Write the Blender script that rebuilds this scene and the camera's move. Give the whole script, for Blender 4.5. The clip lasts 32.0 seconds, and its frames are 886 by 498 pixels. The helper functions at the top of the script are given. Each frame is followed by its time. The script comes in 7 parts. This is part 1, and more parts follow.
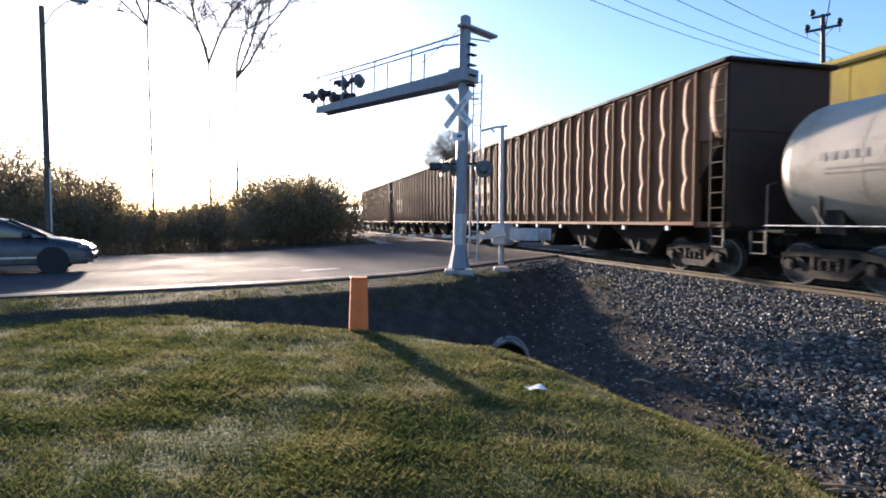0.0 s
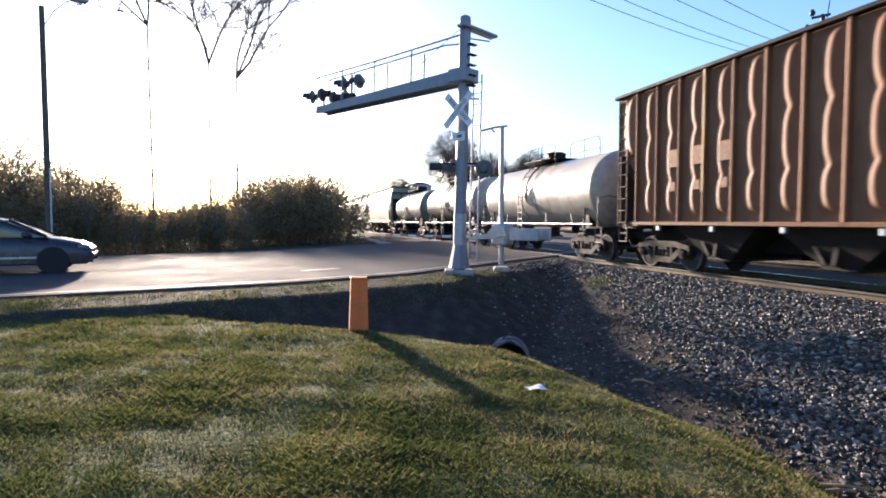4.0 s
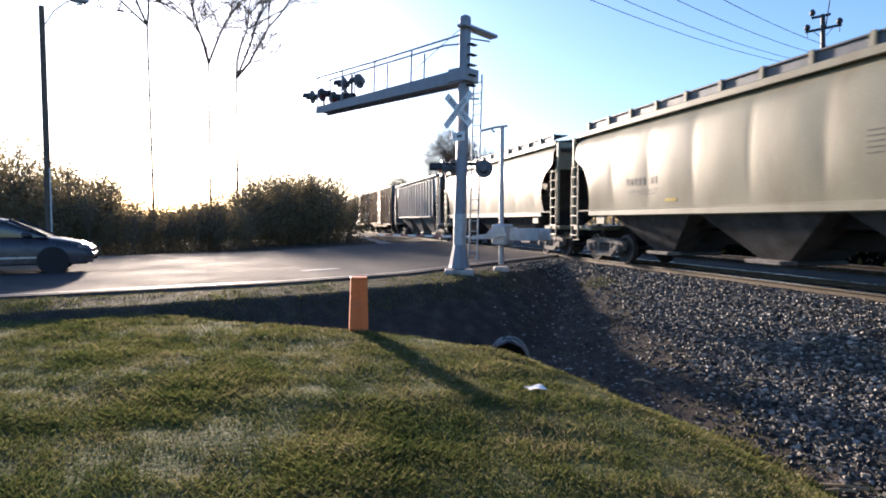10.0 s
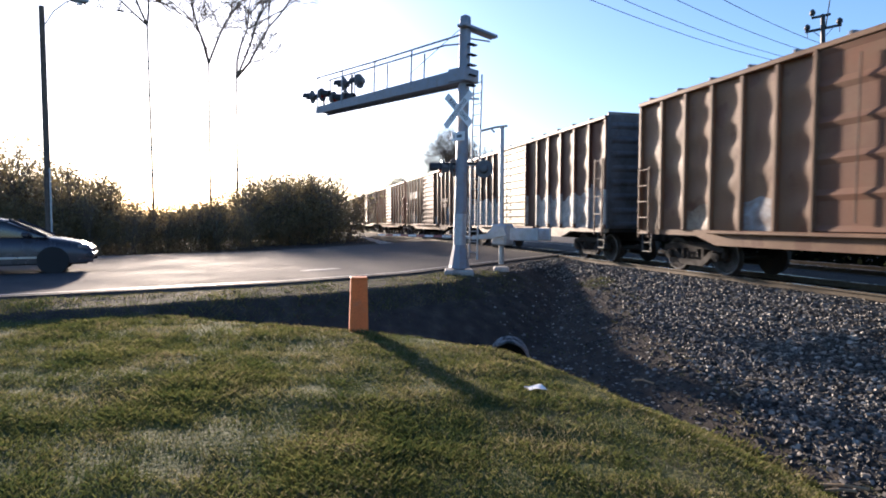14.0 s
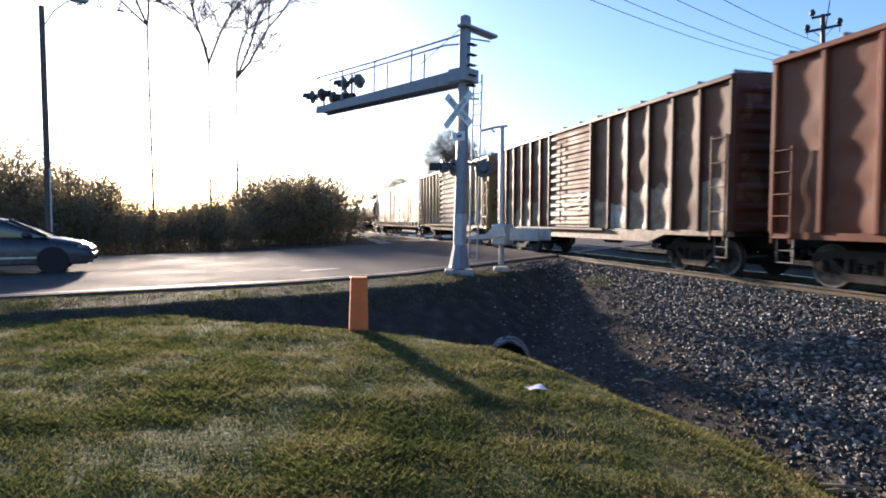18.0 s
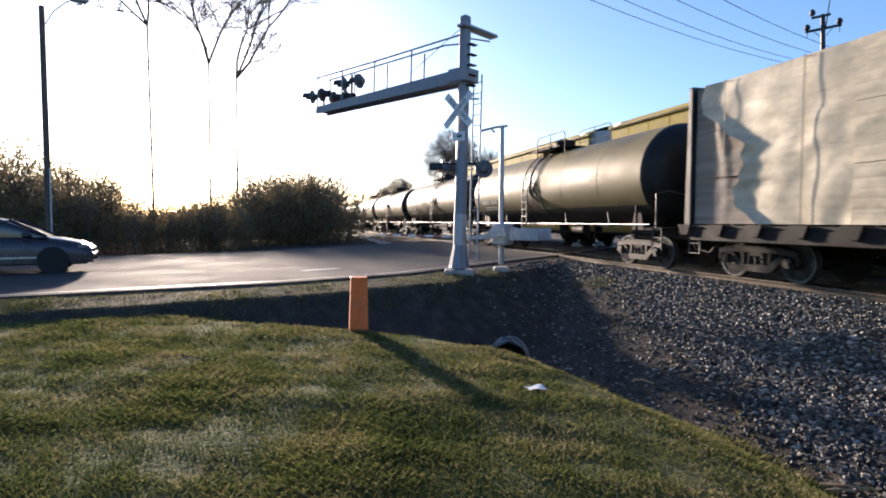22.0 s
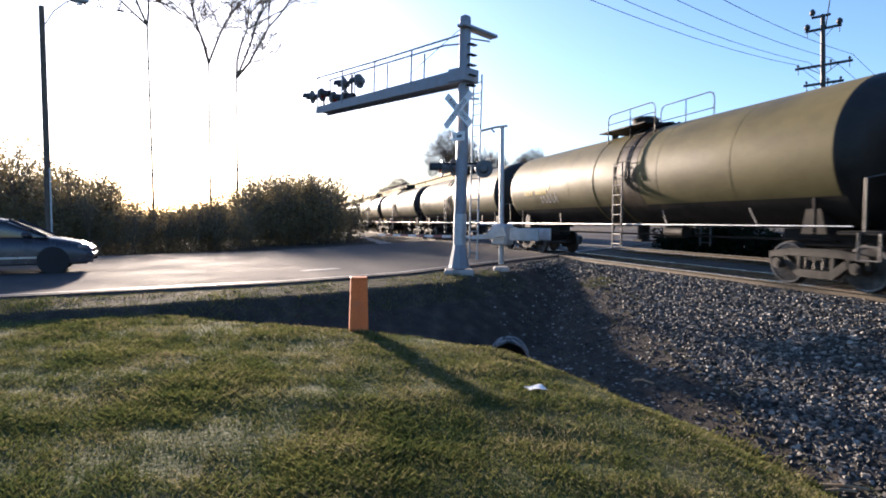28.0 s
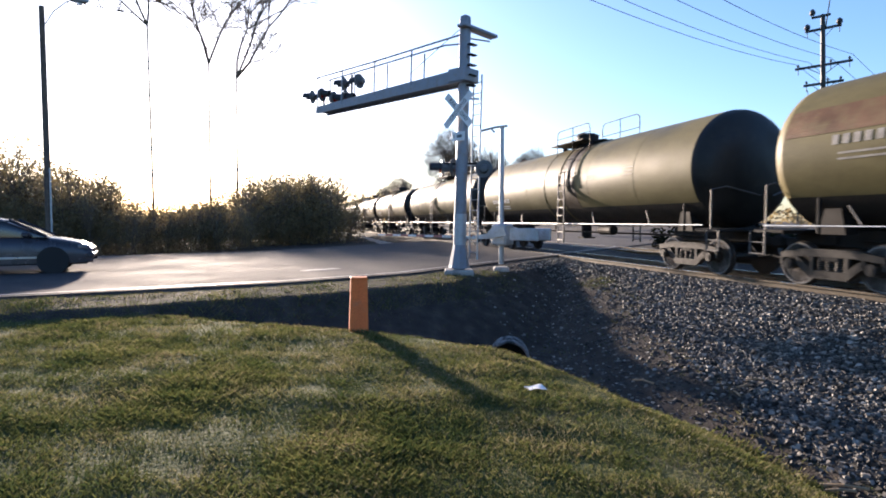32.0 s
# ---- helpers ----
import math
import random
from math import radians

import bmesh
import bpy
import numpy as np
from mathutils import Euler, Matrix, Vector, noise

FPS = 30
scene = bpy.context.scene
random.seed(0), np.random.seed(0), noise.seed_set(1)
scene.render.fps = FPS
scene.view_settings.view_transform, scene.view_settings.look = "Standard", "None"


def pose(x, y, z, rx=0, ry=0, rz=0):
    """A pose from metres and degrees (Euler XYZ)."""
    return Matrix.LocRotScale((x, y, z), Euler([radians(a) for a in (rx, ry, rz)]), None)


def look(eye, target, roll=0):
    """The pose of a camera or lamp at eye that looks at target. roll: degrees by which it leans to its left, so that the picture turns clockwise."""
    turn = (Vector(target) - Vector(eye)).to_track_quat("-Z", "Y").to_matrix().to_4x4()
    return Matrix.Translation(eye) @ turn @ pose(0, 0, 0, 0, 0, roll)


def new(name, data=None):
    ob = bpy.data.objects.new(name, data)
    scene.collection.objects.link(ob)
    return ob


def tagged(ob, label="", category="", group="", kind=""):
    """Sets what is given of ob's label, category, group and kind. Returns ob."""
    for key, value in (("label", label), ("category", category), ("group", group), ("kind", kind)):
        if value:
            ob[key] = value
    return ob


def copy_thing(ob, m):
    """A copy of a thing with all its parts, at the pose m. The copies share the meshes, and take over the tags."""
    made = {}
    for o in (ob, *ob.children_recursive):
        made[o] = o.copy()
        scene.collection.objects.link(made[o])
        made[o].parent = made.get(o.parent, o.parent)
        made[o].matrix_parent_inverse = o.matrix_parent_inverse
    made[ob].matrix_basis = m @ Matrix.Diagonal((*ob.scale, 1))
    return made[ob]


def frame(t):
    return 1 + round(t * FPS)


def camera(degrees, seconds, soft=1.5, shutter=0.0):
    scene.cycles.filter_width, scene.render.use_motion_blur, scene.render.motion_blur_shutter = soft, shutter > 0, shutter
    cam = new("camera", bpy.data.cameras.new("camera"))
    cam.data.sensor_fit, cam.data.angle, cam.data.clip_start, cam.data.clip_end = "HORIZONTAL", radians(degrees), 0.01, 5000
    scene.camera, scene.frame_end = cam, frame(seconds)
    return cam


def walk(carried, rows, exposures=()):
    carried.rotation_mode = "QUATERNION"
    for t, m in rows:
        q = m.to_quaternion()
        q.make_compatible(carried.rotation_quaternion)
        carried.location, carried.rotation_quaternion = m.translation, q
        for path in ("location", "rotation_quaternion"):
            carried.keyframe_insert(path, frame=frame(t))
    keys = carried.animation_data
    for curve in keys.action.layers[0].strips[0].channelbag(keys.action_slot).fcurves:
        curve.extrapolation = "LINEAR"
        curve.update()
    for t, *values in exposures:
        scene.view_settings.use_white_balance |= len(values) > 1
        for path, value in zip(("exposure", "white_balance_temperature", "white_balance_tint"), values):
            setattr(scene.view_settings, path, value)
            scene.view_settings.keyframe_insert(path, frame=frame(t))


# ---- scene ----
# The camera stands on a lawn; x right, y ahead, z up from the rail heads.
EYE = (0.0, 0.0, 1.37)
cam = camera(75.97, 32.0, soft=1.85, shutter=0.17)
CAM_POSE = pose(*EYE, 90 - 2.83, 0, 0)
walk(cam, [(0, CAM_POSE), (32.0, CAM_POSE)], exposures=[
    (0, 1.9, 5250, 19), (0.8, 2.0, 5250, 19), (3.4, 2.05, 5250, 19), (5.6, 1.78, 5250, 19), (9, 1.8, 5250, 19), (13, 1.77, 5250, 19), (17, 1.8, 5250, 19),
    (19, 1.72, 5250, 19), (20, 1.67, 5250, 19), (21, 1.58, 5250, 19), (22, 1.6, 5250, 19), (25, 1.84, 5250, 19), (29, 1.8, 5250, 19), (32.0, 1.84, 5250, 19)])

# ---- daylight: a low evening sun over the thicket, clear sky ----
SUN_AZ, SUN_EL = -24.3, 9.5
sun_dir = Vector((math.sin(radians(SUN_AZ)) * math.cos(radians(SUN_EL)), math.cos(radians(SUN_AZ)) * math.cos(radians(SUN_EL)), math.sin(radians(SUN_EL))))
sun_data = bpy.data.lights.new("sun", "SUN")
sun_data.energy, sun_data.angle, sun_data.color = 5.0, radians(2.2), (1.0, 0.74, 0.45)
sun = new("sun", sun_data)
sun.matrix_world = look(sun_dir * 300, (0, 0, 0))
world = bpy.data.worlds.new("sky")
scene.world = world
world.use_nodes = True
wn = world.node_tree.nodes
sky = wn.new("ShaderNodeTexSky")
sky.sky_type, sky.sun_disc = "NISHITA", False
sky.sun_elevation, sky.sun_rotation = radians(SUN_EL), radians(SUN_AZ)
sky.air_density, sky.dust_density, sky.ozone_density = 1.0, 0.9, 2.2
wn["Background"].inputs["Strength"].default_value = 0.078
world.node_tree.links.new(sky.outputs[0], wn["Background"].inputs["Color"])

# ---- mesh tools ----
TAU = math.tau
TH = radians(15.6)
CT, ST = math.cos(TH), math.sin(TH)
R1, R2 = 11.5, 16.4          # distances of the two track centres from the camera


class MB:
    """Collects vertices and faces for one mesh."""

    def __init__(self):
        self.v, self.f = [], []

    def add(self, v, f):
        o = len(self.v)
        self.v.extend(v)
        self.f.extend([tuple(i + o for i in q) for q in f])
        return self

    def box(self, x, y, z, sx, sy, sz, b=0.0, m=None):
        hx, hy, hz = sx / 2, sy / 2, sz / 2
        if b <= 0:
            v = [(i * hx, j * hy, k * hz) for i in (-1, 1) for j in (-1, 1) for k in (-1, 1)]
            f = [(0, 1, 3, 2), (4, 6, 7, 5), (0, 4, 5, 1), (2, 3, 7, 6), (0, 2, 6, 4), (1, 5, 7, 3)]
        else:
            b = min(b, hx * 0.9, hy * 0.9, hz * 0.9)
            v, idx = [], {}
            for i in (-1, 1):
                for j in (-1, 1):
                    for k in (-1, 1):
                        for a in range(3):
                            p = [i * hx, j * hy, k * hz]
                            for q in range(3):
                                if q != a:
                                    p[q] -= (i, j, k)[q] * b
                            idx[i, j, k, a] = len(v)
                            v.append(tuple(p))
            f = []
            for a in range(3):
                o, w = [q for q in range(3) if q != a]
                for s in (-1, 1):
                    ring = []
                    for so, sw in ((-1, -1), (1, -1), (1, 1), (-1, 1)):
                        key = [0, 0, 0]
                        key[a], key[o], key[w] = s, so, sw
                        ring.append(idx[(*key, a)])
                    f.append(tuple(ring if (s > 0) == (a != 1) else ring[::-1]))
                for so in (-1, 1):
                    for sw in (-1, 1):
                        k0, k1 = [0, 0, 0], [0, 0, 0]
                        k0[a], k0[o], k0[w] = -1, so, sw
                        k1[a], k1[o], k1[w] = 1, so, sw
                        q = (idx[(*k0, o)], idx[(*k1, o)], idx[(*k1, w)], idx[(*k0, w)])
                        f.append(q if (so * sw > 0) == (a != 1) else q[::-1])
            for i in (-1, 1):
                for j in (-1, 1):
                    for k in (-1, 1):
                        q = tuple(idx[i, j, k, a] for a in range(3))
                        f.append(q if i * j * k > 0 else q[::-1])
        if m is not None:
            v = [tuple(m @ Vector(p)) for p in v]
        return self.add([(p[0] + x, p[1] + y, p[2] + z) for p in v], f)

    def cyl(self, p0, p1, r, r2=None, n=8, cap=True):
        p0, p1 = Vector(p0), Vector(p1)
        r2 = r if r2 is None else r2
        d = (p1 - p0).normalized()
        a = d.orthogonal().normalized()
        b = d.cross(a)
        v = []
        for p, q in ((p0, r), (p1, r2)):
            for i in range(n):
                t = TAU * i / n
                v.append(tuple(p + (a * math.cos(t) + b * math.sin(t)) * q))
        f = [(i, (i + 1) % n, n + (i + 1) % n, n + i) for i in range(n)]
        if cap:
            f += [tuple(range(n - 1, -1, -1)), tuple(range(n, 2 * n))]
        return self.add(v, f)

    def tube(self, pts, r, n=6):
        """A bent round bar through the points."""
        pts = [Vector(p) for p in pts]
        m, ref = len(pts), None
        v = []
        for i, p in enumerate(pts):
            d = (pts[min(m - 1, i + 1)] - pts[max(0, i - 1)]).normalized()
            ref = d.orthogonal().normalized() if ref is None else (ref - d * ref.dot(d)).normalized()
            w = d.cross(ref)
            k = 1.0
            if 0 < i < m - 1:
                k = 1 / max(0.5, (p - pts[i - 1]).normalized().dot(d))
            for j in range(n):
                t = TAU * j / n
                v.append(tuple(p + (ref * math.cos(t) + w * math.sin(t)) * r * k))
        f = [(i * n + j, i * n + (j + 1) % n, (i + 1) * n + (j + 1) % n, (i + 1) * n + j) for i in range(m - 1) for j in range(n)]
        f += [tuple(range(n - 1, -1, -1)), tuple(range((m - 1) * n, m * n))]
        return self.add(v, f)

    def grid(self, fn, nu, nv, flip=False):
        v = [fn(i / nu, j / nv) for i in range(nu + 1) for j in range(nv + 1)]
        w = nv + 1
        f = [(i * w + j, (i + 1) * w + j, (i + 1) * w + j + 1, i * w + j + 1) for i in range(nu) for j in range(nv)]
        return self.add(v, [q[::-1] for q in f] if flip else f)

    def prism(self, poly, y0, y1):
        """Extrudes an x,z outline from y0 to y1."""
        n = len(poly)
        v = [(x, y0, z) for x, z in poly] + [(x, y1, z) for x, z in poly]
        f = [tuple(range(n)), tuple(range(2 * n - 1, n - 1, -1))]
        f += [(i, n + i, n + (i + 1) % n, (i + 1) % n) for i in range(n)]
        return self.add(v, f)

    def lathe(self, prof, n=24, centre=(0, 0, 0), axis="x"):
        """Turns (along, radius) pairs round an axis."""
        v, f = [], []
        m = len(prof)
        for a, r in prof:
            for i in range(n):
                t = TAU * i / n
                c, s = r * math.cos(t), r * math.sin(t)
                p = (a, c, s) if axis == "x" else (s, a, c) if axis == "y" else (c, s, a)
                v.append((p[0] + centre[0], p[1] + centre[1], p[2] + centre[2]))
        for k in range(m - 1):
            for i in range(n):
                j = (i + 1) % n
                f.append((k * n + i, k * n + j, (k + 1) * n + j, (k + 1) * n + i))
        f += [tuple(range(n - 1, -1, -1)), tuple(range((m - 1) * n, m * n))]
        return self.add(v, f)


def mesh_of(name, mb, material, smooth=False):
    me = bpy.data.meshes.new(name)
    me.from_pydata(mb.v, [], mb.f)
    me.materials.append(material)
    if smooth:
        me.shade_smooth()
        me.set_sharp_from_angle(angle=radians(40))
    return me


def part(name, mb, material, parent, label="", smooth=False):
    ob = new(name, mesh_of(name, mb, material, smooth))
    ob.parent = parent
    if label:
        tagged(ob, label)
    return ob


def thing(name, mb, material, label, category, group="", kind="", smooth=False, at=None):
    ob = new(name, mesh_of(name, mb, material, smooth))
    if at is not None:
        ob.matrix_basis = at
    return tagged(ob, label, category, group, kind)


def empty(name, label, category, group="", at=None, kind=""):
    ob = new(name)
    if at is not None:
        ob.matrix_basis = at
    return tagged(ob, label, category, group, kind)


# ---- materials ----
def material(name, base, rough=0.6, metal=0.0, var=0.25, scale=2.0, fine=0.15, fscale=60.0, bump=0.15, dirt=None, dirt_amount=0.4,
             stretch=(1, 1, 1), rand=0.0, spec=0.5, trans=0.0, blotch=None, blotch_at=0.57):
    m = bpy.data.materials.new(name)
    m.use_nodes = True
    nt = m.node_tree
    N, K = nt.nodes, nt.links
    bsdf = N["Principled BSDF"]
    tc = N.new("ShaderNodeTexCoord")
    mp = N.new("ShaderNodeMapping")
    mp.inputs["Scale"].default_value = stretch
    K.new(tc.outputs["Object"], mp.inputs["Vector"])
    n1 = N.new("ShaderNodeTexNoise")
    n1.inputs["Scale"].default_value, n1.inputs["Detail"].default_value = scale, 6
    K.new(mp.outputs[0], n1.inputs["Vector"])
    n2 = N.new("ShaderNodeTexNoise")
    n2.inputs["Scale"].default_value, n2.inputs["Detail"].default_value = fscale, 4
    K.new(tc.outputs["Object"], n2.inputs["Vector"])

    def mix(kind, fac, a, b):
        x = N.new("ShaderNodeMix")
        x.data_type, x.blend_type = "RGBA", kind
        for sock, val in ((x.inputs[0], fac), (x.inputs[6], a), (x.inputs[7], b)):
            if hasattr(val, "is_linked"):
                K.new(val, sock)
            else:
                sock.default_value = val
        return x.outputs[2]

    def ramp(src, lo, hi, a, b):
        x = N.new("ShaderNodeMapRange")
        x.inputs[1].default_value, x.inputs[2].default_value, x.inputs[3].default_value, x.inputs[4].default_value = lo, hi, a, b
        K.new(src, x.inputs[0])
        return x.outputs[0]

    col = (*base, 1)
    a = ramp(n1.outputs[0], 0.3, 0.7, 1 - var, 1 + var)
    b = ramp(n2.outputs[0], 0.3, 0.7, 1 - fine, 1 + fine)
    mul = N.new("ShaderNodeMath")
    mul.operation = "MULTIPLY"
    K.new(a, mul.inputs[0])
    K.new(b, mul.inputs[1])
    out = mul.outputs[0]
    if rand:
        oi = N.new("ShaderNodeObjectInfo")
        m2 = N.new("ShaderNodeMath")
        m2.operation = "MULTIPLY"
        K.new(out, m2.inputs[0])
        K.new(ramp(oi.outputs["Random"], 0, 1, 1 - rand, 1 + rand), m2.inputs[1])
        out = m2.outputs[0]
    comb = N.new("ShaderNodeCombineColor")
    for i in range(3):
        K.new(out, comb.inputs[i])
    res = mix("MULTIPLY", 1.0, col, comb.outputs[0])
    if dirt:
        n3 = N.new("ShaderNodeTexNoise")
        n3.inputs["Scale"].default_value, n3.inputs["Detail"].default_value, n3.inputs["Roughness"].default_value = scale * 1.7, 8, 0.65
        mp3 = N.new("ShaderNodeMapping")
        mp3.inputs["Location"].default_value = (7.1, 3.3, 1.7)
        mp3.inputs["Scale"].default_value = stretch
        K.new(tc.outputs["Object"], mp3.inputs["Vector"])
        K.new(mp3.outputs[0], n3.inputs["Vector"])
        res = mix("MIX", ramp(n3.outputs[0], 0.62 - 0.3 * dirt_amount, 0.72, 0, 0.9), res, (*dirt, 1))
    if blotch:
        n4 = N.new("ShaderNodeTexNoise")
        n4.inputs["Scale"].default_value, n4.inputs["Detail"].default_value, n4.inputs["Roughness"].default_value = 1.5, 9, 0.62
        mp4 = N.new("ShaderNodeMapping")
        mp4.inputs["Location"].default_value = (2.3, 9.1, 4.9)
        mp4.inputs["Scale"].default_value = (1, 1, 0.7)
        K.new(tc.outputs["Object"], mp4.inputs["Vector"])
        K.new(mp4.outputs[0], n4.inputs["Vector"])
        res = mix("MIX", ramp(n4.outputs[0], blotch_at, blotch_at + 0.045, 0, 0.85), res, (*blotch, 1))
    K.new(res, bsdf.inputs["Base Color"])
    K.new(ramp(n1.outputs[0], 0.3, 0.7, max(0.05, rough - 0.12), min(1, rough + 0.12)), bsdf.inputs["Roughness"])
    bsdf.inputs["Metallic"].default_value = metal
    bsdf.inputs["Specular IOR Level"].default_value = spec
    if bump:
        bp = N.new("ShaderNodeBump")
        bp.inputs["Strength"].default_value, bp.inputs["Distance"].default_value = bump, 0.02
        K.new(n2.outputs[0], bp.inputs["Height"])
        K.new(bp.outputs[0], bsdf.inputs["Normal"])
    if trans:
        tr = N.new("ShaderNodeBsdfTranslucent")
        K.new(res, tr.inputs["Color"])
        ms = N.new("ShaderNodeMixShader")
        ms.inputs[0].default_value = trans
        K.new(bsdf.outputs[0], ms.inputs[1])
        K.new(tr.outputs[0], ms.inputs[2])
        K.new(ms.outputs[0], N["Material Output"].inputs["Surface"])
    return m


M_STEEL = material("dark_steel", (0.016, 0.014, 0.012), 0.7, 0.0, var=0.3, dirt=(0.024, 0.017, 0.012), spec=0.25)
M_STEP = material("worn_step_steel", (0.12, 0.115, 0.11), 0.6, 0.3, var=0.3)
M_WHEEL = material("wheel_steel", (0.04, 0.033, 0.027), 0.5, 0.3, var=0.4, scale=3, dirt=(0.06, 0.04, 0.028), dirt_amount=0.6)
M_PIPE = material("stained_concrete", (0.035, 0.033, 0.03), 0.9, var=0.5, scale=5, bump=0.4, dirt=(0.46, 0.42, 0.39), dirt_amount=0.85)
M_RAIL = material("rail_steel", (0.15, 0.12, 0.08), 0.65, 0.2, dirt=(0.11, 0.08, 0.05), spec=0.25)
M_RAILTOP = material("rail_shine", (0.45, 0.43, 0.39), 0.27, 1.0, var=0.1, bump=0.03)
M_TIE = material("tie_wood", (0.085, 0.067, 0.052), 0.9, var=0.35, scale=5, stretch=(1, 6, 1), rand=0.25, dirt=(0.14, 0.11, 0.085), spec=0.2)
M_GALV = material("galvanised", (0.42, 0.45, 0.48), 0.45, 0.55, var=0.15, scale=4, dirt=(0.3, 0.29, 0.27))
M_MAST = material("mast_grey", (0.23, 0.25, 0.29), 0.5, 0.3, var=0.12, scale=3, dirt=(0.22, 0.2, 0.18))
M_BLACK = material("black_paint", (0.018, 0.018, 0.02), 0.5, var=0.2)
M_WHITE = material("white_sheeting", (0.75, 0.76, 0.76), 0.4, var=0.08, dirt=(0.5, 0.48, 0.44), dirt_amount=0.2)
M_CONC = material("concrete", (0.36, 0.34, 0.31), 0.85, var=0.3, scale=3, fscale=40, bump=0.4, dirt=(0.25, 0.23, 0.2))
M_ORANGE = material("orange_plastic", (0.75, 0.19, 0.045), 0.75, var=0.1, scale=3, dirt=(0.5, 0.2, 0.1), dirt_amount=0.2)
M_BARK = material("bark", (0.11, 0.085, 0.065), 0.9, var=0.3, scale=4, bump=0.4)
M_TWIG = material("twig", (0.15, 0.115, 0.08), 0.85, var=0.3, scale=3)
M_LEAF = material("dry_leaf", (0.25, 0.20, 0.10), 0.6, var=0.4, scale=0.8, trans=0.62)
M_DISC = material("lamp_backing", (0.10, 0.105, 0.11), 0.5, var=0.2)
# near black, standing for the darkness under the cars
M_BRUSH = material("brush_near_black", (0.014, 0.017, 0.009), 0.9, var=0.4, scale=1.0, spec=0.0)
M_STRAW = material("dry_straw", (0.34, 0.25, 0.14), 0.8, var=0.3, scale=6)
M_PINE = material("evergreen_leaf", (0.045, 0.075, 0.03), 0.6, var=0.4, scale=1.0, trans=0.2)
M_ROAD = material("asphalt", (0.064, 0.06, 0.062), 0.95, spec=0.1, var=0.22, scale=0.5, fine=0.3, fscale=90, bump=0.35, dirt=(0.085, 0.079, 0.076), dirt_amount=0.5)
M_PAINT_W = material("road_paint", (0.2, 0.195, 0.185), 0.6, var=0.2, scale=6, dirt=(0.25, 0.24, 0.22), dirt_amount=0.6)
# ---- the ground ----
NEAR = [(-90, -28), (-8.0, 10.3), (-3.6, 12.7), (-0.94, 15.0), (4.4, 22.6), (21.0, 47.0), (60, 104)]
FAR = [(-90, -2), (-22, 17.5), (-8.5, 25.5), (-3.3, 35.3), (2.5, 46.0), (40, 108)]


def side_of(poly, x, y):
    """Signed distance to a line of points; positive on its right."""
    best = np.full(np.shape(x), 1e9)
    sign = np.ones(np.shape(x))
    for (ax, ay), (bx, by) in zip(poly[:-1], poly[1:]):
        dx, dy = bx - ax, by - ay
        t = np.clip(((x - ax) * dx + (y - ay) * dy) / (dx * dx + dy * dy), 0, 1)
        d = np.hypot(x - ax - t * dx, y - ay - t * dy)
        s = np.sign((x - ax) * dy - (y - ay) * dx)
        hit = d < best - 1e-9
        sign = np.where(hit, s, sign)
        best = np.minimum(best, d)
    return best * sign


def lumps(x, y, k, seed):
    rng = np.random.RandomState(seed)
    z = 0
    for i in range(5):
        a = rng.rand() * TAU
        w = k * (0.6 + 1.3 * rng.rand())
        z = z + np.sin((x * math.cos(a) + y * math.sin(a)) * w + rng.rand() * TAU)
    return z / 5


def soil_shade_share(x, y):
    """How far dark washed-in soil, also standing for cast shade, covers the foot of the ballast."""
    return np.where((y > 4.5) & (y < 17.5), 1 / (1 + np.exp(np.clip((x - 4.3 - 0.035 * (y - 8) + 0.5 * lumps(x, y, 1.7, 21)) / 0.26, -30, 30))), 0.0)


def ground_parts(x, y):
    x, y = np.asarray(x, float), np.asarray(y, float)
    L = x * CT + y * ST
    r = side_of(NEAR, x, y)
    r2 = -side_of(FAR, x, y)
    k = 0.7
    rim = np.clip(5.75 + 0.75 * x, 0.9, 6.2)
    crest = np.clip(3.0 - 0.2 * np.maximum(0, y - 5.9), 1.5, 3.0)
    e = k * np.logaddexp((L - crest) / k, (rim - r) / k)
    lawn = -0.24 - 0.52 * np.maximum(0, e) - 0.05 * np.exp(-(e / 0.7) ** 2) + 0.03 * lumps(x, y, 1.6, 1) + 0.012 * lumps(x, y, 5, 2)
    road_bank = np.where(r < 1.5, -0.05 - 0.05 * np.maximum(0, r), -0.125 - 0.45 * (r - 1.5))
    beyond = np.where(r2 > 0.6, -0.05 - 0.35 * (r2 - 0.6), -0.05)
    road_bank = np.minimum(road_bank, np.maximum(beyond, -0.5))
    bank = np.where(L < 9.35, -0.14 - 0.285 * (9.35 - L), np.where(L > 18.6, -0.14 - 0.4 * (L - 18.6), -0.14))
    floor_z = np.where((r > 0) & (L < 12), -1.32, -0.62)
    z = np.maximum.reduce([lawn, road_bank, bank, floor_z])
    ballast = ((bank >= z - 0.02) & (L > 4.3)).astype(float)
    # shade across the ballast foot is drawn as dark soil
    ballast = ballast * (soil_shade_share(x, y) < 0.5)
    dirt = ((z > lawn + 0.02) & (ballast < 0.5)).astype(float)
    z = z + 0.02 * lumps(x, y, 3, 5) * (r > 1.0)
    return z, ballast, dirt


def ground_z(x, y):
    return float(ground_parts(x, y)[0])


def spread(lo, hi, step, far):
    mid = list(np.arange(lo, hi + 1e-6, step))
    up, g = [hi], step
    while up[-1] < far:
        g *= 1.25
        up.append(up[-1] + g)
    dn, g = [lo], step
    while dn[-1] > -far:
        g *= 1.25
        dn.append(dn[-1] - g)
    return np.array(dn[:0:-1] + mid + up[1:])


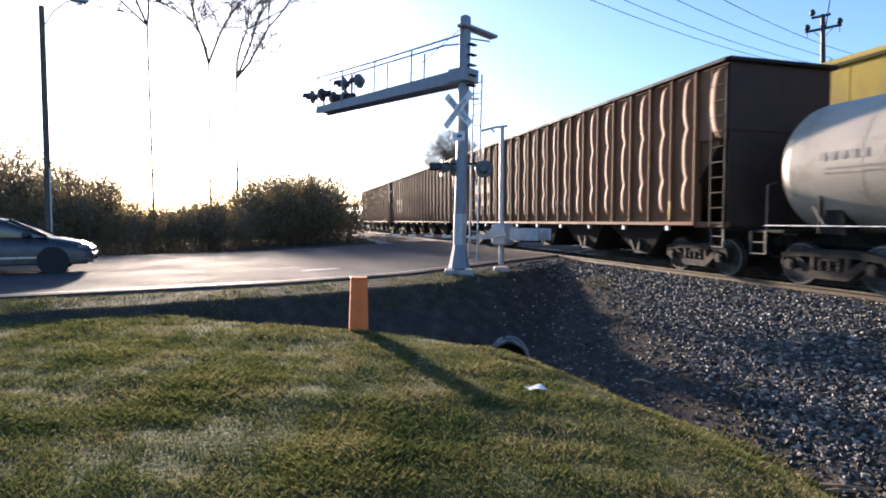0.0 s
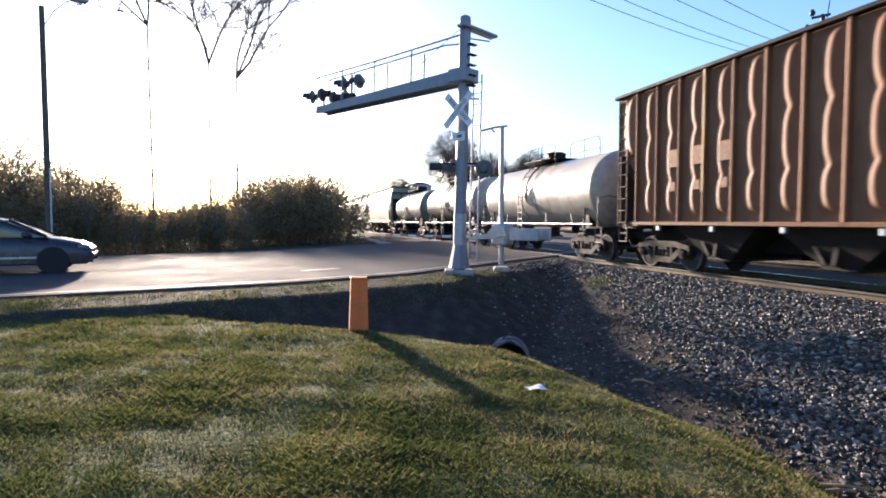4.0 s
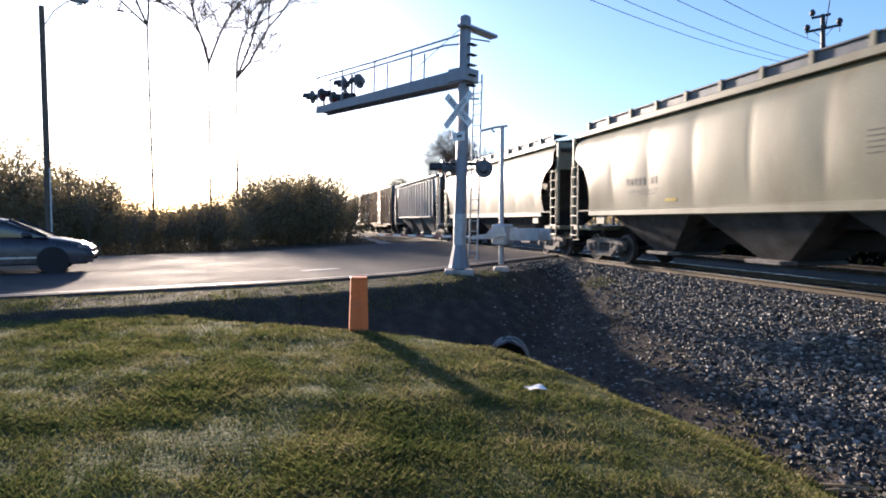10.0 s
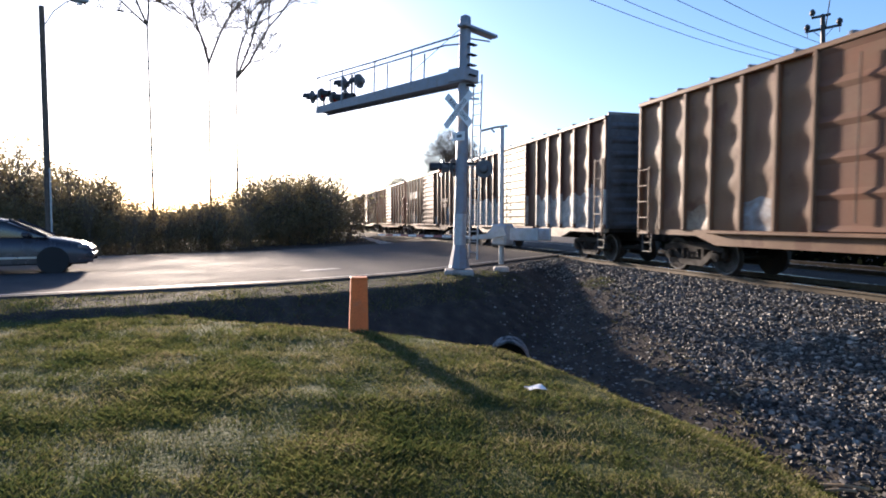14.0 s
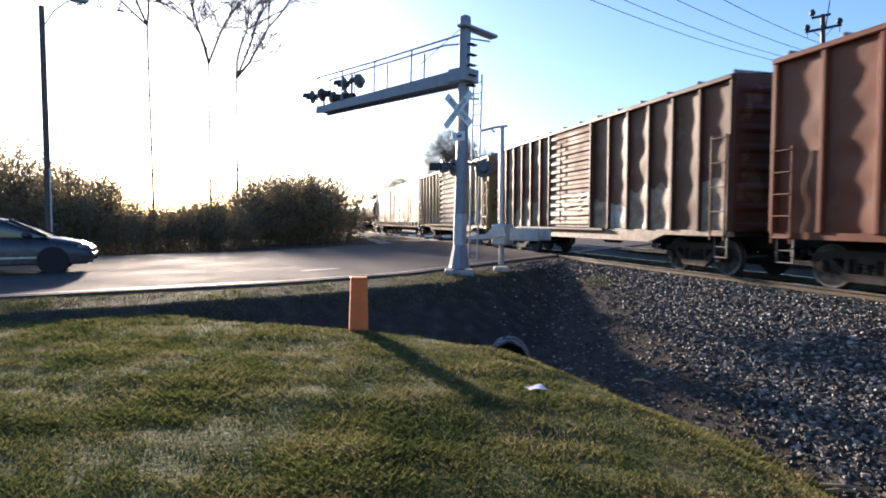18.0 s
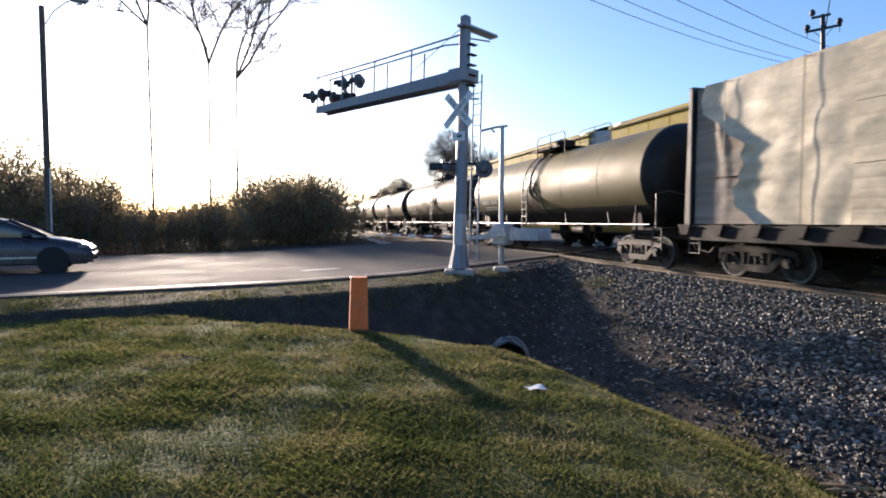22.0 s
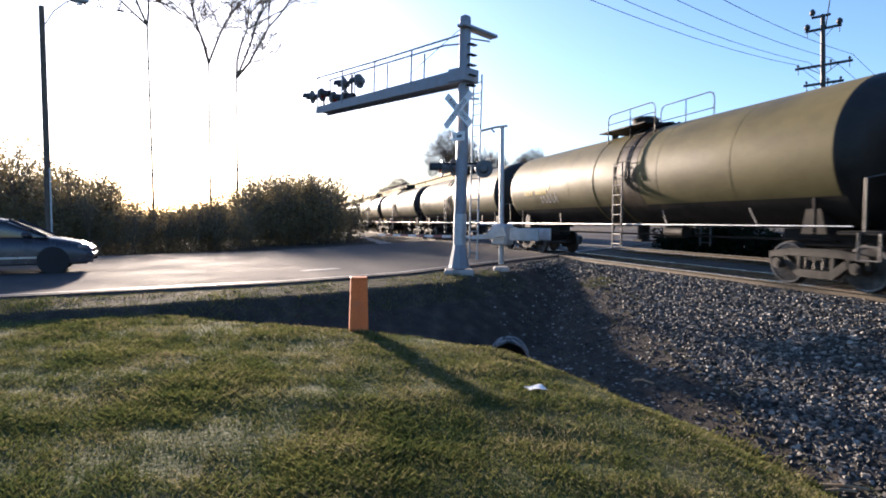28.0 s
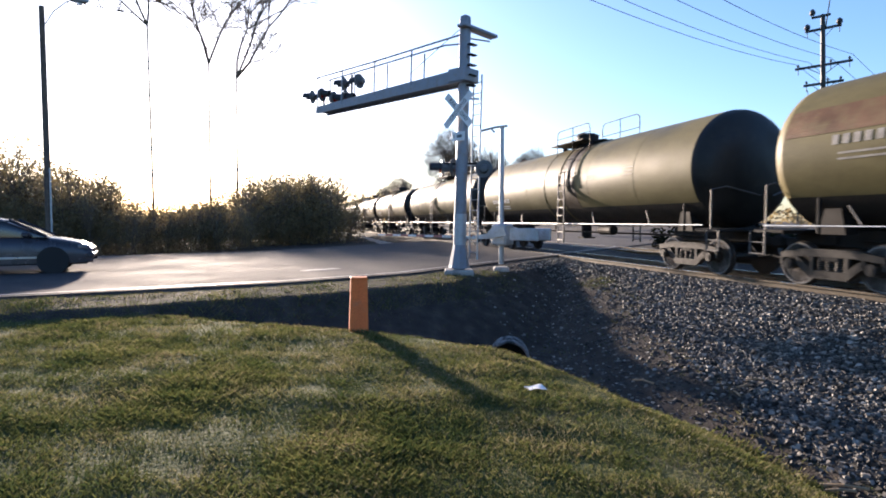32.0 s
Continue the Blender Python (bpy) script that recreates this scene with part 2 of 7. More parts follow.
def ground_material():
    m = bpy.data.materials.new("ground_soil")
    m.use_nodes = True
    nt = m.node_tree
    N, K = nt.nodes, nt.links
    bsdf = N["Principled BSDF"]
    geo = N.new("ShaderNodeNewGeometry")

    def noise_tex(scale, detail=6):
        t = N.new("ShaderNodeTexNoise")
        t.inputs["Scale"].default_value, t.inputs["Detail"].default_value = scale, detail
        K.new(geo.outputs["Position"], t.inputs["Vector"])
        return t.outputs[0]

    def ramp(src, stops):
        x = N.new("ShaderNodeValToRGB")
        while len(x.color_ramp.elements) < len(stops):
            x.color_ramp.elements.new(0.5)
        for el, (p, c) in zip(x.color_ramp.elements, stops):
            el.position, el.color = p, (*c, 1)
        K.new(src, x.inputs[0])
        return x.outputs[0]

    def mix(fac, a, b):
        x = N.new("ShaderNodeMix")
        x.data_type = "RGBA"
        K.new(fac, x.inputs[0])
        K.new(a, x.inputs[6])
        K.new(b, x.inputs[7])
        return x.outputs[2]

    grass = ramp(noise_tex(1.1), [(0.3, (0.035, 0.05, 0.014)), (0.5, (0.06, 0.075, 0.022)), (0.68, (0.11, 0.095, 0.045))])
    # dirt kept dark, partly for the shade at the ballast foot
    dirt = ramp(noise_tex(3.0, 10), [(0.3, (0.03, 0.025, 0.021)), (0.55, (0.052, 0.043, 0.035)), (0.72, (0.085, 0.069, 0.054))])
    stone = ramp(noise_tex(14.0, 8), [(0.3, (0.009, 0.008, 0.007)), (0.5, (0.02, 0.018, 0.016)), (0.7, (0.045, 0.038, 0.032))])
    at = N.new("ShaderNodeAttribute")
    at.attribute_name = "zone"
    sep = N.new("ShaderNodeSeparateColor")
    K.new(at.outputs["Color"], sep.inputs[0])
    c = mix(sep.outputs[1], grass, dirt)
    c = mix(sep.outputs[0], c, stone)
    K.new(c, bsdf.inputs["Base Color"])
    bsdf.inputs["Roughness"].default_value = 0.95
    bsdf.inputs["Specular IOR Level"].default_value = 0.2
    bp = N.new("ShaderNodeBump")
    bp.inputs["Strength"].default_value, bp.inputs["Distance"].default_value = 0.7, 0.04
    K.new(noise_tex(25, 8), bp.inputs["Height"])
    K.new(bp.outputs[0], bsdf.inputs["Normal"])
    return m


def build_ground():
    xs, ys = spread(-10, 14, 0.16, 2500), spread(1.5, 26, 0.16, 2500)
    X, Y = np.meshgrid(xs, ys, indexing="ij")
    Z, ballast, dirt = ground_parts(X, Y)
    n, w = X.size, len(ys)
    me = bpy.data.meshes.new("ground")
    co = np.stack([X, Y, Z], -1).reshape(-1, 3)
    ii, jj = np.meshgrid(np.arange(len(xs) - 1), np.arange(w - 1), indexing="ij")
    q = np.stack([ii * w + jj, (ii + 1) * w + jj, (ii + 1) * w + jj + 1, ii * w + jj + 1], -1).reshape(-1, 4)
    quad_mesh(me, co, q)
    a = me.attributes.new("zone", "FLOAT_COLOR", "POINT")
    a.data.foreach_set("color", np.stack([ballast, dirt, 0 * dirt, 1 + 0 * dirt], -1).reshape(-1).astype(np.float32))
    me.materials.append(ground_material())
    me.shade_smooth()
    tagged(new("ground", me), "short spring lawn, bare ditch and grey railway ballast", "ground", kind="structure")


def quad_mesh(me, co, q):
    k = q.shape[1]
    me.vertices.add(len(co))
    me.vertices.foreach_set("co", co.reshape(-1).astype(np.float32))
    me.loops.add(q.size)
    me.loops.foreach_set("vertex_index", q.reshape(-1).astype(np.int32))
    me.polygons.add(len(q))
    me.polygons.foreach_set("loop_start", (np.arange(len(q)) * k).astype(np.int32))
    me.update(calc_edges=True)


def strip(name, poly, z, thick, mat, label, category, kind="structure"):
    """A flat slab over an outline of x,y points."""
    n = len(poly)
    mb = MB()
    mb.add([(x, y, z) for x, y in poly] + [(x, y, z - thick) for x, y in poly],
           [tuple(range(n)), tuple(range(2 * n - 1, n - 1, -1))] + [(i, n + i, n + (i + 1) % n, (i + 1) % n) for i in range(n)])
    return thing(name, mb, mat, label, category, kind=kind)


def on_track(L, d, z=0.0):
    return (CT * L - ST * d, ST * L + CT * d, z)


build_ground()
strip("road", NEAR + FAR[::-1], -0.012, 0.2, M_ROAD, "worn grey asphalt road over a level crossing", "road")
# ---- railway cars: x runs along the car (rear is +x), +y is the camera's side, z up from the rail heads ----
WR = 0.457
M_HOP = material("hopper_rust", (0.26, 0.132, 0.066), 0.66, 0.0, var=0.3, scale=0.8, stretch=(1, 1, 0.3), dirt=(0.14, 0.062, 0.034), dirt_amount=0.6, bump=0.12, spec=0.2)
M_HOPIN = material("hopper_inside", (0.055, 0.03, 0.022), 0.85, var=0.3)
M_TANKK = material("tank_black", (0.108, 0.09, 0.036), 0.55, 0.0, var=0.3, scale=0.7, stretch=(0.6, 1, 1), dirt=(0.19, 0.158, 0.065), dirt_amount=0.9, rand=0.3, bump=0.05, spec=0.16)
# black lower half of the cream tank; painted underside shade on the black tanks
M_BELLY = material("tank_grime_and_shade", (0.022, 0.02, 0.018), 0.6, var=0.35, scale=1.2, dirt=(0.05, 0.042, 0.033), dirt_amount=0.5, spec=0.2)
M_SPILL = material("spill_stain", (0.05, 0.036, 0.024), 0.5, var=0.4, scale=2, stretch=(2, 1, 0.4), dirt=(0.09, 0.07, 0.035), dirt_amount=0.6, spec=0.2)
M_TANKRUST = material("tank_repaint", (0.15, 0.085, 0.045), 0.5, var=0.3, scale=2, dirt=(0.17, 0.13, 0.06), dirt_amount=0.6, spec=0.15)
# tank paint darkened to hold the shade of the front head
M_TANKHEAD = material("tank_head_shade", (0.018, 0.017, 0.016), 0.5, var=0.3, dirt=(0.03, 0.027, 0.022), spec=0.3)
M_TANKW = material("tank_cream", (0.42, 0.38, 0.31), 0.45, var=0.1, scale=0.8, dirt=(0.24, 0.2, 0.15), dirt_amount=0.4, bump=0.04)
M_TANKG = material("tank_grey", (0.19, 0.195, 0.165), 0.45, var=0.1, scale=0.8, dirt=(0.13, 0.12, 0.1), dirt_amount=0.4, bump=0.04)
M_COV = material("covered_cream", (0.25, 0.24, 0.165), 0.48, spec=0.5, var=0.12, scale=0.7, stretch=(1, 1, 0.35), dirt=(0.2, 0.175, 0.115), dirt_amount=0.45, bump=0.05)
M_COV2 = material("covered_grey", (0.3, 0.29, 0.205), 0.48, spec=0.5, var=0.12, scale=0.7, stretch=(1, 1, 0.35), dirt=(0.22, 0.195, 0.14), dirt_amount=0.45, bump=0.05)
M_GREY = material("hopper_grey", (0.31, 0.315, 0.31), 0.55, var=0.12, scale=0.7, stretch=(1, 1, 0.3), dirt=(0.27, 0.25, 0.22), dirt_amount=0.35, bump=0.06, spec=0.3)
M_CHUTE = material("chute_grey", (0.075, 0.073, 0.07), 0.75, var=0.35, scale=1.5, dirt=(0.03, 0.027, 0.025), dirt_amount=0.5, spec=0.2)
# end grime, darkened further so the colour carries the recess's shade
M_GRIMESHADE = material("end_grime_shade", (0.06, 0.055, 0.047), 0.8, var=0.35, scale=2, dirt=(0.03, 0.027, 0.023), dirt_amount=0.6, spec=0.2)
M_BX = {
    "worn": material("box_worn_tan", (0.2, 0.115, 0.062), 0.52, var=0.3, scale=0.7, stretch=(1, 1, 0.3), dirt=(0.15, 0.075, 0.045), dirt_amount=0.5, bump=0.08, spec=0.27, blotch=(0.13, 0.06, 0.035)),
    "brown": material("box_brown", (0.17, 0.08, 0.04), 0.52, var=0.3, scale=0.7, stretch=(1, 1, 0.3), dirt=(0.09, 0.045, 0.027), dirt_amount=0.55, bump=0.08, spec=0.27, blotch=(0.07, 0.034, 0.02)),
    "dark": material("box_dark_brown", (0.095, 0.038, 0.021), 0.52, var=0.3, scale=0.7, stretch=(1, 1, 0.3), dirt=(0.07, 0.036, 0.024), dirt_amount=0.55, bump=0.08, spec=0.27, blotch=(0.17, 0.10, 0.06)),
    "red": material("box_red_oxide", (0.18, 0.054, 0.022), 0.52, var=0.3, scale=0.7, stretch=(1, 1, 0.3), dirt=(0.15, 0.055, 0.033), dirt_amount=0.5, bump=0.08, spec=0.27, blotch=(0.10, 0.04, 0.022)),
    "tan": material("box_faded_yellow", (0.29, 0.205, 0.072), 0.5, spec=0.27, var=0.22, scale=0.7, stretch=(1, 1, 0.3), dirt=(0.2, 0.13, 0.075), dirt_amount=0.5, bump=0.08, blotch=(0.14, 0.075, 0.035)),
    "cream": material("door_cream", (0.56, 0.47, 0.28), 0.5, var=0.15, scale=0.9, dirt=(0.3, 0.22, 0.13), dirt_amount=0.4, bump=0.06),
    "rustdoor": material("door_rust", (0.135, 0.06, 0.034), 0.6, spec=0.2, var=0.25, scale=0.9, dirt=(0.15, 0.08, 0.05), dirt_amount=0.5, bump=0.08, blotch=(0.07, 0.034, 0.02)),
    "tandoor": material("door_tan", (0.17, 0.078, 0.044), 0.6, spec=0.22, var=0.25, scale=0.9, dirt=(0.19, 0.11, 0.06), dirt_amount=0.5, bump=0.06),
    "reddoor": material("door_red_oxide", (0.20, 0.062, 0.026), 0.52, var=0.2, scale=0.9, dirt=(0.15, 0.055, 0.033), dirt_amount=0.4, bump=0.08, spec=0.27, blotch=(0.10, 0.04, 0.022)),
    "bare": material("door_weathered", (0.085, 0.07, 0.047), 0.7, spec=0.2, var=0.3, scale=0.9, dirt=(0.09, 0.07, 0.05), dirt_amount=0.5, bump=0.1, blotch=(0.045, 0.032, 0.022)),
}
M_ENDGREY = material("end_grey", (0.10, 0.105, 0.115), 0.6, 0.1, var=0.3, scale=1.2, dirt=(0.045, 0.04, 0.037), dirt_amount=0.6, spec=0.3)
M_GRATE = material("walkway_grating", (0.1, 0.115, 0.135), 0.55, 0.4, var=0.2, scale=3, dirt=(0.1, 0.09, 0.08))
M_ROOF = material("car_roof", (0.2, 0.19, 0.175), 0.5, 0.3, var=0.2, dirt=(0.2, 0.15, 0.11))
M_STEN = material("stencil_white", (0.7, 0.69, 0.64), 0.55, var=0.15, dirt=(0.35, 0.3, 0.25), dirt_amount=0.4)
M_FADED = material("faded_white", (0.33, 0.25, 0.21), 0.7, var=0.5, scale=5, dirt=(0.2, 0.09, 0.05), dirt_amount=0.8, spec=0.15)
M_LETTER = material("rubbed_lettering", (0.40, 0.27, 0.18), 0.7, var=0.5, scale=7, dirt=(0.26, 0.12, 0.06), dirt_amount=0.9, spec=0.15)
M_FADEDW = material("worn_white_paint", (0.5, 0.45, 0.4), 0.6, var=0.3, scale=3, dirt=(0.2, 0.1, 0.06), dirt_amount=0.5, spec=0.2)
M_DARKMARK = material("faded_dark_paint", (0.15, 0.15, 0.125), 0.6, var=0.3, scale=3, dirt=(0.24, 0.22, 0.16), dirt_amount=0.6, spec=0.15)
M_GHOST = material("faded_grey_lettering", (0.30, 0.28, 0.25), 0.6, var=0.3, scale=4, dirt=(0.4, 0.36, 0.29), dirt_amount=0.7, spec=0.2)
M_BLUEBAR = material("faded_blue_band", (0.055, 0.13, 0.25), 0.5, var=0.25, scale=3, dirt=(0.3, 0.32, 0.33), dirt_amount=0.5)
M_YELDIM = material("dull_yellow", (0.42, 0.26, 0.05), 0.6, var=0.3, dirt=(0.28, 0.13, 0.06), dirt_amount=0.5)
M_YEL = material("safety_yellow", (0.55, 0.4, 0.05), 0.45, var=0.12)
M_WRAP = material("white_wrap", (0.58, 0.50, 0.34), 0.38, spec=0.6, var=0.12, scale=1.2, stretch=(0.5, 1, 2.5), fscale=5, bump=0.06, dirt=(0.40, 0.34, 0.24), dirt_amount=0.35)
M_BOARDS = material("bare_boards", (0.27, 0.235, 0.19), 0.75, var=0.35, scale=1.0, stretch=(0.15, 1, 9), fscale=30, bump=0.1, dirt=(0.3, 0.2, 0.12), dirt_amount=0.5)
M_AUTO = material("autorack_yellow", (0.43, 0.33, 0.07), 0.7, spec=0.1, var=0.12, scale=0.6, stretch=(1, 1, 0.4), dirt=(0.29, 0.23, 0.09), dirt_amount=0.35, bump=0.05)
M_GRAF = [material("graffiti_pale", (0.46, 0.44, 0.40), 0.5, var=0.45, scale=3.0, dirt=(0.17, 0.17, 0.18), dirt_amount=0.75),
          material("graffiti_blue", (0.26, 0.29, 0.31), 0.5, var=0.5, scale=3.2, dirt=(0.15, 0.08, 0.045), dirt_amount=1.0),
          material("graffiti_tan", (0.30, 0.25, 0.17), 0.5, var=0.5, scale=3.0, dirt=(0.13, 0.06, 0.035), dirt_amount=1.0)]


def wheelset_mesh():
    mb = MB()
    for s in (-1, 1):
        prof = [(0.66, 0.10), (0.66, WR + 0.028), (0.69, WR + 0.026), (0.705, WR + 0.003), (0.79, WR - 0.004), (0.795, WR - 0.06), (0.755, WR - 0.075),
                (0.735, 0.2), (0.79, 0.16), (0.8, 0.09), (0.98, 0.085), (0.98, 0.02)]
        mb.lathe([(a * s, r) for a, r in prof], 24, axis="y")
        for k in range(3):
            t = TAU * k / 3
            mb.cyl((0.05 * math.cos(t), s * 0.97, 0.05 * math.sin(t)), (0.05 * math.cos(t), s * 1.0, 0.05 * math.sin(t)), 0.018, n=6)
    mb.cyl((0, -0.7, 0), (0, 0.7, 0), 0.085, n=10)
    return mesh_of("wheelset", mb, M_WHEEL, True)


def side_frame_mesh():
    mb = MB()
    for s in (1,):
        y0, y1 = 0.90, 1.06
        mb.prism([(-1.12, 0.58), (-1.12, 0.70), (-0.55, 0.80), (0.55, 0.80), (1.12, 0.70), (1.12, 0.58), (0.55, 0.64), (-0.55, 0.64)], y0, y1)
        mb.prism([(-0.72, 0.46), (-0.66, 0.60), (-0.34, 0.36), (0.34, 0.36), (0.66, 0.60), (0.72, 0.46), (0.40, 0.20), (-0.40, 0.20)], y0, y1)
        for x in (-1, 1):
            mb.box(x * 0.38, 0.98, 0.52, 0.11, 0.15, 0.36, 0.02)
            mb.box(x * 1.10, 0.98, 0.52, 0.09, 0.15, 0.2, 0.02)
            mb.box(x * 0.72, 0.98, 0.54, 0.09, 0.15, 0.2, 0.02)
            mb.cyl((x * 0.89, 0.92, WR), (x * 0.89, 1.11, WR), 0.115, n=14)
            mb.cyl((x * 0.89, 1.11, WR), (x * 0.89, 1.125, WR), 0.06, n=10)
        for x in (-0.2, 0, 0.2):
            for k in range(5):
                mb.cyl((x, 0.98, 0.38 + k * 0.05), (x, 0.98, 0.41 + k * 0.05), 0.075, n=10)
    return {k: mesh_of("side_frame", mb, m, False) for k, m in (("dusty", M_DUST), ("pale", M_PALEDUST), ("oily", M_OIL))}


M_DUST = material("bogie_dust", (0.026, 0.022, 0.018), 0.75, 0.0, var=0.4, scale=4, dirt=(0.035, 0.028, 0.022), dirt_amount=0.6, spec=0.3)
M_PALEDUST = material("bogie_pale_dust", (0.2, 0.19, 0.175), 0.75, 0.0, var=0.4, scale=4, dirt=(0.07, 0.06, 0.05), dirt_amount=0.6, spec=0.3)
M_OIL = material("bogie_oily", (0.022, 0.019, 0.015), 0.5, 0.1, var=0.5, scale=4, dirt=(0.045, 0.037, 0.028), dirt_amount=0.4, spec=0.35)
RIMS = [mesh_of("wheel_rim", MB().lathe([(e * a, r) for a, r in ((0.786, WR - 0.004), (0.797, WR - 0.008), (0.799, WR - 0.05), (0.786, WR - 0.056))], 28, axis="y"), M_PALEDUST) for e in (-1, 1)]
WHEELSET, SIDE_FRAME = wheelset_mesh(), side_frame_mesh()


def bogies(car, xs, grime="dusty"):
    """Two four-wheel bogies: bolster with side frames, and keyed wheelsets under the car."""
    for x in xs:
        mb = MB()
        mb.box(0, 0, 0.66, 0.42, 2.1, 0.26, 0.04)
        mb.cyl((0, 0, 0.78), (0, 0, 0.92), 0.2, n=16)
        mb.box(-0.5, 0, 0.45, 0.1, 1.5, 0.12, 0.02).box(0.5, 0, 0.45, 0.1, 1.5, 0.12, 0.02)
        b = part("bogie", mb, M_STEEL, car)
        b.matrix_basis = pose(x, 0, 0)
        for s in (1, -1):
            sf = new("side_frame", SIDE_FRAME[grime])
            sf.parent = b
            if s < 0:
                sf.matrix_basis = pose(0, 0, 0, 0, 0, 180)
        for w in (-0.89, 0.89):
            ws = new("wheelset", WHEELSET)
            ws.parent = car
            ws.matrix_basis = pose(x + w, 0, WR)
            for rim in RIMS:
                new("wheel_rim", rim).parent = ws


def ladder(car, x, y, z0, z1, width=0.42, rungs=7, mat=None, along="x"):
    mb = MB()
    for s in (-1, 1):
        o = s * width / 2
        mb.box(x + (o if along == "x" else 0), y + (o if along == "y" else 0), (z0 + z1) / 2, 0.05, 0.05, z1 - z0, 0.01)
    for i in range(rungs):
        z = z0 + 0.12 + (z1 - z0 - 0.2) * i / (rungs - 1)
        a, b = ((x - width / 2, y + 0.03, z), (x + width / 2, y + 0.03, z)) if along == "x" else ((x + 0.03, y - width / 2, z), (x + 0.03, y + width / 2, z))
        mb.cyl(a, b, 0.016, n=6)
    return part("ladder", mb, mat or M_STEEL, car)


def coupler(car, half):
    for s in (-1, 1):
        mb = MB()
        mb.box(s * (half + 0.25), 0, 0.88, 0.75, 0.18, 0.2, 0.03).box(s * (half + 0.6), 0.03, 0.88, 0.26, 0.3, 0.3, 0.06)
        mb.tube([(s * (half + 0.05), 0.3, 0.75), (s * (half + 0.3), 0.32, 0.5), (s * (half + 0.6), 0.3, 0.55)], 0.028)
        part("coupler", mb, M_STEEL, car)


def stirrup(car, x, y, z):
    mb = MB()
    mb.tube([(x - 0.2, y, z), (x - 0.2, y, z - 0.5), (x + 0.2, y, z - 0.5), (x + 0.2, y, z)], 0.018)
    mb.cyl((x - 0.2, y, z - 0.25), (x + 0.2, y, z - 0.25), 0.014)
    part("step", mb, M_STEP, car)


def bars(car, x, y, z, rows, mat=None, name="stencil"):
    """Plain bars in place of lettering: rows of (dx, dz, width, height)."""
    mb = MB()
    for dx, dz, w, h in rows:
        mb.box(x + dx, y, z + dz, w, 0.004, h)
    ob = part(name, mb, mat or M_STEN, car)
    return ob


def number_rows(n=8, h=0.2, w=0.15, gap=0.07, skip=(4,), small=True):
    rows = []
    for i in range(n):
        if i not in skip:
            rows += [((i - n / 2) * (w + gap), 0.0, w, h)]
    if small:
        rows += [(0, -0.28, n * (w + gap) * 0.9, 0.05), (-0.1, -0.38, n * (w + gap) * 0.7, 0.05)]
    return rows


def panel_mesh(name, w, h, mat, depth, lobes, nu=26, nv=60):
    """A pressed panel with hollow dishes one above the other."""
    mb = MB()

    def fn(u, v):
        edge = 0.0
        for a, b in lobes:
            k = (v - (a + b) / 2) / ((b - a) / 2)
            edge = max(edge, 0.40 + 0.34 * max(0.0, 1 - abs(k) ** 2.4) ** 0.5)
        ends = min(1, max(0, (v - lobes[0][0]) / 0.03)) * min(1, max(0, (lobes[-1][1] - v) / 0.03))
        z = min(1, max(0, (edge - u) / 0.36))
        z = (0.7 * z + 0.3 * z * z * (3 - 2 * z)) * min(1, u / max(0.1, edge - 0.3)) * ends
        return ((u - 0.5) * w, depth * z, v * h)

    mb.grid(fn, nu, nv, flip=True)
    return mesh_of(name, mb, mat, True)


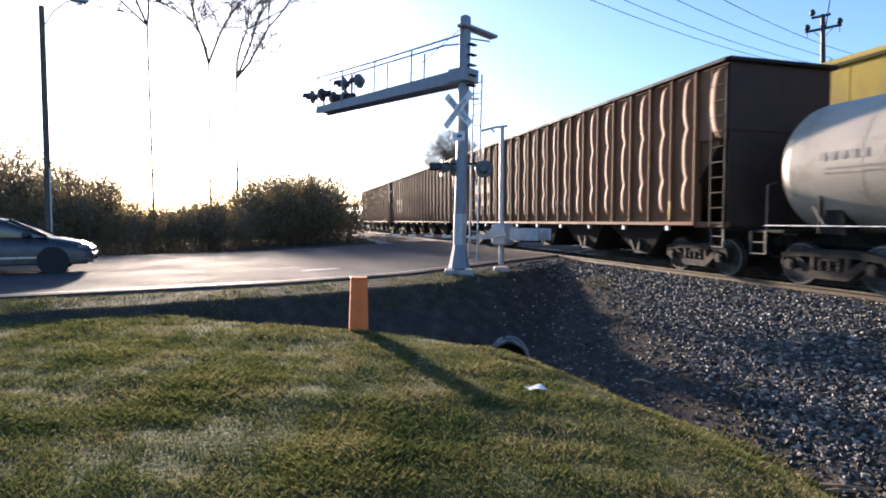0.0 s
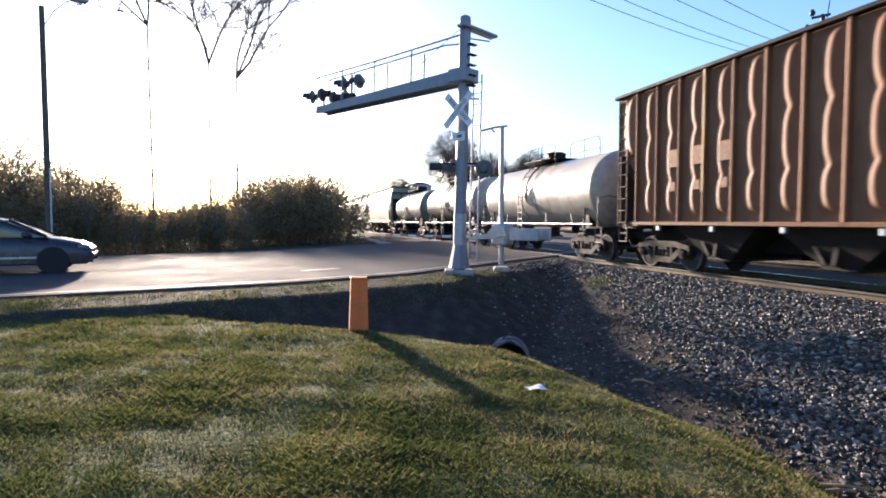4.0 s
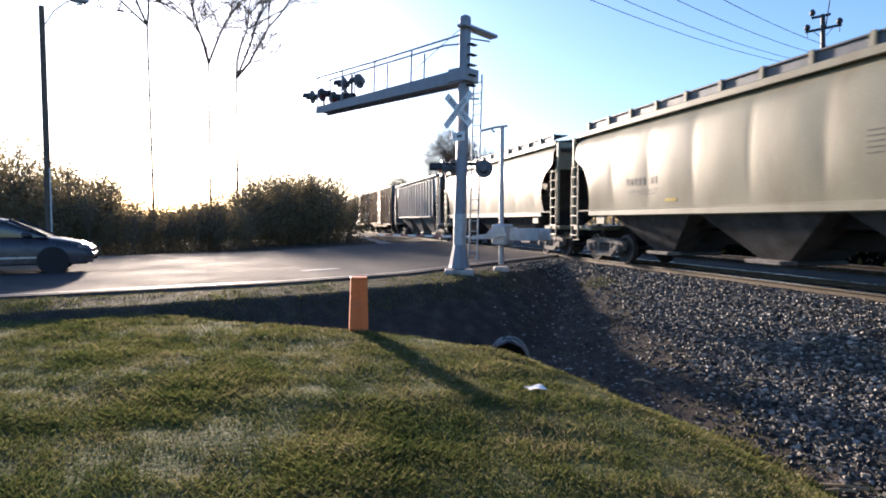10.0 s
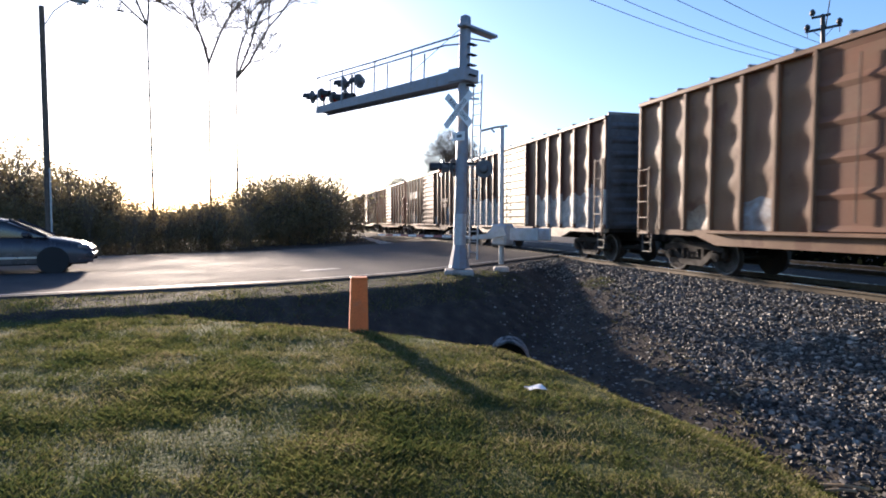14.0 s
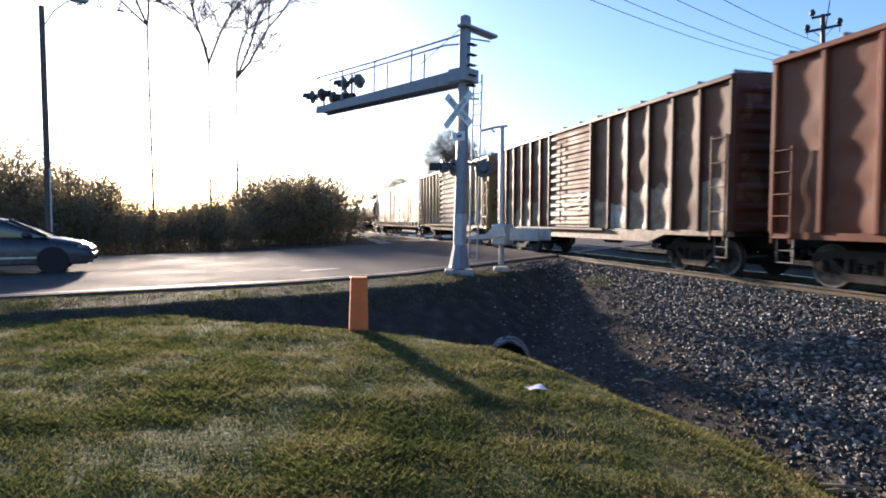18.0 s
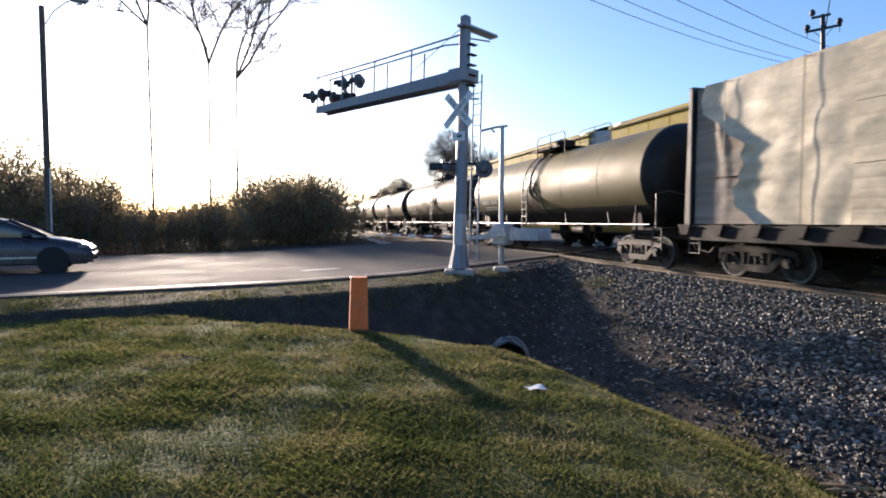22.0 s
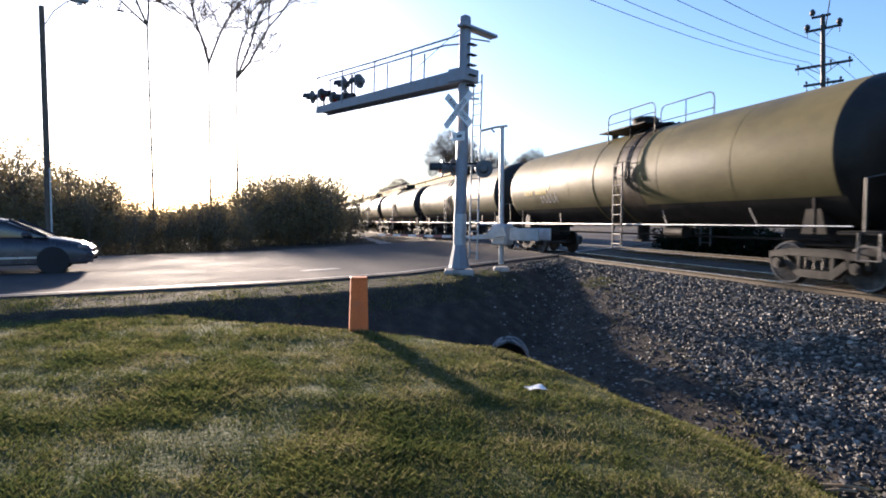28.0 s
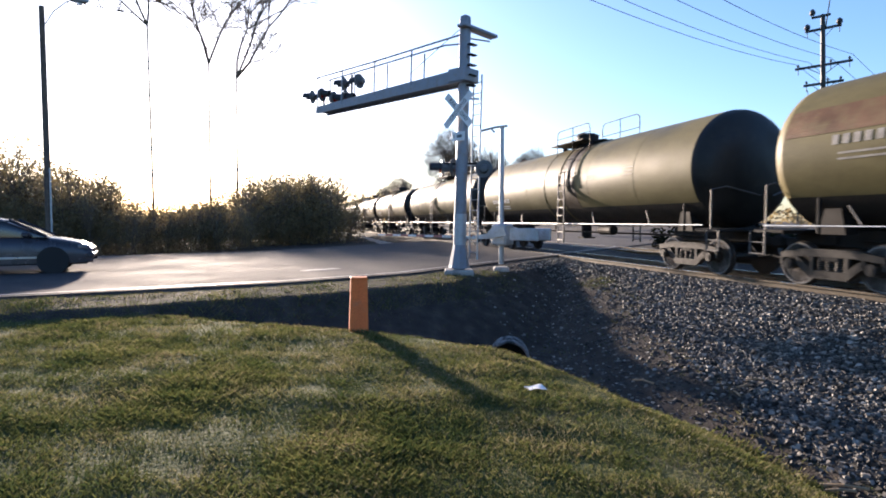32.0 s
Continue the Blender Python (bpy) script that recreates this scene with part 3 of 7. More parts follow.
def open_hopper():
    """High-sided wood-chip hopper with posts and pressed panels."""
    H, z0, z1, W = 10.25, 1.3, 5.12, 1.5
    car = empty("open_hopper", "tall rust-brown high-sided railway hopper car with pressed panels", "railway car", "near freight train")
    n = 20
    xa, xb = -H + 1.05, H - 1.05
    w = (xb - xa) / n
    pm = panel_mesh("panel", w - 0.07, z1 - z0 - 0.12, M_HOP, 0.1, ((0.05, 0.31), (0.27, 0.66), (0.62, 0.99)))
    up = panel_mesh("panel", 0.95, 1.7, M_HOP, 0.08, ((0.02, 0.98),), 20, 24)
    post = MB()
    ring = [(-0.05, -0.085), (-0.048, 0.08), (-0.035, 0.108), (0.0, 0.108), (0.06, 0.062), (0.075, -0.085)]
    zb, zt = 0.02, z1 - z0 - 0.02
    post.add([(a, b, z) for z in (zb, zt) for a, b in ring], [(i, (i + 1) % 6, 6 + (i + 1) % 6, 6 + i) for i in range(6)] + [tuple(range(6, 12))])
    post = mesh_of("post", post, M_HOP)
    for s in (1, -1):
        side = MB()
        side.box(0, s * (W - 0.14), (z0 + z1) / 2, xb - xa, 0.03, z1 - z0)
        for e in (-1, 1):
            side.prism([(e * (H - 1.06), z0 + 1.2), (e * (H - 0.02), z0 + 2.2), (e * (H - 0.02), z1), (e * (H - 1.06), z1)], s * (W - 0.15), s * (W - 0.12))
        part("side_sheet", side, M_HOP, car)
        for i in range(n + 1):
            p = new("post", post)
            p.parent = car
            p.matrix_basis = pose(xa + w * i, s * W, z0, 0, 0, 0 if s > 0 else 180)
        for i in range(n):
            p = new("panel", pm)
            p.parent = car
            p.matrix_basis = pose(xa + w * (i + 0.5), s * (W - 0.012), z0 + 0.05, 0, 0, 0 if s > 0 else 180)
        for e in (-1, 1):
            p = new("panel", up)
            p.parent = car
            p.matrix_basis = pose(e * (H - 0.52), s * W, z1 - 1.78, 0, 0, 0 if s > 0 else 180)
            ladder(car, e * (H - 0.30), s * (W + 0.02), z0 - 0.1, z1 - 0.1, 0.45, 11)
            mb = MB().box(e * (H - 0.55), s * (W - 0.05), z0 - 0.02, 1.1, 0.12, 0.14, 0.02)
            part("end_sill", mb, M_HOP, car)
            stirrup(car, e * (H - 0.3), s * W, z0 - 0.05)
        part("top_rail", MB().box(0, s * (W + 0.04), z1, 2 * H, 0.2, 0.1, 0.02), M_STEEL, car)
        part("side_sill", MB().box(0, s * (W + 0.03), z0, xb - xa + 0.1, 0.16, 0.1, 0.015), M_HOP, car)
        for i in range(9):
            part("bracket", MB().box(xa + (xb - xa) * (i + 0.5) / 9, s * (W + 0.03), z0 - 0.12, 0.12, 0.1, 0.14, 0.01), M_GALV, car)
    for e in (-1, 1):
        end = MB()
        end.box(e * (H - 0.04), 0, (z0 + 2.2 + z1) / 2, 0.06, 2 * W, z1 - z0 - 2.2)
        end.add([(e * (H - 0.04), -W, z0 + 2.2), (e * (H - 0.04), W, z0 + 2.2), (e * (H - 1.5), W, z0 + 0.4), (e * (H - 1.5), -W, z0 + 0.4)], [(0, 1, 2, 3)])
        end.box(e * (H - 0.06), 0, z0 + 1.1, 0.05, 2 * W - 0.1, 2.3)
        part("end_wall", end, M_HOPIN, car)
        part("top_rail", MB().box(e * (H + 0.02), 0, z1, 0.18, 2 * W + 0.2, 0.1, 0.02), M_STEEL, car)
        deck = MB().box(e * (H - 0.5), 0, z0 - 0.12, 1.1, 2.6, 0.1, 0.02)
        part("end_platform", deck, M_STEEL, car)
    for k in range(3):
        part("stencil", MB().box(xb - 1.62 - w * k, W + 0.084, z0 + 1.72, 0.36, 0.004, 0.46), M_LETTER, car, "faded pale painted letter block")
        part("stencil", MB().box(xb - 1.62 - w * k, W + 0.084, z0 + 0.98, 0.22, 0.004, 0.24), M_LETTER, car, "faded pale painted number block")
    for k in range(4):
        part("stencil", MB().box(xa + w * (7 + 0.5 * k) + 0.25, W + 0.048, z0 + 0.75, 0.16, 0.004, 0.18), M_FADED, car, "faded pale painted number block")
    part("yellow_mark", MB().box(xa + w * 1 - 0.03, W + 0.112, z0 + 0.35, 0.06, 0.004, 0.5), M_YEL, car)
    part("yellow_mark", MB().box(xb - w * 3 - 0.01, W + 0.112, z0 + 2.3, 0.07, 0.004, 3.0), M_YELDIM, car, "post painted dull yellow")
    inner = MB().box(0, 0, z0 + 1.0, 2 * H - 2.2, 2 * W - 0.1, 0.05)
    part("load_floor", inner, M_HOPIN, car)
    for k in range(5):
        x = -6.4 + 3.2 * k
        ch = MB()
        for s in (1, -1):
            ch.add([(x - 1.45, s * 1.35, z0), (x + 1.45, s * 1.35, z0), (x + 0.35, s * 1.05, 0.42), (x - 0.35, s * 1.05, 0.42)], [(0, 1, 2, 3)])
        for e in (1, -1):
            ch.add([(x + e * 1.45, -1.35, z0), (x + e * 1.45, 1.35, z0), (x + e * 0.35, 1.05, 0.42), (x + e * 0.35, -1.05, 0.42)], [(0, 1, 2, 3)])
        ch.box(x, 0, 0.42, 0.8, 2.2, 0.08, 0.02)
        if abs(x) < 7:
            part("hopper_chute", ch, M_STEEL, car)
            for e in (-1, 1):
                part("chute_lip", MB().prism([(x + 0.2 + e * 0.3, 0.98), (x + 0.32 + e * 0.3, 0.98), (x + 0.2 + e * 0.1, 0.5), (x + 0.1 + e * 0.1, 0.5)], 1.1, 1.2), M_DUST, car)
    part("centre_sill", MB().box(0, 0, 0.9, 2 * H - 0.2, 0.6, 0.62, 0.03), M_STEEL, car)
    bogies(car, (-H + 1.6, H - 1.6))
    coupler(car, H - 0.1)
    return car, H


def tank_car(name, label, mat, half=8.0, r=1.47, patch=False, white_bars=True, low=0.0, belly=False, lad=0.6, yellow=False):
    zc = 2.80 - low
    car = empty(name, label, "railway car", "near freight train")
    prof = []
    hd = 0.64
    for i in range(9):
        t = math.pi / 2 * i / 8
        prof.append((-half + hd - hd * math.cos(t), max(0.02, r * math.sin(t) ** 0.88)))
    for i in range(1, 8):
        prof.append((-half + hd + (2 * half - 2 * hd) * i / 8, r))
    for i in range(9):
        t = math.pi / 2 * (1 - i / 8)
        prof.append((half - hd + hd * math.cos(t), max(0.02, r * math.sin(t) ** 0.88)))
    part("tank", MB().lathe(prof[8:17], 48, (0, 0, zc)), mat, car, smooth=True)
    # only the front head takes the colour with shade in it
    head = M_TANKHEAD if mat is M_TANKK else mat
    part("tank_head", MB().lathe(prof[:9], 48, (0, 0, zc)), head, car, smooth=True)
    part("tank_head", MB().lathe(prof[16:], 48, (0, 0, zc)), mat, car, smooth=True)
    for x in (-half * 0.62, -half * 0.3, half * 0.3, half * 0.62):
        part("weld_band", MB().lathe([(x - 0.02, r - 0.02), (x - 0.02, r + 0.003), (x + 0.02, r + 0.003), (x + 0.02, r - 0.02)], 48, (0, 0, zc)), mat, car)
    for s in (1, -1):
        hr = MB().tube([(-half + 0.2, s * 1.5, 1.27), (half - 0.2, s * 1.5, 1.27)], 0.016)
        part("handrail", hr, M_GALV, car)
        for x in [-half * 0.72, -half * 0.36, half * 0.36, half * 0.72]:
            part("rail_bracket", MB().tube([(x, s * 1.5, 1.27), (x + 0.42, s * 1.32, 1.66)], 0.016), M_STEP, car)
        ladder(car, lad, s * (r + 0.09), 0.55, zc + 0.4, 0.46, 9, M_STEP)
        mb = MB()
        for k in range(10):
            t0, t1 = math.pi * 0.5 * k / 10 - 0.05, math.pi * 0.5 * (k + 1) / 10 - 0.05
            for o in (lad - 0.55, lad + 0.15):
                mb.cyl((o, s * (r + 0.1) * math.cos(t0), zc + (r + 0.1) * math.sin(t0)), (o, s * (r + 0.1) * math.cos(t1), zc + (r + 0.1) * math.sin(t1)), 0.025)
            if k % 2 == 0:
                mb.cyl((lad - 0.55, s * (r + 0.1) * math.cos(t0), zc + (r + 0.1) * math.sin(t0)), (lad + 0.15, s * (r + 0.1) * math.cos(t0), zc + (r + 0.1) * math.sin(t0)), 0.018)
        part("ladder_hoop", mb, M_STEEL, car)
        a = -0.62 if s > 0 else 0.8
        part("tank_band", MB().lathe([(a, r), (a, r + 0.012), (a + 0.1, r + 0.012), (a + 0.1, r)], 48, (0, 0, zc)), mat, car)
        for e in (-1, 1):
            g = MB().tube([(e * (half - 0.1), s * 1.35, 1.1), (e * (half - 0.1), s * 1.35, 2.15), (e * (half + 0.02), s * 1.0, 2.22), (e * (half + 0.25), s * 0.2, 2.0)], 0.02)
            part("grab_rail", g, M_STEP, car)
            sd = MB()
            sd.prism([(e * (half - 1.1), 1.1), (e * (half - 1.7), 1.1), (e * (half - 1.55), 1.8), (e * (half - 1.3), 1.8)], s * 0.7, s * 1.05)
            part("saddle", sd, M_STEEL, car)
            part("brace", MB().box(e * (half - 1.25), s * 1.2, 1.5, 0.07, 0.08, 0.8, 0.02), M_STEEL, car)
            stirrup(car, e * (half + 0.05), s * 1.42, 1.15)
    top = zc + r
    pl = MB().box(0.1, 0, top + 0.1, 2.6, 1.9, 0.05, 0.01)
    part("top_platform", pl, M_STEEL, car)
    for s in (1, -1):
        rl = MB()
        xa, xb, hh, zb = (-1.7, 0.8, 0.62, top - 0.3) if s > 0 else (-1.9, 0.6, 1.0, top - 0.3)
        rl.tube([(xa, s * 0.95, zb), (xa, s * 0.95, top + hh - 0.2), (xa + 0.06, s * 0.95, top + hh - 0.06), (xa + 0.2, s * 0.95, top + hh), (xb - 0.2, s * 0.95, top + hh), (xb - 0.06, s * 0.95, top + hh - 0.06), (xb, s * 0.95, top + hh - 0.2), (xb, s * 0.95, zb)], 0.019)
        rl.cyl(((xa + xb) / 2, s * 0.95, zb), ((xa + xb) / 2, s * 0.95, top + hh), 0.017)
        rl.cyl((xa, s * 0.95, top + hh * 0.5), (xb, s * 0.95, top + hh * 0.5), 0.016)
        part("railing", rl, M_STEEL, car)
    part("manway", MB().cyl((0.1, 0, top), (0.1, 0, top + 0.42), 0.42, n=20).cyl((0.1, 0, top + 0.42), (0.1, 0, top + 0.5), 0.46, 0.3, n=20), M_STEEL, car)
    part("valve", MB().cyl((1.9, 0, top - 0.05), (1.9, 0, top + 0.3), 0.12, n=10).box(1.9, 0, top + 0.32, 0.3, 0.2, 0.08, 0.02), M_STEEL, car)
    for e in (-1, 1):
        dk = MB().box(e * (half - 0.2), 0, 1.14, 0.8, 2.8, 0.08, 0.02)
        dk.box(e * (half - 0.4), 0, 0.98, 1.0, 0.6, 0.3, 0.03)
        part("end_platform", dk, M_STEEL, car)
        part("stub_sill", MB().box(e * (half - 1.6), 0, 1.0, 2.6, 0.5, 0.4, 0.03), M_STEEL, car)
    part("brake_cylinder", MB().cyl((-2.6, 0.5, 1.05), (-1.8, 0.5, 1.05), 0.17, n=14).box(-2.2, 0.5, 1.2, 0.5, 0.1, 0.2), M_STEEL, car)
    part("bottom_outlet", MB().cyl((0.1, 0, 1.4), (0.1, 0, 0.72), 0.2, n=14).box(0.1, 0, 0.72, 0.5, 0.5, 0.06, 0.01), M_STEEL, car)
    part("brake_rod", MB().cyl((-half + 1.5, 0.3, 0.95), (half - 1.5, 0.3, 0.95), 0.03), M_STEEL, car)

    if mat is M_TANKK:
        # the shade under the barrel is laid on as a black strip
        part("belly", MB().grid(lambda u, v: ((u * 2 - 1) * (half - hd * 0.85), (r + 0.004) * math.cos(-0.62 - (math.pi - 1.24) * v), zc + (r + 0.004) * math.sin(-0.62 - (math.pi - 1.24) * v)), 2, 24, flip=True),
             M_BELLY, car, "black underside of the tank, shade put into the colour", True)
        part("spill_stain", MB().grid(lambda u, v: (lad - 0.2 + (u - 0.5) * (1.1 + 0.9 * max(0, v - 0.55)) + 0.06 * noise.noise((v * 6, u * 2, 1)), (r + 0.005) * math.cos(1.5 - 2.15 * v), zc + (r + 0.005) * math.sin(1.5 - 2.15 * v)), 8, 24),
             M_SPILL, car, "dark brown spill stain down the tank side", True)
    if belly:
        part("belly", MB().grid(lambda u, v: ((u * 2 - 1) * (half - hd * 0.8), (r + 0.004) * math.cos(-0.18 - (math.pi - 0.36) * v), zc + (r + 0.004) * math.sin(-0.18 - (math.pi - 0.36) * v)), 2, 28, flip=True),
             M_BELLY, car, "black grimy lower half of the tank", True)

    def curved(x0, x1, a0, a1, mat2, nm):
        g = MB().grid(lambda u, v: (x0 + (x1 - x0) * u, (r + 0.006) * math.cos(a0 + (a1 - a0) * v), zc + (r + 0.006) * math.sin(a0 + (a1 - a0) * v)), 4, 6)
        part(nm, g, mat2, car)

    ink, a0 = (M_STEN, -0.36) if mat is M_TANKK and not patch else (M_GHOST, 0.04)
    if yellow:
        for i in range(10):
            if i != 5:
                x = half - 4.15 + i * 0.21
                curved(x, x + 0.15, -0.2, -0.08, M_YEL, "stencil")
        curved(half - 4.4, half - 4.3, -0.12, 0.1, M_YEL, "yellow_mark")
        rng = random.Random(14)
        for i in range(13):
            x, a = half - 5.0 + i * 0.11, -0.42 + 0.07 * math.sin(i * 2.1)
            if i % 3 == 2:
                curved(x, x + 0.2, a + 0.05, a + 0.09, M_GRAF[0], "graffiti")
            else:
                curved(x, x + rng.uniform(0.04, 0.07), a - 0.03, a + rng.uniform(0.1, 0.17), M_GRAF[0], "graffiti")
    elif white_bars:
        for i in range(10):
            if i != 4:
                x = half * 0.85 - 2.5 + i * 0.21
                curved(x, x + 0.13, a0, a0 + 0.12, ink, "stencil")
        for k in range(2):
            curved(half * 0.85 - 2.4, half * 0.85 - 0.6, a0 - 0.12 - k * 0.07, a0 - 0.095 - k * 0.07, ink, "stencil")
        for k in range(3):
            curved(-half * 0.62, -half * 0.62 + 0.5, 0.02 + 0.07 * k, 0.035 + 0.07 * k, M_GHOST, "stencil")
        for k in range(3):
            curved(-half * 0.35, -half * 0.35 + 0.42, 0.02 + 0.045 * k, 0.035 + 0.045 * k, M_GHOST, "stencil")
    curved(half * 0.45, half * 0.45 + 0.12, 0.05, 0.3, M_YEL, "yellow_mark")
    if patch:
        curved(half * 0.2, half * 0.32, 0.42, 0.5, M_DARKMARK, "stencil")
        curved(half * 0.58, half * 0.92, 0.2, 0.58, M_TANKRUST, "rust_patch")
        curved(-half * 0.82, -half * 0.52, 0.25, 0.5, M_TANKRUST, "rust_patch")
    bogies(car, (-half + 1.35, half - 1.35), "oily" if mat is M_TANKK else "dusty")
    coupler(car, half + 0.1)
    return car, half


def hopper_trough(car, xs, z0, spread_x, mat):
    for x in xs:
        ch = MB()
        for s in (1, -1):
            ch.add([(x - spread_x, s * 1.4, z0), (x + spread_x, s * 1.4, z0), (x + 0.35, s * 0.75, 0.45), (x - 0.35, s * 0.75, 0.45)], [(0, 1, 2, 3)])
            ch.add([(x + s * spread_x, -1.4, z0), (x + s * spread_x, 1.4, z0), (x + s * 0.35, 0.75, 0.45), (x + s * 0.35, -0.75, 0.45)], [(0, 1, 2, 3)])
        ch.box(x, 0, 0.42, 0.9, 1.7, 0.1, 0.02)
        part("hopper_chute", ch, mat, car)


def covered_hopper(mat, label, wavy=9, logo=False, cut="round", H=8.05, z0=1.70, z1=4.38, grime="pale", plank=False):
    car = empty("covered_hopper", label, "railway car", "near freight train")

    def prof(v):
        t = v
        y = 1.46 + 0.11 * math.sin(math.pi * min(1, t * 1.05))
        return y - 0.22 * max(0, t - 0.86) / 0.14, z0 + (z1 - z0) * t

    def swell(x, t):
        """How the side sheet stands out between its welded posts."""
        k = math.sin(math.pi * min(1, max(0, t)))
        if wavy > 7:
            return 0.03 * k * (abs(math.sin(x * math.pi * wavy / (2 * H))) ** 0.6 - 0.6) + 0.008 * k * noise.noise((x * 1.3, t * 3, wavy))
        return 0.012 * k * math.cos(x * math.pi * wavy / H) + 0.022 * k * noise.noise((x * 0.9, t * 1.1, wavy)) + 0.01 * k * noise.noise((x * 2.6, t * 2.0, wavy + 5))

    for s in (1, -1):
        g = MB()

        def fn(u, v):
            y, z = prof(v)
            e = 0.95 * math.sqrt(max(0, 1 - ((v - 0.22) / 0.42) ** 2)) if cut == "round" else 1.15 * min(1, max(0, (0.62 - v) / 0.3))
            half = H - 0.35 - max(0, e)
            x = (u * 2 - 1) * half
            y += swell(x, v)
            return (x, s * y, z)

        g.grid(fn, 160, 16, flip=s > 0)
        part("side_sheet", g, mat, car, smooth=True)
        part("side_sill", MB().box(0, s * 1.50, z0 - 0.07, 2 * H - 2.6, 0.1, 0.2, 0.03).box(0, s * 1.47, z0 + 0.02, 2 * H - 1.0, 0.08, 0.06, 0.02), mat, car)
        if not plank:
            part("eave", MB().box(0, s * 1.38, z1 + 0.0, 2 * H - 0.6, 0.13, 0.17, 0.02).box(0, s * 1.43, z1 - 0.075, 2 * H - 0.6, 0.06, 0.03, 0.01), mat, car)
        for e in (-1, 1):
            ladder(car, e * (H - 0.28), s * 1.5, 0.75, 3.35, 0.44, 8, mat)
            part("corner_post", MB().box(e * (H - 0.06), s * 1.42, 2.8, 0.1, 0.1, 3.1, 0.02), mat, car)
            stirrup(car, e * (H - 0.3), s * 1.46, 1.2)
        n = 8 if plank else 12
        for i in range(n + 1):
            x = -H + 0.8 + (2 * H - 1.6) * i / n
            part("walkway_post", MB().box(x, s * (1.39 if plank else 1.275), z1 + (0.1 if plank else 0.23), 0.12, 0.07, 0.4 if plank else 0.36, 0.01), mat, car)
        if plank:
            part("roof_walkway", MB().box(0, s * 1.08, z1 + 0.28, 2 * H - 1.3, 0.56, 0.05, 0.01).box(0, s * 1.345, z1 + 0.245, 2 * H - 1.3, 0.025, 0.15, 0.005), mat, car, "tan steel plank walkway over the roof edge")
            for e in (-1, 1):
                part("grab_pole", MB().tube([(e * (H - 0.22), s * 1.52, 1.25), (e * (H - 0.22), s * 1.52, z1 + 0.0), (e * (H - 0.3), s * 1.5, z1 + 0.2), (e * (H - 0.68), s * 1.36, z1 + 0.28)], 0.032), mat, car)
        else:
            part("roof_walkway", MB().box(0, s * 0.98, z1 + 0.36, 2 * H - 1.5, 0.62, 0.045, 0.01).box(0, s * 1.23, z1 + 0.22, 2 * H - 1.5, 0.03, 0.28), M_GRATE, car)
    rf = MB().grid(lambda u, v: ((u * 2 - 1) * (H - 0.3), (v * 2 - 1) * 1.32, z1 + 0.22 * (1 - (v * 2 - 1) ** 2)), 8, 10)
    part("roof", rf, mat, car, smooth=True)
    for i in range(5):
        part("roof_hatch", MB().cyl((-5.6 + 2.8 * i, 0, z1 + 0.18), (-5.6 + 2.8 * i, 0, z1 + 0.36), 0.36, n=16), mat, car)
    for e in (-1, 1):
        en = MB()
        en.box(e * (H - 0.38), 0, z1 - 0.45, 0.06, 2.7, 1.0)
        en.add([(e * (H - 0.38), -1.4, z1 - 0.9), (e * (H - 0.38), 1.4, z1 - 0.9), (e * (H - 2.0), 1.4, z0), (e * (H - 2.0), -1.4, z0)], [(0, 1, 2, 3)])
        part("end_panel", MB().box(e * (H - 0.33), 0, z1 - 0.5, 0.04, 2.72, 1.05, 0.01), mat, car)
        part("end_slope", en, M_GRIMESHADE, car, "grimy sloped end sheet with shade put into its dark colour")
        part("end_platform", MB().box(e * (H - 0.6), 0, 1.12, 1.3, 2.8, 0.14, 0.02), mat, car)
        for y in (-1.45, 1.45):
            part("side_gusset", MB().box(e * (H - 1.95), y, z0 - 0.28, 0.5, 0.06, 0.3, 0.01), mat, car)
        pm = MB()
        for y in (-0.5, 0.5):
            pm.box(e * (H - 0.2), y, 2.6, 0.1, 0.1, 3.0, 0.02)
        pm.box(e * (H - 0.15), 0, 4.1, 0.12, 2.8, 0.12, 0.02)
        part("end_frame", pm, M_GRIMESHADE, car)
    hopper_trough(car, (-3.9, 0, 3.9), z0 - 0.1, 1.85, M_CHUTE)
    part("slope_plate", MB().box(0, 0, z0 - 0.25, 2 * H - 4, 1.6, 0.5, 0.02), M_STEEL, car)
    part("centre_sill", MB().box(0, 0, 0.95, 2 * H - 0.2, 0.5, 0.4, 0.03), M_STEEL, car)
    def decal(name, rows, mat2, label=""):
        """Paint lying on the side sheet: rows of (x0, x1, z0, z1)."""
        for xa, xb, za, zb in rows:
            def skin(u, v):
                x, t = xa + (xb - xa) * u, (za + (zb - za) * v - z0) / (z1 - z0)
                return (x, prof(t)[0] + swell(x, t) + 0.006, za + (zb - za) * v)

            part(name, MB().grid(skin, 4, 2, flip=True), mat2, car, label)

    xn = H - 4.2
    decal("stencil", [(xn + (k - 4) * 0.19, xn + (k - 4) * 0.19 + 0.12, 2.42, 2.62) for k in range(8) if k != 2], M_GHOST)
    decal("stencil", [(xn - 0.7, xn + 0.6, 2.24, 2.28), (xn - 0.6, xn + 0.4, 2.14, 2.18)], M_GHOST)
    decal("stencil", [(-3.35, -2.65, 2.55 + 0.1 * k, 2.58 + 0.1 * k) for k in range(5)], M_DARKMARK)
    if logo:
        decal("emblem", [(H - 3.35 + 0.06 * k, H - 2.45 + 0.06 * k, 3.70 - 0.11 * k, 3.75 - 0.11 * k) for k in range(5)]
              + [(x, x + 0.3, 3.25, 3.75) for x in (H - 4.15, H - 4.65)], M_DARKMARK, "faded dark emblem of stripes and blocks")
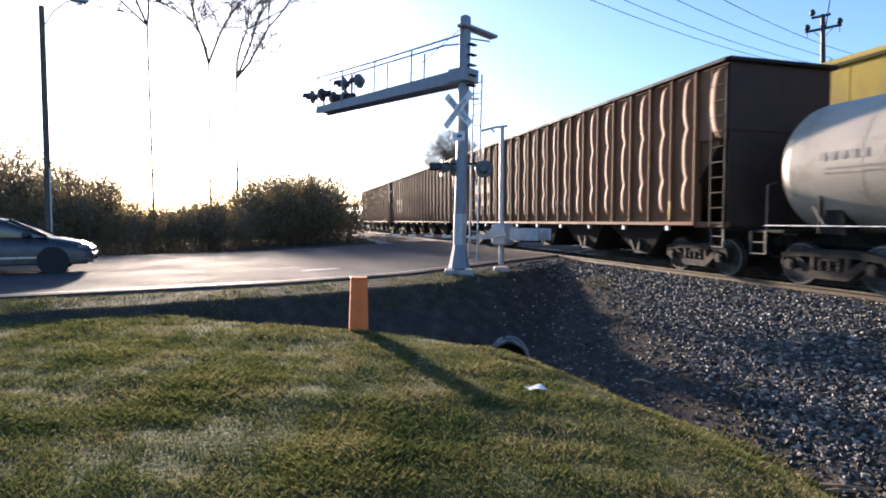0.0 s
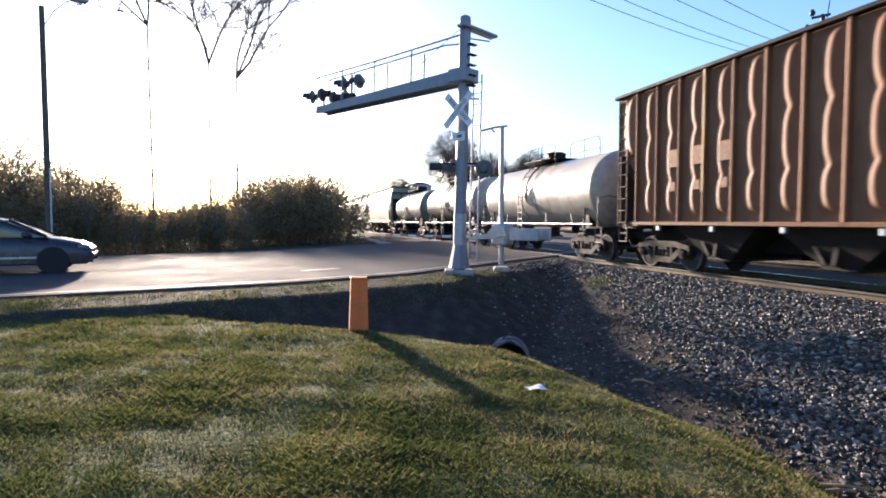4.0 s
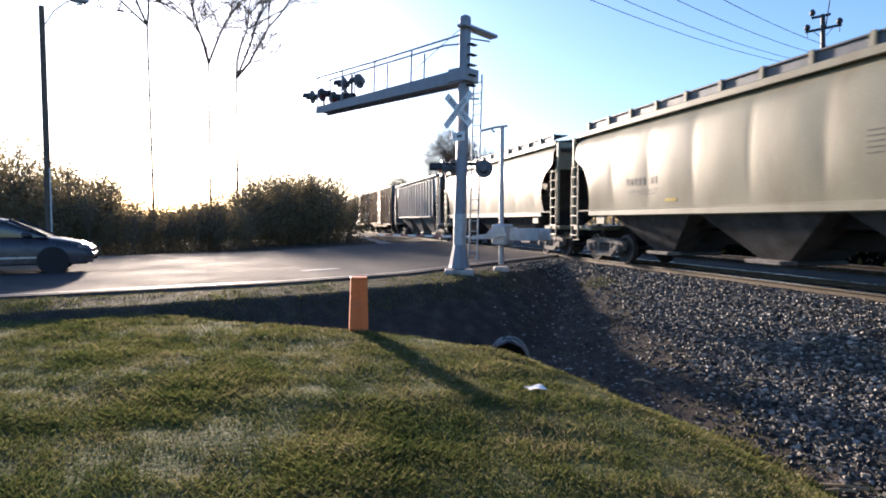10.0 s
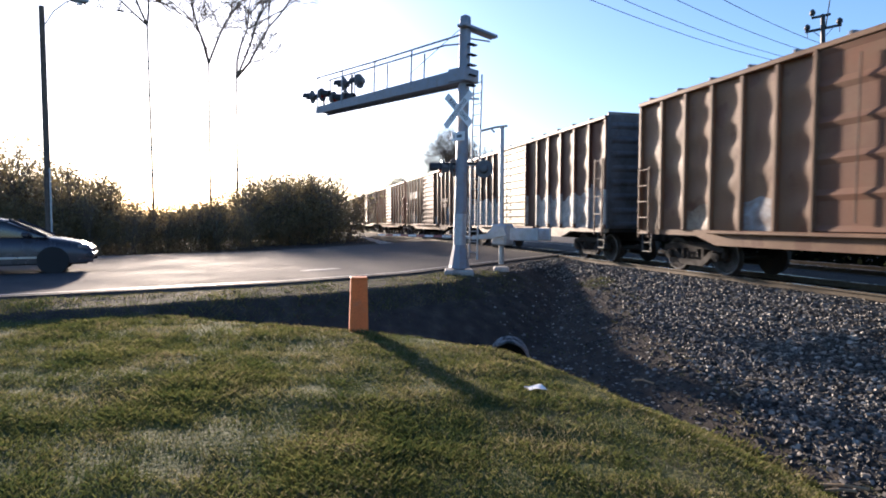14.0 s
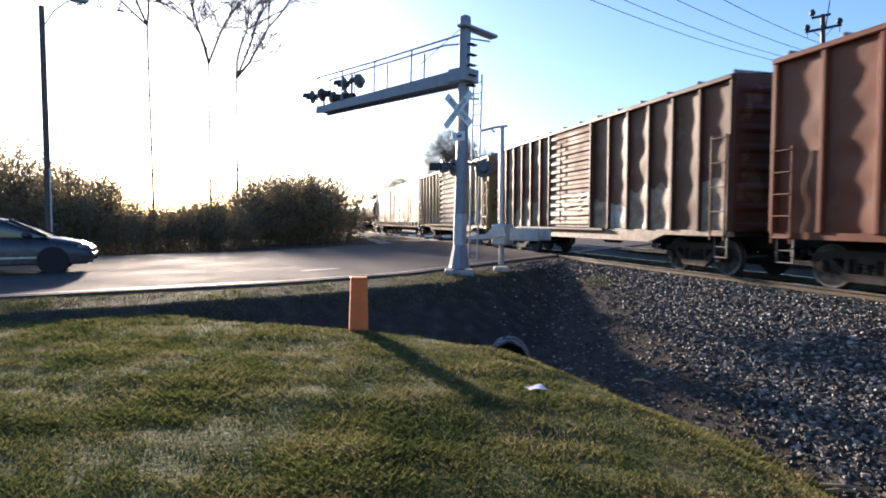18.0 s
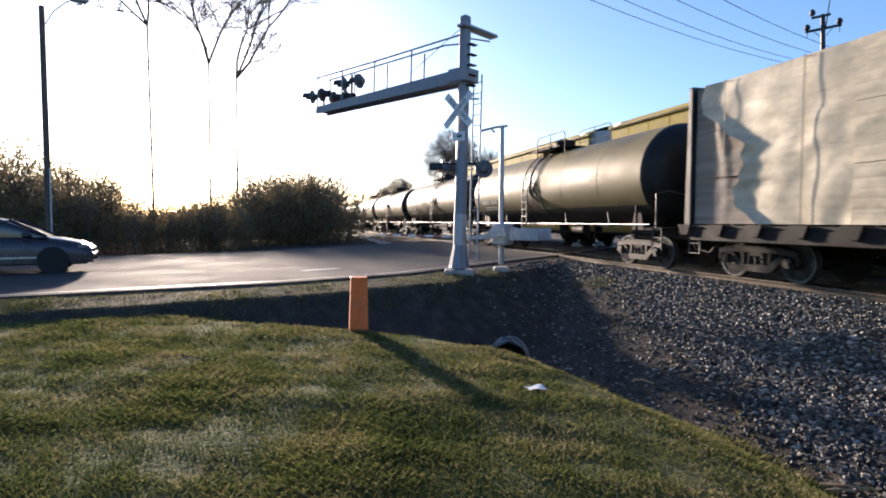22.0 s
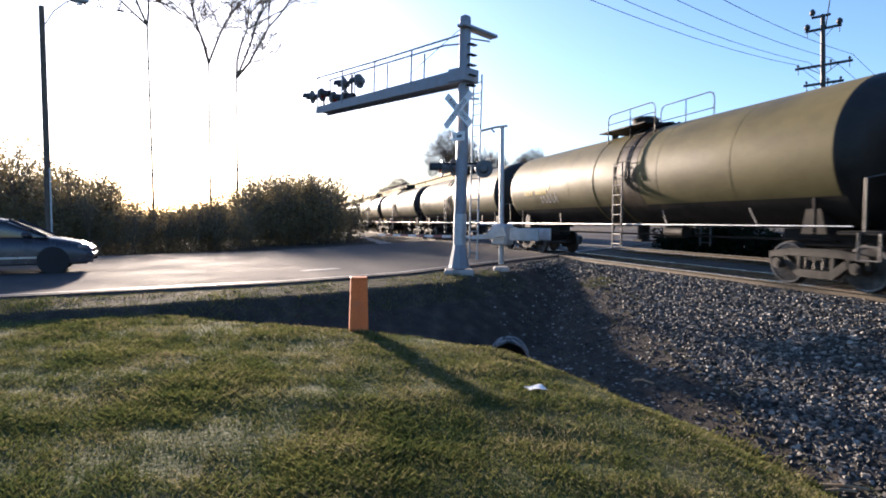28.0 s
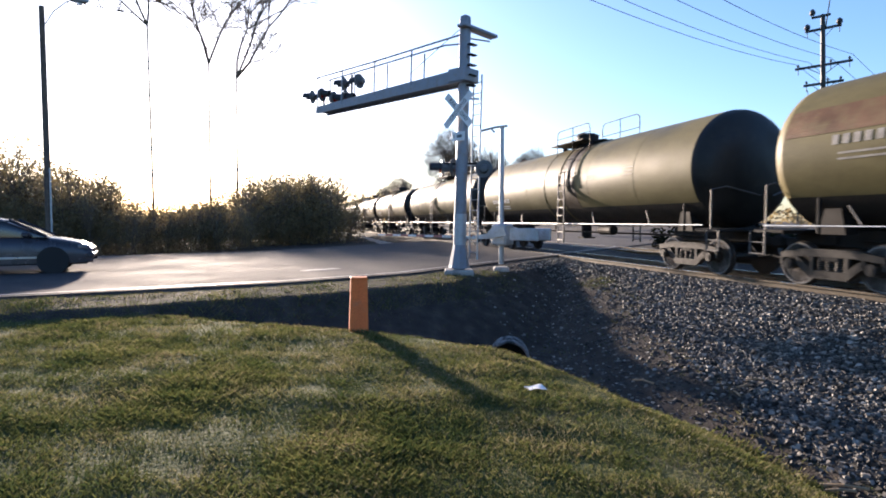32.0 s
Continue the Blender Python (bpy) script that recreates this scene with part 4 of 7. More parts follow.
    if wavy == 2:
        decal("blue_band", [(0.9, 3.5, 3.23, 3.36)], M_BLUEBAR, "faded blue painted band")
        decal("blue_band", [(0.9, 3.9, 2.2, 2.35)], M_BLUEBAR, "faded blue painted band")
        decal("yellow_mark", [(4.3, 4.4, 1.65, 2.0)], M_YEL)
    for x in ((H - 2.2, H - 5.0, -0.5) if wavy == 7 else (H - 5.5,)):
        decal("yellow_mark", [(x - 0.22, x + 0.22, z0 + 0.2, z0 + 0.29)], M_YEL)
    for e in (-1, 1):
        part("outlet_gate", MB().box(e * 3.9, 0.8, 0.44, 1.0, 0.5, 0.1, 0.02), M_PALEDUST, car)
    part("outlet_gate", MB().box(0, 0.9, 0.44, 1.0, 0.5, 0.1, 0.02), M_PALEDUST, car)
    bogies(car, (-H + 1.5, H - 1.5), grime)
    coupler(car, H - 0.1)
    return car, H


def ribbed_hopper():
    H, z0, z1, W = 7.8, 1.68, 4.5, 1.50
    car = empty("ribbed_hopper", "light grey ribbed open hopper car with sloped ends", "railway car", "near freight train")
    xa, xb = -H + 0.5, H - 0.5
    n = 14
    for s in (1, -1):
        sd = MB()
        poly = [(xa + 1.7, z0), (xb - 1.7, z0), (xb, z1 - 1.0), (xb, z1), (xa, z1), (xa, z1 - 1.0)]
        sd.prism(poly, s * (W - 0.09), s * (W - 0.06))
        part("side_sheet", sd, M_GREY, car)

        def battered(u, v):
            z = z0 + (z1 - z0) * v
            cutx = 1.7 * max(0, 1 - v * (z1 - z0) / (z1 - 1.0 - z0))
            x = xa + cutx + (xb - xa - 2 * cutx) * u
            k = (x - xa - 1.2) / ((xb - xa - 2.4) / n)
            return (x, s * (W - 0.05 + 0.026 * math.sin(math.pi * (k % 1.0)) ** 0.6 * (0.4 + 0.6 * math.sin(v * 13 + 2.1 * math.floor(k)) + 0.6 * noise.noise((v * 5, math.floor(k) * 3.7, s)))), z)

        part("dented_sheet", MB().grid(battered, 150, 26, flip=s > 0), M_GREY, car, smooth=True)
        for i in range(n + 1):
            x = xa + 1.2 + (xb - xa - 2.4) * i / n
            zb = z0 + 0.05
            mb = MB()

            def rib_skin(u, v):
                a, o = ((-0.07, -0.05), (-0.05, 0.055), (0.05, 0.055), (0.07, -0.05))[round(u * 3)]
                return (x + a, s * (W + o), zb + (z1 - 0.22 - zb) * v)

            mb.grid(rib_skin, 3, 2, flip=s > 0)
            part("rib", mb, M_GREY, car)
        part("top_rail", MB().box(0, s * (W + 0.03), z1, 2 * H - 1.0, 0.18, 0.12, 0.02), M_GREY, car)
        part("side_sill", MB().box(0, s * (W + 0.02), z0 - 0.02, 2 * H - 4.2, 0.16, 0.1, 0.02), M_GREY, car)
        for e in (-1, 1):
            ladder(car, e * (H - 0.28), s * (W + 0.04), 0.8, 3.6, 0.44, 8, M_GREY)
            part("corner_post", MB().box(e * (H - 0.05), s * 1.45, 2.75, 0.1, 0.1, 3.4, 0.02), M_GREY, car)
            stirrup(car, e * (H - 0.3), s * W, 1.1)
    for e in (-1, 1):
        en = MB()
        en.box(e * (H - 0.52), 0, z1 - 0.5, 0.05, 2 * W, 1.0)
        en.add([(e * (H - 0.5), -W, z1 - 1.0), (e * (H - 0.5), W, z1 - 1.0), (e * (H - 2.2), W, z0), (e * (H - 2.2), -W, z0)], [(0, 1, 2, 3)])
        part("end_slope", en, M_GRIMESHADE, car)
        # dark plates added to close off the bright view below the slope
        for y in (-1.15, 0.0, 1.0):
            part("slope_web", MB().prism([(e * (H - 0.75), 1.2), (e * (H - 2.2), 1.2), (e * (H - 2.2), z0), (e * (H - 0.62), z1 - 1.1)], y - 0.02, y + 0.02), M_GRIMESHADE, car)
        part("end_platform", MB().box(e * (H - 0.6), 0, 1.12, 1.3, 2.8, 0.14, 0.02), M_GREY, car)
        pm = MB()
        for y in (-0.6, 0.2, 0.7):
            pm.box(e * (H - 0.15), y, 2.6, 0.09, 0.09, 3.0, 0.02)
        part("end_frame", pm, M_GREY, car)
    part("load_floor", MB().box(0, 0, z0 + 0.8, 2 * H - 1.2, 2 * W - 0.1, 0.05), M_HOPIN, car)
    hopper_trough(car, (-3.7, 0, 3.7), z0, 1.8, M_GREY)
    part("centre_sill", MB().box(0, 0, 0.95, 2 * H - 0.2, 0.5, 0.4, 0.03), M_STEEL, car)
    part("yellow_mark", MB().box(-H + 2.6, W + 0.03, 2.2, 0.3, 0.004, 0.2), M_YEL, car)
    bars(car, -H + 3.4, W + 0.03, 2.6, [(0, 0, 0.5, 0.04), (0, 0.25, 0.5, 0.04), (0, -0.25, 0.45, 0.04), (0, 0.5, 0.5, 0.04)], M_STEEL)
    bogies(car, (-H + 1.5, H - 1.5), "pale")
    coupler(car, H - 0.1)
    return car, H


def dent(u, v, am, ph):
    """How far a battered panel stands in or out."""
    return am * math.sin(math.pi * u) * (-0.5 + 0.42 * math.sin(v * TAU * (3.2 + ph % 2.0) + ph) + 0.6 * noise.noise((v * 3.0, 7.3 * ph, u)) + 0.3 * noise.noise((v * 9, 5.1 * ph, 3 + u)))


def boxcar(colour, door, label, nribs=6, door_x=(-1.2, 1.7), graffiti=None, emblem=False, marks=True, wavy=0.036, corr=11, gh=(1.1, 1.6), cover=0.85, ribs_painted=0.0, ends=None, z1=4.68, door_paint=0.0):
    H, z0, W = 7.42, 1.12, 1.46
    body = M_BX[colour]
    car = empty("boxcar", label, "railway car", "near freight train")
    rng = random.Random(label)
    rib = MB()
    rib.box(0, 0.03, (z1 - z0) / 2, 0.12, 0.12, z1 - z0, 0.025)
    rib = mesh_of("rib", rib, body)
    for s in (1, -1):
        spans = [(-H + 0.06, door_x[0]), (door_x[1], H - 0.06)] if s > 0 else [(-H + 0.06, -door_x[1]), (-door_x[0], H - 0.06)]
        for a, b in spans:
            n = nribs
            w = (b - a) / n
            for i in range(n + 1):
                p = new("rib", rib)
                p.parent = car
                p.matrix_basis = pose(a + w * i, s * W, z0, 0, 0, 0 if s > 0 else 180)
                if ribs_painted and s > 0:
                    part("graffiti", MB().box(a + w * i, W + 0.032, z0 + ribs_painted / 2, 0.128, 0.126, ribs_painted * rng.uniform(0.8, 1.0), 0.025), M_GRAF[graffiti], car, "sprayed paint lettering, illegible")
            for i in range(n):
                ph, am = rng.random() * 6, wavy * rng.uniform(0.5, 1.3)
                x0 = a + w * i
                g = MB().grid(lambda u, v: (x0 + w * u, s * (W + dent(u, v, am, ph)), z0 + (z1 - z0) * v), 8, 18, flip=s > 0)
                part("panel", g, body, car, smooth=True)
                if graffiti is not None and s > 0 and rng.random() < cover:
                    hgt = rng.uniform(*gh)
                    g = MB().grid(lambda u, v: (x0 + 0.07 + (w - 0.14) * u, W + 0.006 + dent(0.07 / w + (1 - 0.14 / w) * u, (0.03 + hgt * v * (0.9 + 0.3 * noise.noise((u * 2.2, ph, x0)))) / (z1 - z0), am, ph),
                                               z0 + 0.03 + hgt * v * (0.9 + 0.3 * noise.noise((u * 2.2, ph, x0)))), 8, 10, flip=True)
                    part("graffiti", g, M_GRAF[(graffiti + rng.choice((0, 0, 0, 1))) % 3], car, "sprayed paint lettering, illegible", smooth=True)
        da, db = door_x if s > 0 else (-door_x[1], -door_x[0])
        g = MB()
        nz = corr * 6

        def fn(u, v):
            k = abs(((v * corr) % 1.0) - 0.5) * 2
            return (da + (db - da) * u, s * (W + 0.06 + ((0.05 if k < 0.55 else 0.0) if corr > 6 else (0.03 if k > 0.9 else 0.0))), z0 + 0.05 + (z1 - z0 - 0.1) * v)

        g.grid(fn, 2, nz, flip=s > 0)
        g.box((da + db) / 2, s * (W + 0.03), (z0 + z1) / 2, db - da, 0.04, z1 - z0 - 0.1)
        leaf = part("door", g, M_BX[door], car)
        if door_paint and s > 0:
            def coat(u, v):
                q = fn(0.03 + 0.94 * u, v * door_paint * (0.94 + 0.1 * noise.noise((u * 3.0, 1.7, 0.0))))
                return (q[0], q[1] + 0.004, q[2])

            part("graffiti", MB().grid(coat, 12, int(nz * door_paint), flip=True), M_GRAF[2], leaf, "sprayed cream paint, illegible")
        fr = MB()
        for x in (da, db):
            fr.box(x, s * (W + 0.08), (z0 + z1) / 2, 0.09, 0.12, z1 - z0, 0.02)
        fr.box((da + db) / 2 + 1.0, s * (W + 0.1), z0 - 0.02, (db - da) * 2.2, 0.12, 0.09, 0.02)
        part("door_track", fr, body, car)
        part("door_lever", MB().cyl(((da + db) / 2 + 0.6, s * (W + 0.118), z0 + 0.2), ((da + db) / 2 + 0.6, s * (W + 0.118), z1 - 0.3), 0.013), M_STEEL, car)
        sl = MB().prism([(-H, 1.0), (-H, 1.14), (H, 1.14), (H, 1.0), (H - 2.4, 1.0), (H - 3.1, 0.78), (-H + 3.1, 0.78), (-H + 2.4, 1.0)], s * 1.40, s * 1.50)
        part("side_sill", sl, M_GRAF[2] if colour == "dark" else body, car)
        part("eave", MB().box(0, s * (W + 0.04), z1 + 0.02, 2 * H, 0.16, 0.12, 0.02), body, car)
        for e in (-1, 1):
            ladder(car, e * (H - 0.35), s * (W + 0.12), 0.9, 2.9 if e > 0 else 3.4, 0.46, 5, body)
            stirrup(car, e * (H - 0.35), s * W, 1.0)
    rf = MB().grid(lambda u, v: ((u * 2 - 1) * H, (v * 2 - 1) * (W + 0.05), z1 + 0.06 + 0.16 * (1 - abs(v * 2 - 1))), 4, 8)
    roof = part("roof", rf, M_ROOF, car)
    seam = mesh_of("roof_rib", MB().box(0, 0, z1 + 0.16, 0.1, 2 * W - 0.2, 0.14, 0.03), M_ROOF)
    for i in range(13):
        p = new("roof_rib", seam)
        p.parent = roof
        p.matrix_basis = pose(-H + 0.2 + (2 * H - 0.4) * i / 12, 0, 0)
    for e in (-1, 1):
        g = MB()
        g.grid(lambda u, v: (e * (H + 0.02 + 0.06 * max(0, math.sin(v * TAU * 8)) * (1 if 0.05 < u < 0.95 else 0)), (u * 2 - 1) * W, z0 + (z1 - z0 + 0.1) * v), 8, 64, flip=e < 0)
        part("end_wall", g, M_ENDGREY if ends else body, car)
        for s in (1, -1):
            part("corner_post", MB().box(e * (H - 0.02), s * (W - 0.01), (z0 + z1) / 2, 0.14, 0.12, z1 - z0, 0.02), M_ENDGREY if ends else body, car)
    part("floor", MB().box(0, 0, 1.06, 2 * H - 0.1, 2.7, 0.12), M_STEEL, car)
    uf = MB().box(0, 0, 0.88, 2 * H, 0.5, 0.35, 0.03)
    for x in (-2.5, 0.5, 2.8):
        uf.box(x, 0, 0.92, 0.2, 2.5, 0.2, 0.02)
    uf.cyl((-1.5, 0.6, 0.8), (-0.7, 0.6, 0.8), 0.18, n=12)
    part("underframe", uf, M_STEEL, car)
    if emblem:
        mb = MB()
        for k in range(6):
            mb.prism([(H - 1.1 - 0.16 * 0, 3.62 - 0.1 * k), (H - 1.1, 3.67 - 0.1 * k), (H - 2.4 + 0.04 * k, 3.67 - 0.1 * k), (H - 2.4 + 0.04 * k, 3.62 - 0.1 * k)], W + 0.06, W + 0.064)
        for k in (0, 0.65):
            mb.prism([(H - 2.55 - k, 3.15), (H - 2.95 - k, 3.15), (H - 3.05 - k, 3.67), (H - 2.65 - k, 3.67)], W + 0.06, W + 0.064)
        part("emblem", mb, M_FADEDW, car, "faded white striped emblem")
    if marks:
        bars(car, -H + 3.2, W + 0.064, 2.7, number_rows(7, 0.2, 0.11, 0.08, (2,)), M_FADED)
        bars(car, H - 2.6, W + 0.064, 1.9, number_rows(6, 0.17, 0.1, 0.07, (2,), True), M_FADED)
    bogies(car, (-H + 1.75, H - 1.75))
    coupler(car, H + 0.05)
    return car, H


def lumber_flatcar():
    H = 10.95
    car = empty("lumber_flatcar", "flat car with steel bulkheads carrying white plastic wrapped lumber", "railway car", "near freight train")
    part("deck", MB().box(0, 0, 1.18, 2 * H - 0.4, 2.9, 0.16, 0.02), M_STEEL, car)
    part("centre_sill", MB().prism([(-H + 0.3, 1.1), (H - 0.3, 1.1), (H - 0.3, 0.8), (H - 4, 0.8), (H - 5, 0.55), (-H + 5, 0.55), (-H + 4, 0.8), (-H + 0.3, 0.8)], -0.4, 0.4), M_STEEL, car)
    for s in (1, -1):
        part("side_sill", MB().box(0, s * 1.42, 1.02, 2 * H - 0.6, 0.08, 0.3, 0.02), M_STEEL, car)
        for i in range(19):
            part("stake_pocket", MB().prism([(-H + 1.2 + 1.13 * i, 1.28), (-H + 1.65 + 1.13 * i, 1.28), (-H + 1.55 + 1.13 * i, 1.02), (-H + 1.3 + 1.13 * i, 1.02)], s * 1.46, s * 1.53), M_STEEL, car)
    for e in (-1, 1):
        bk = MB()
        bk.box(e * (H - 0.2), 0, 3.0, 0.16, 2.9, 3.55, 0.03)
        for y in (-1.3, -0.5, 0.5, 1.3):
            bk.prism([(e * (H - 0.12), 1.2), (e * (H + 0.05), 1.2), (e * (H - 0.04), 4.75), (e * (H - 0.12), 4.75)], y - 0.06, y + 0.06)
        part("bulkhead", bk, M_BLACK, car)
        part("end_platform", MB().box(e * (H - 0.2), 0, 1.12, 0.7, 2.7, 0.1, 0.02), M_STEEL, car)
        for s in (1, -1):
            stirrup(car, e * (H - 0.4), s * 1.4, 1.05)
    n = 5
    la, lb = -H + 0.32, H - 0.32
    w = (lb - la) / n
    rng = random.Random(5)
    twist = (0.035, -0.02, 0.045, 0.012, -0.04)
    for i in range(n):
        for lvl in range(3):
            x0, x1 = la + w * i + 0.012, la + w * (i + 1) - 0.012
            zb, zt = 1.30 + lvl * 1.13, 1.30 + (lvl + 1) * 1.13 - 0.012
            mb = MB()
            ph = rng.random() * 9
            yw = 1.37 + 0.05 * math.sin(2.4 * i + 0.5) + rng.uniform(-0.008, 0.008)
            tw = twist[i] + rng.uniform(-0.008, 0.008)

            def skin(u, v):
                z = lvl + v
                fold = tw * math.sin((u * 1.6 + 0.37 * i) * math.pi) + 0.012 * noise.noise((u * 3 + i * 3, z * 0.7, 4.0)) + 0.005 * noise.noise((u * 9 + v * 3, z * 1.5, i + 3.0))
                fold -= 0.007 * max(0, 1 - abs((v * 6.0) % 1.0 - 0.5) / 0.1)
                crease = u - (0.72 + 0.1 * math.sin(1.9 * i)) - 0.06 * math.sin(z * 1.1 + i)
                fold += 0.06 * max(0, 1 - abs(crease) / (0.03 + 0.015 * z)) * (0.55 + 0.45 * math.sin(i * 2.7 + z))
                return (x0 + (x1 - x0) * u, yw + fold, zb + (zt - zb) * v)

            mb.grid(skin, 64, 40, flip=True)
            mb.grid(lambda u, v: (x0 + (x1 - x0) * u, -yw, zb + (zt - zb) * v), 2, 2)
            mb.grid(lambda u, v: (x0 + (x1 - x0) * u, -yw + 2 * yw * v, zt + 0.03 * noise.noise((u * 6 + ph, v * 4, 2))), 14, 6)
            for xe in (x0, x1):
                mb.add([(xe, -yw, zb), (xe, yw, zb), (xe, yw, zt), (xe, -yw, zt)], [(0, 1, 2, 3)])
            part("lumber_pack", mb, M_BOARDS if i == n - 1 else M_WRAP, car, smooth=True)
            if i == n - 1:
                def sheet(u, v):
                    z = lvl + v
                    reach = (x1 - x0) * (0.50 + 0.13 * z + 0.09 * math.sin(z * 3.1) + 0.05 * noise.noise((z * 4, 2.0, 7.0)))
                    lift = 0.03 + 0.09 * max(0, (u - 0.86) / 0.14) + 0.02 * noise.noise((u * 5 + z, z * 1.5, 9.0)) + 0.03 * math.sin(u * 9 + z * 2.2) * max(0, u - 0.5)
                    return (x0 + reach * u, yw + 0.03 + lift, zb + (zt + 0.012 - zb) * v)

                part("torn_wrap", MB().grid(sheet, 48, 16, flip=True), M_WRAP, car, "torn white wrap hanging loose off bare boards", smooth=True)
        for k in (0.25, 0.75):
            xs = la + w * (i + k)
            part("strap", MB().box(xs, 1.45, 3.0, 0.03, 0.008, 3.4).box(xs, 0, 4.66, 0.03, 2.86, 0.012), M_STEP, car)
        for k in range(5):
            part("dunnage", MB().box(la + w * (i + (k + 0.5) / 5), 0, 1.27, 0.1, 2.7, 0.05), M_TIE, car)
    bogies(car, (-H + 2.0, H - 2.0))
    coupler(car, H)
    return car, H


def autorack():
    H, z0, z1, W = 13.3, 1.05, 5.68, 1.5
    car = empty("autorack", "faded yellow enclosed car-carrier wagon on the far track", "railway car", "far freight train")
    n = 18
    w = 2 * (H - 0.6) / n
    pan = MB()
    for k in range(3):
        pan.box(0, -0.012, 0.55 + k * 1.0, w - 0.1, 0.03, 0.96, 0.01)
    pan.box(0, -0.006, 3.85, w - 0.02, 0.03, 1.45, 0.01)
    pan = mesh_of("panel", pan, M_AUTO)
    pst = mesh_of("post", MB().box(0, 0.0, 1.55, 0.1, 0.05, 3.1, 0.01), M_AUTO)
    for s in (1, -1):
        part("side_sheet", MB().box(0, s * (W - 0.04), (z0 + z1) / 2, 2 * H - 1.2, 0.03, z1 - z0), M_AUTO, car)
        for i in range(n):
            p = new("panel", pan)
            p.parent = car
            p.matrix_basis = pose(-H + 0.6 + w * (i + 0.5), s * W, z0, 0, 0, 0 if s > 0 else 180)
        for i in range(n + 1):
            p = new("post", pst)
            p.parent = car
            p.matrix_basis = pose(-H + 0.6 + w * i, s * W, z0, 0, 0, 0 if s > 0 else 180)
        part("top_rail", MB().box(0, s * (W + 0.02), z1 + 0.04, 2 * H - 1.0, 0.16, 0.16, 0.02), M_AUTO, car)
        part("side_sill", MB().box(0, s * W, 0.95, 2 * H, 0.12, 0.3, 0.02), M_AUTO, car)
    rf = MB().grid(lambda u, v: ((u * 2 - 1) * (H - 0.5 + 0.3 * math.sin(math.pi * v)), (v * 2 - 1) * (W + 0.02), z1 + 0.1 + 0.42 * math.sin(math.pi * v) ** 0.7), 40, 12)
    part("roof", rf, M_AUTO, car, smooth=True)
    for s in (1, -1):
        part("trim_line", MB().box(0, s * (W + 0.105), z1 + 0.02, 2 * H - 1.0, 0.012, 0.05), M_STEEL, car)
    for e in (-1, 1):
        mb = MB()
        mb.lathe([(z0, 1.5), (z1 + 0.2, 1.5)], 24, (e * (H - 1.2), 0, 0), "z")
        part("end_door", mb, M_GALV, car, smooth=True)
    part("deck", MB().box(0, 0, 1.0, 2 * H - 0.2, 2.8, 0.2, 0.02).box(0, 0, 0.8, 2 * H, 0.6, 0.4), M_STEEL, car)
    bogies(car, (-H + 3.2, H - 3.2))
    coupler(car, H)
    return car, H


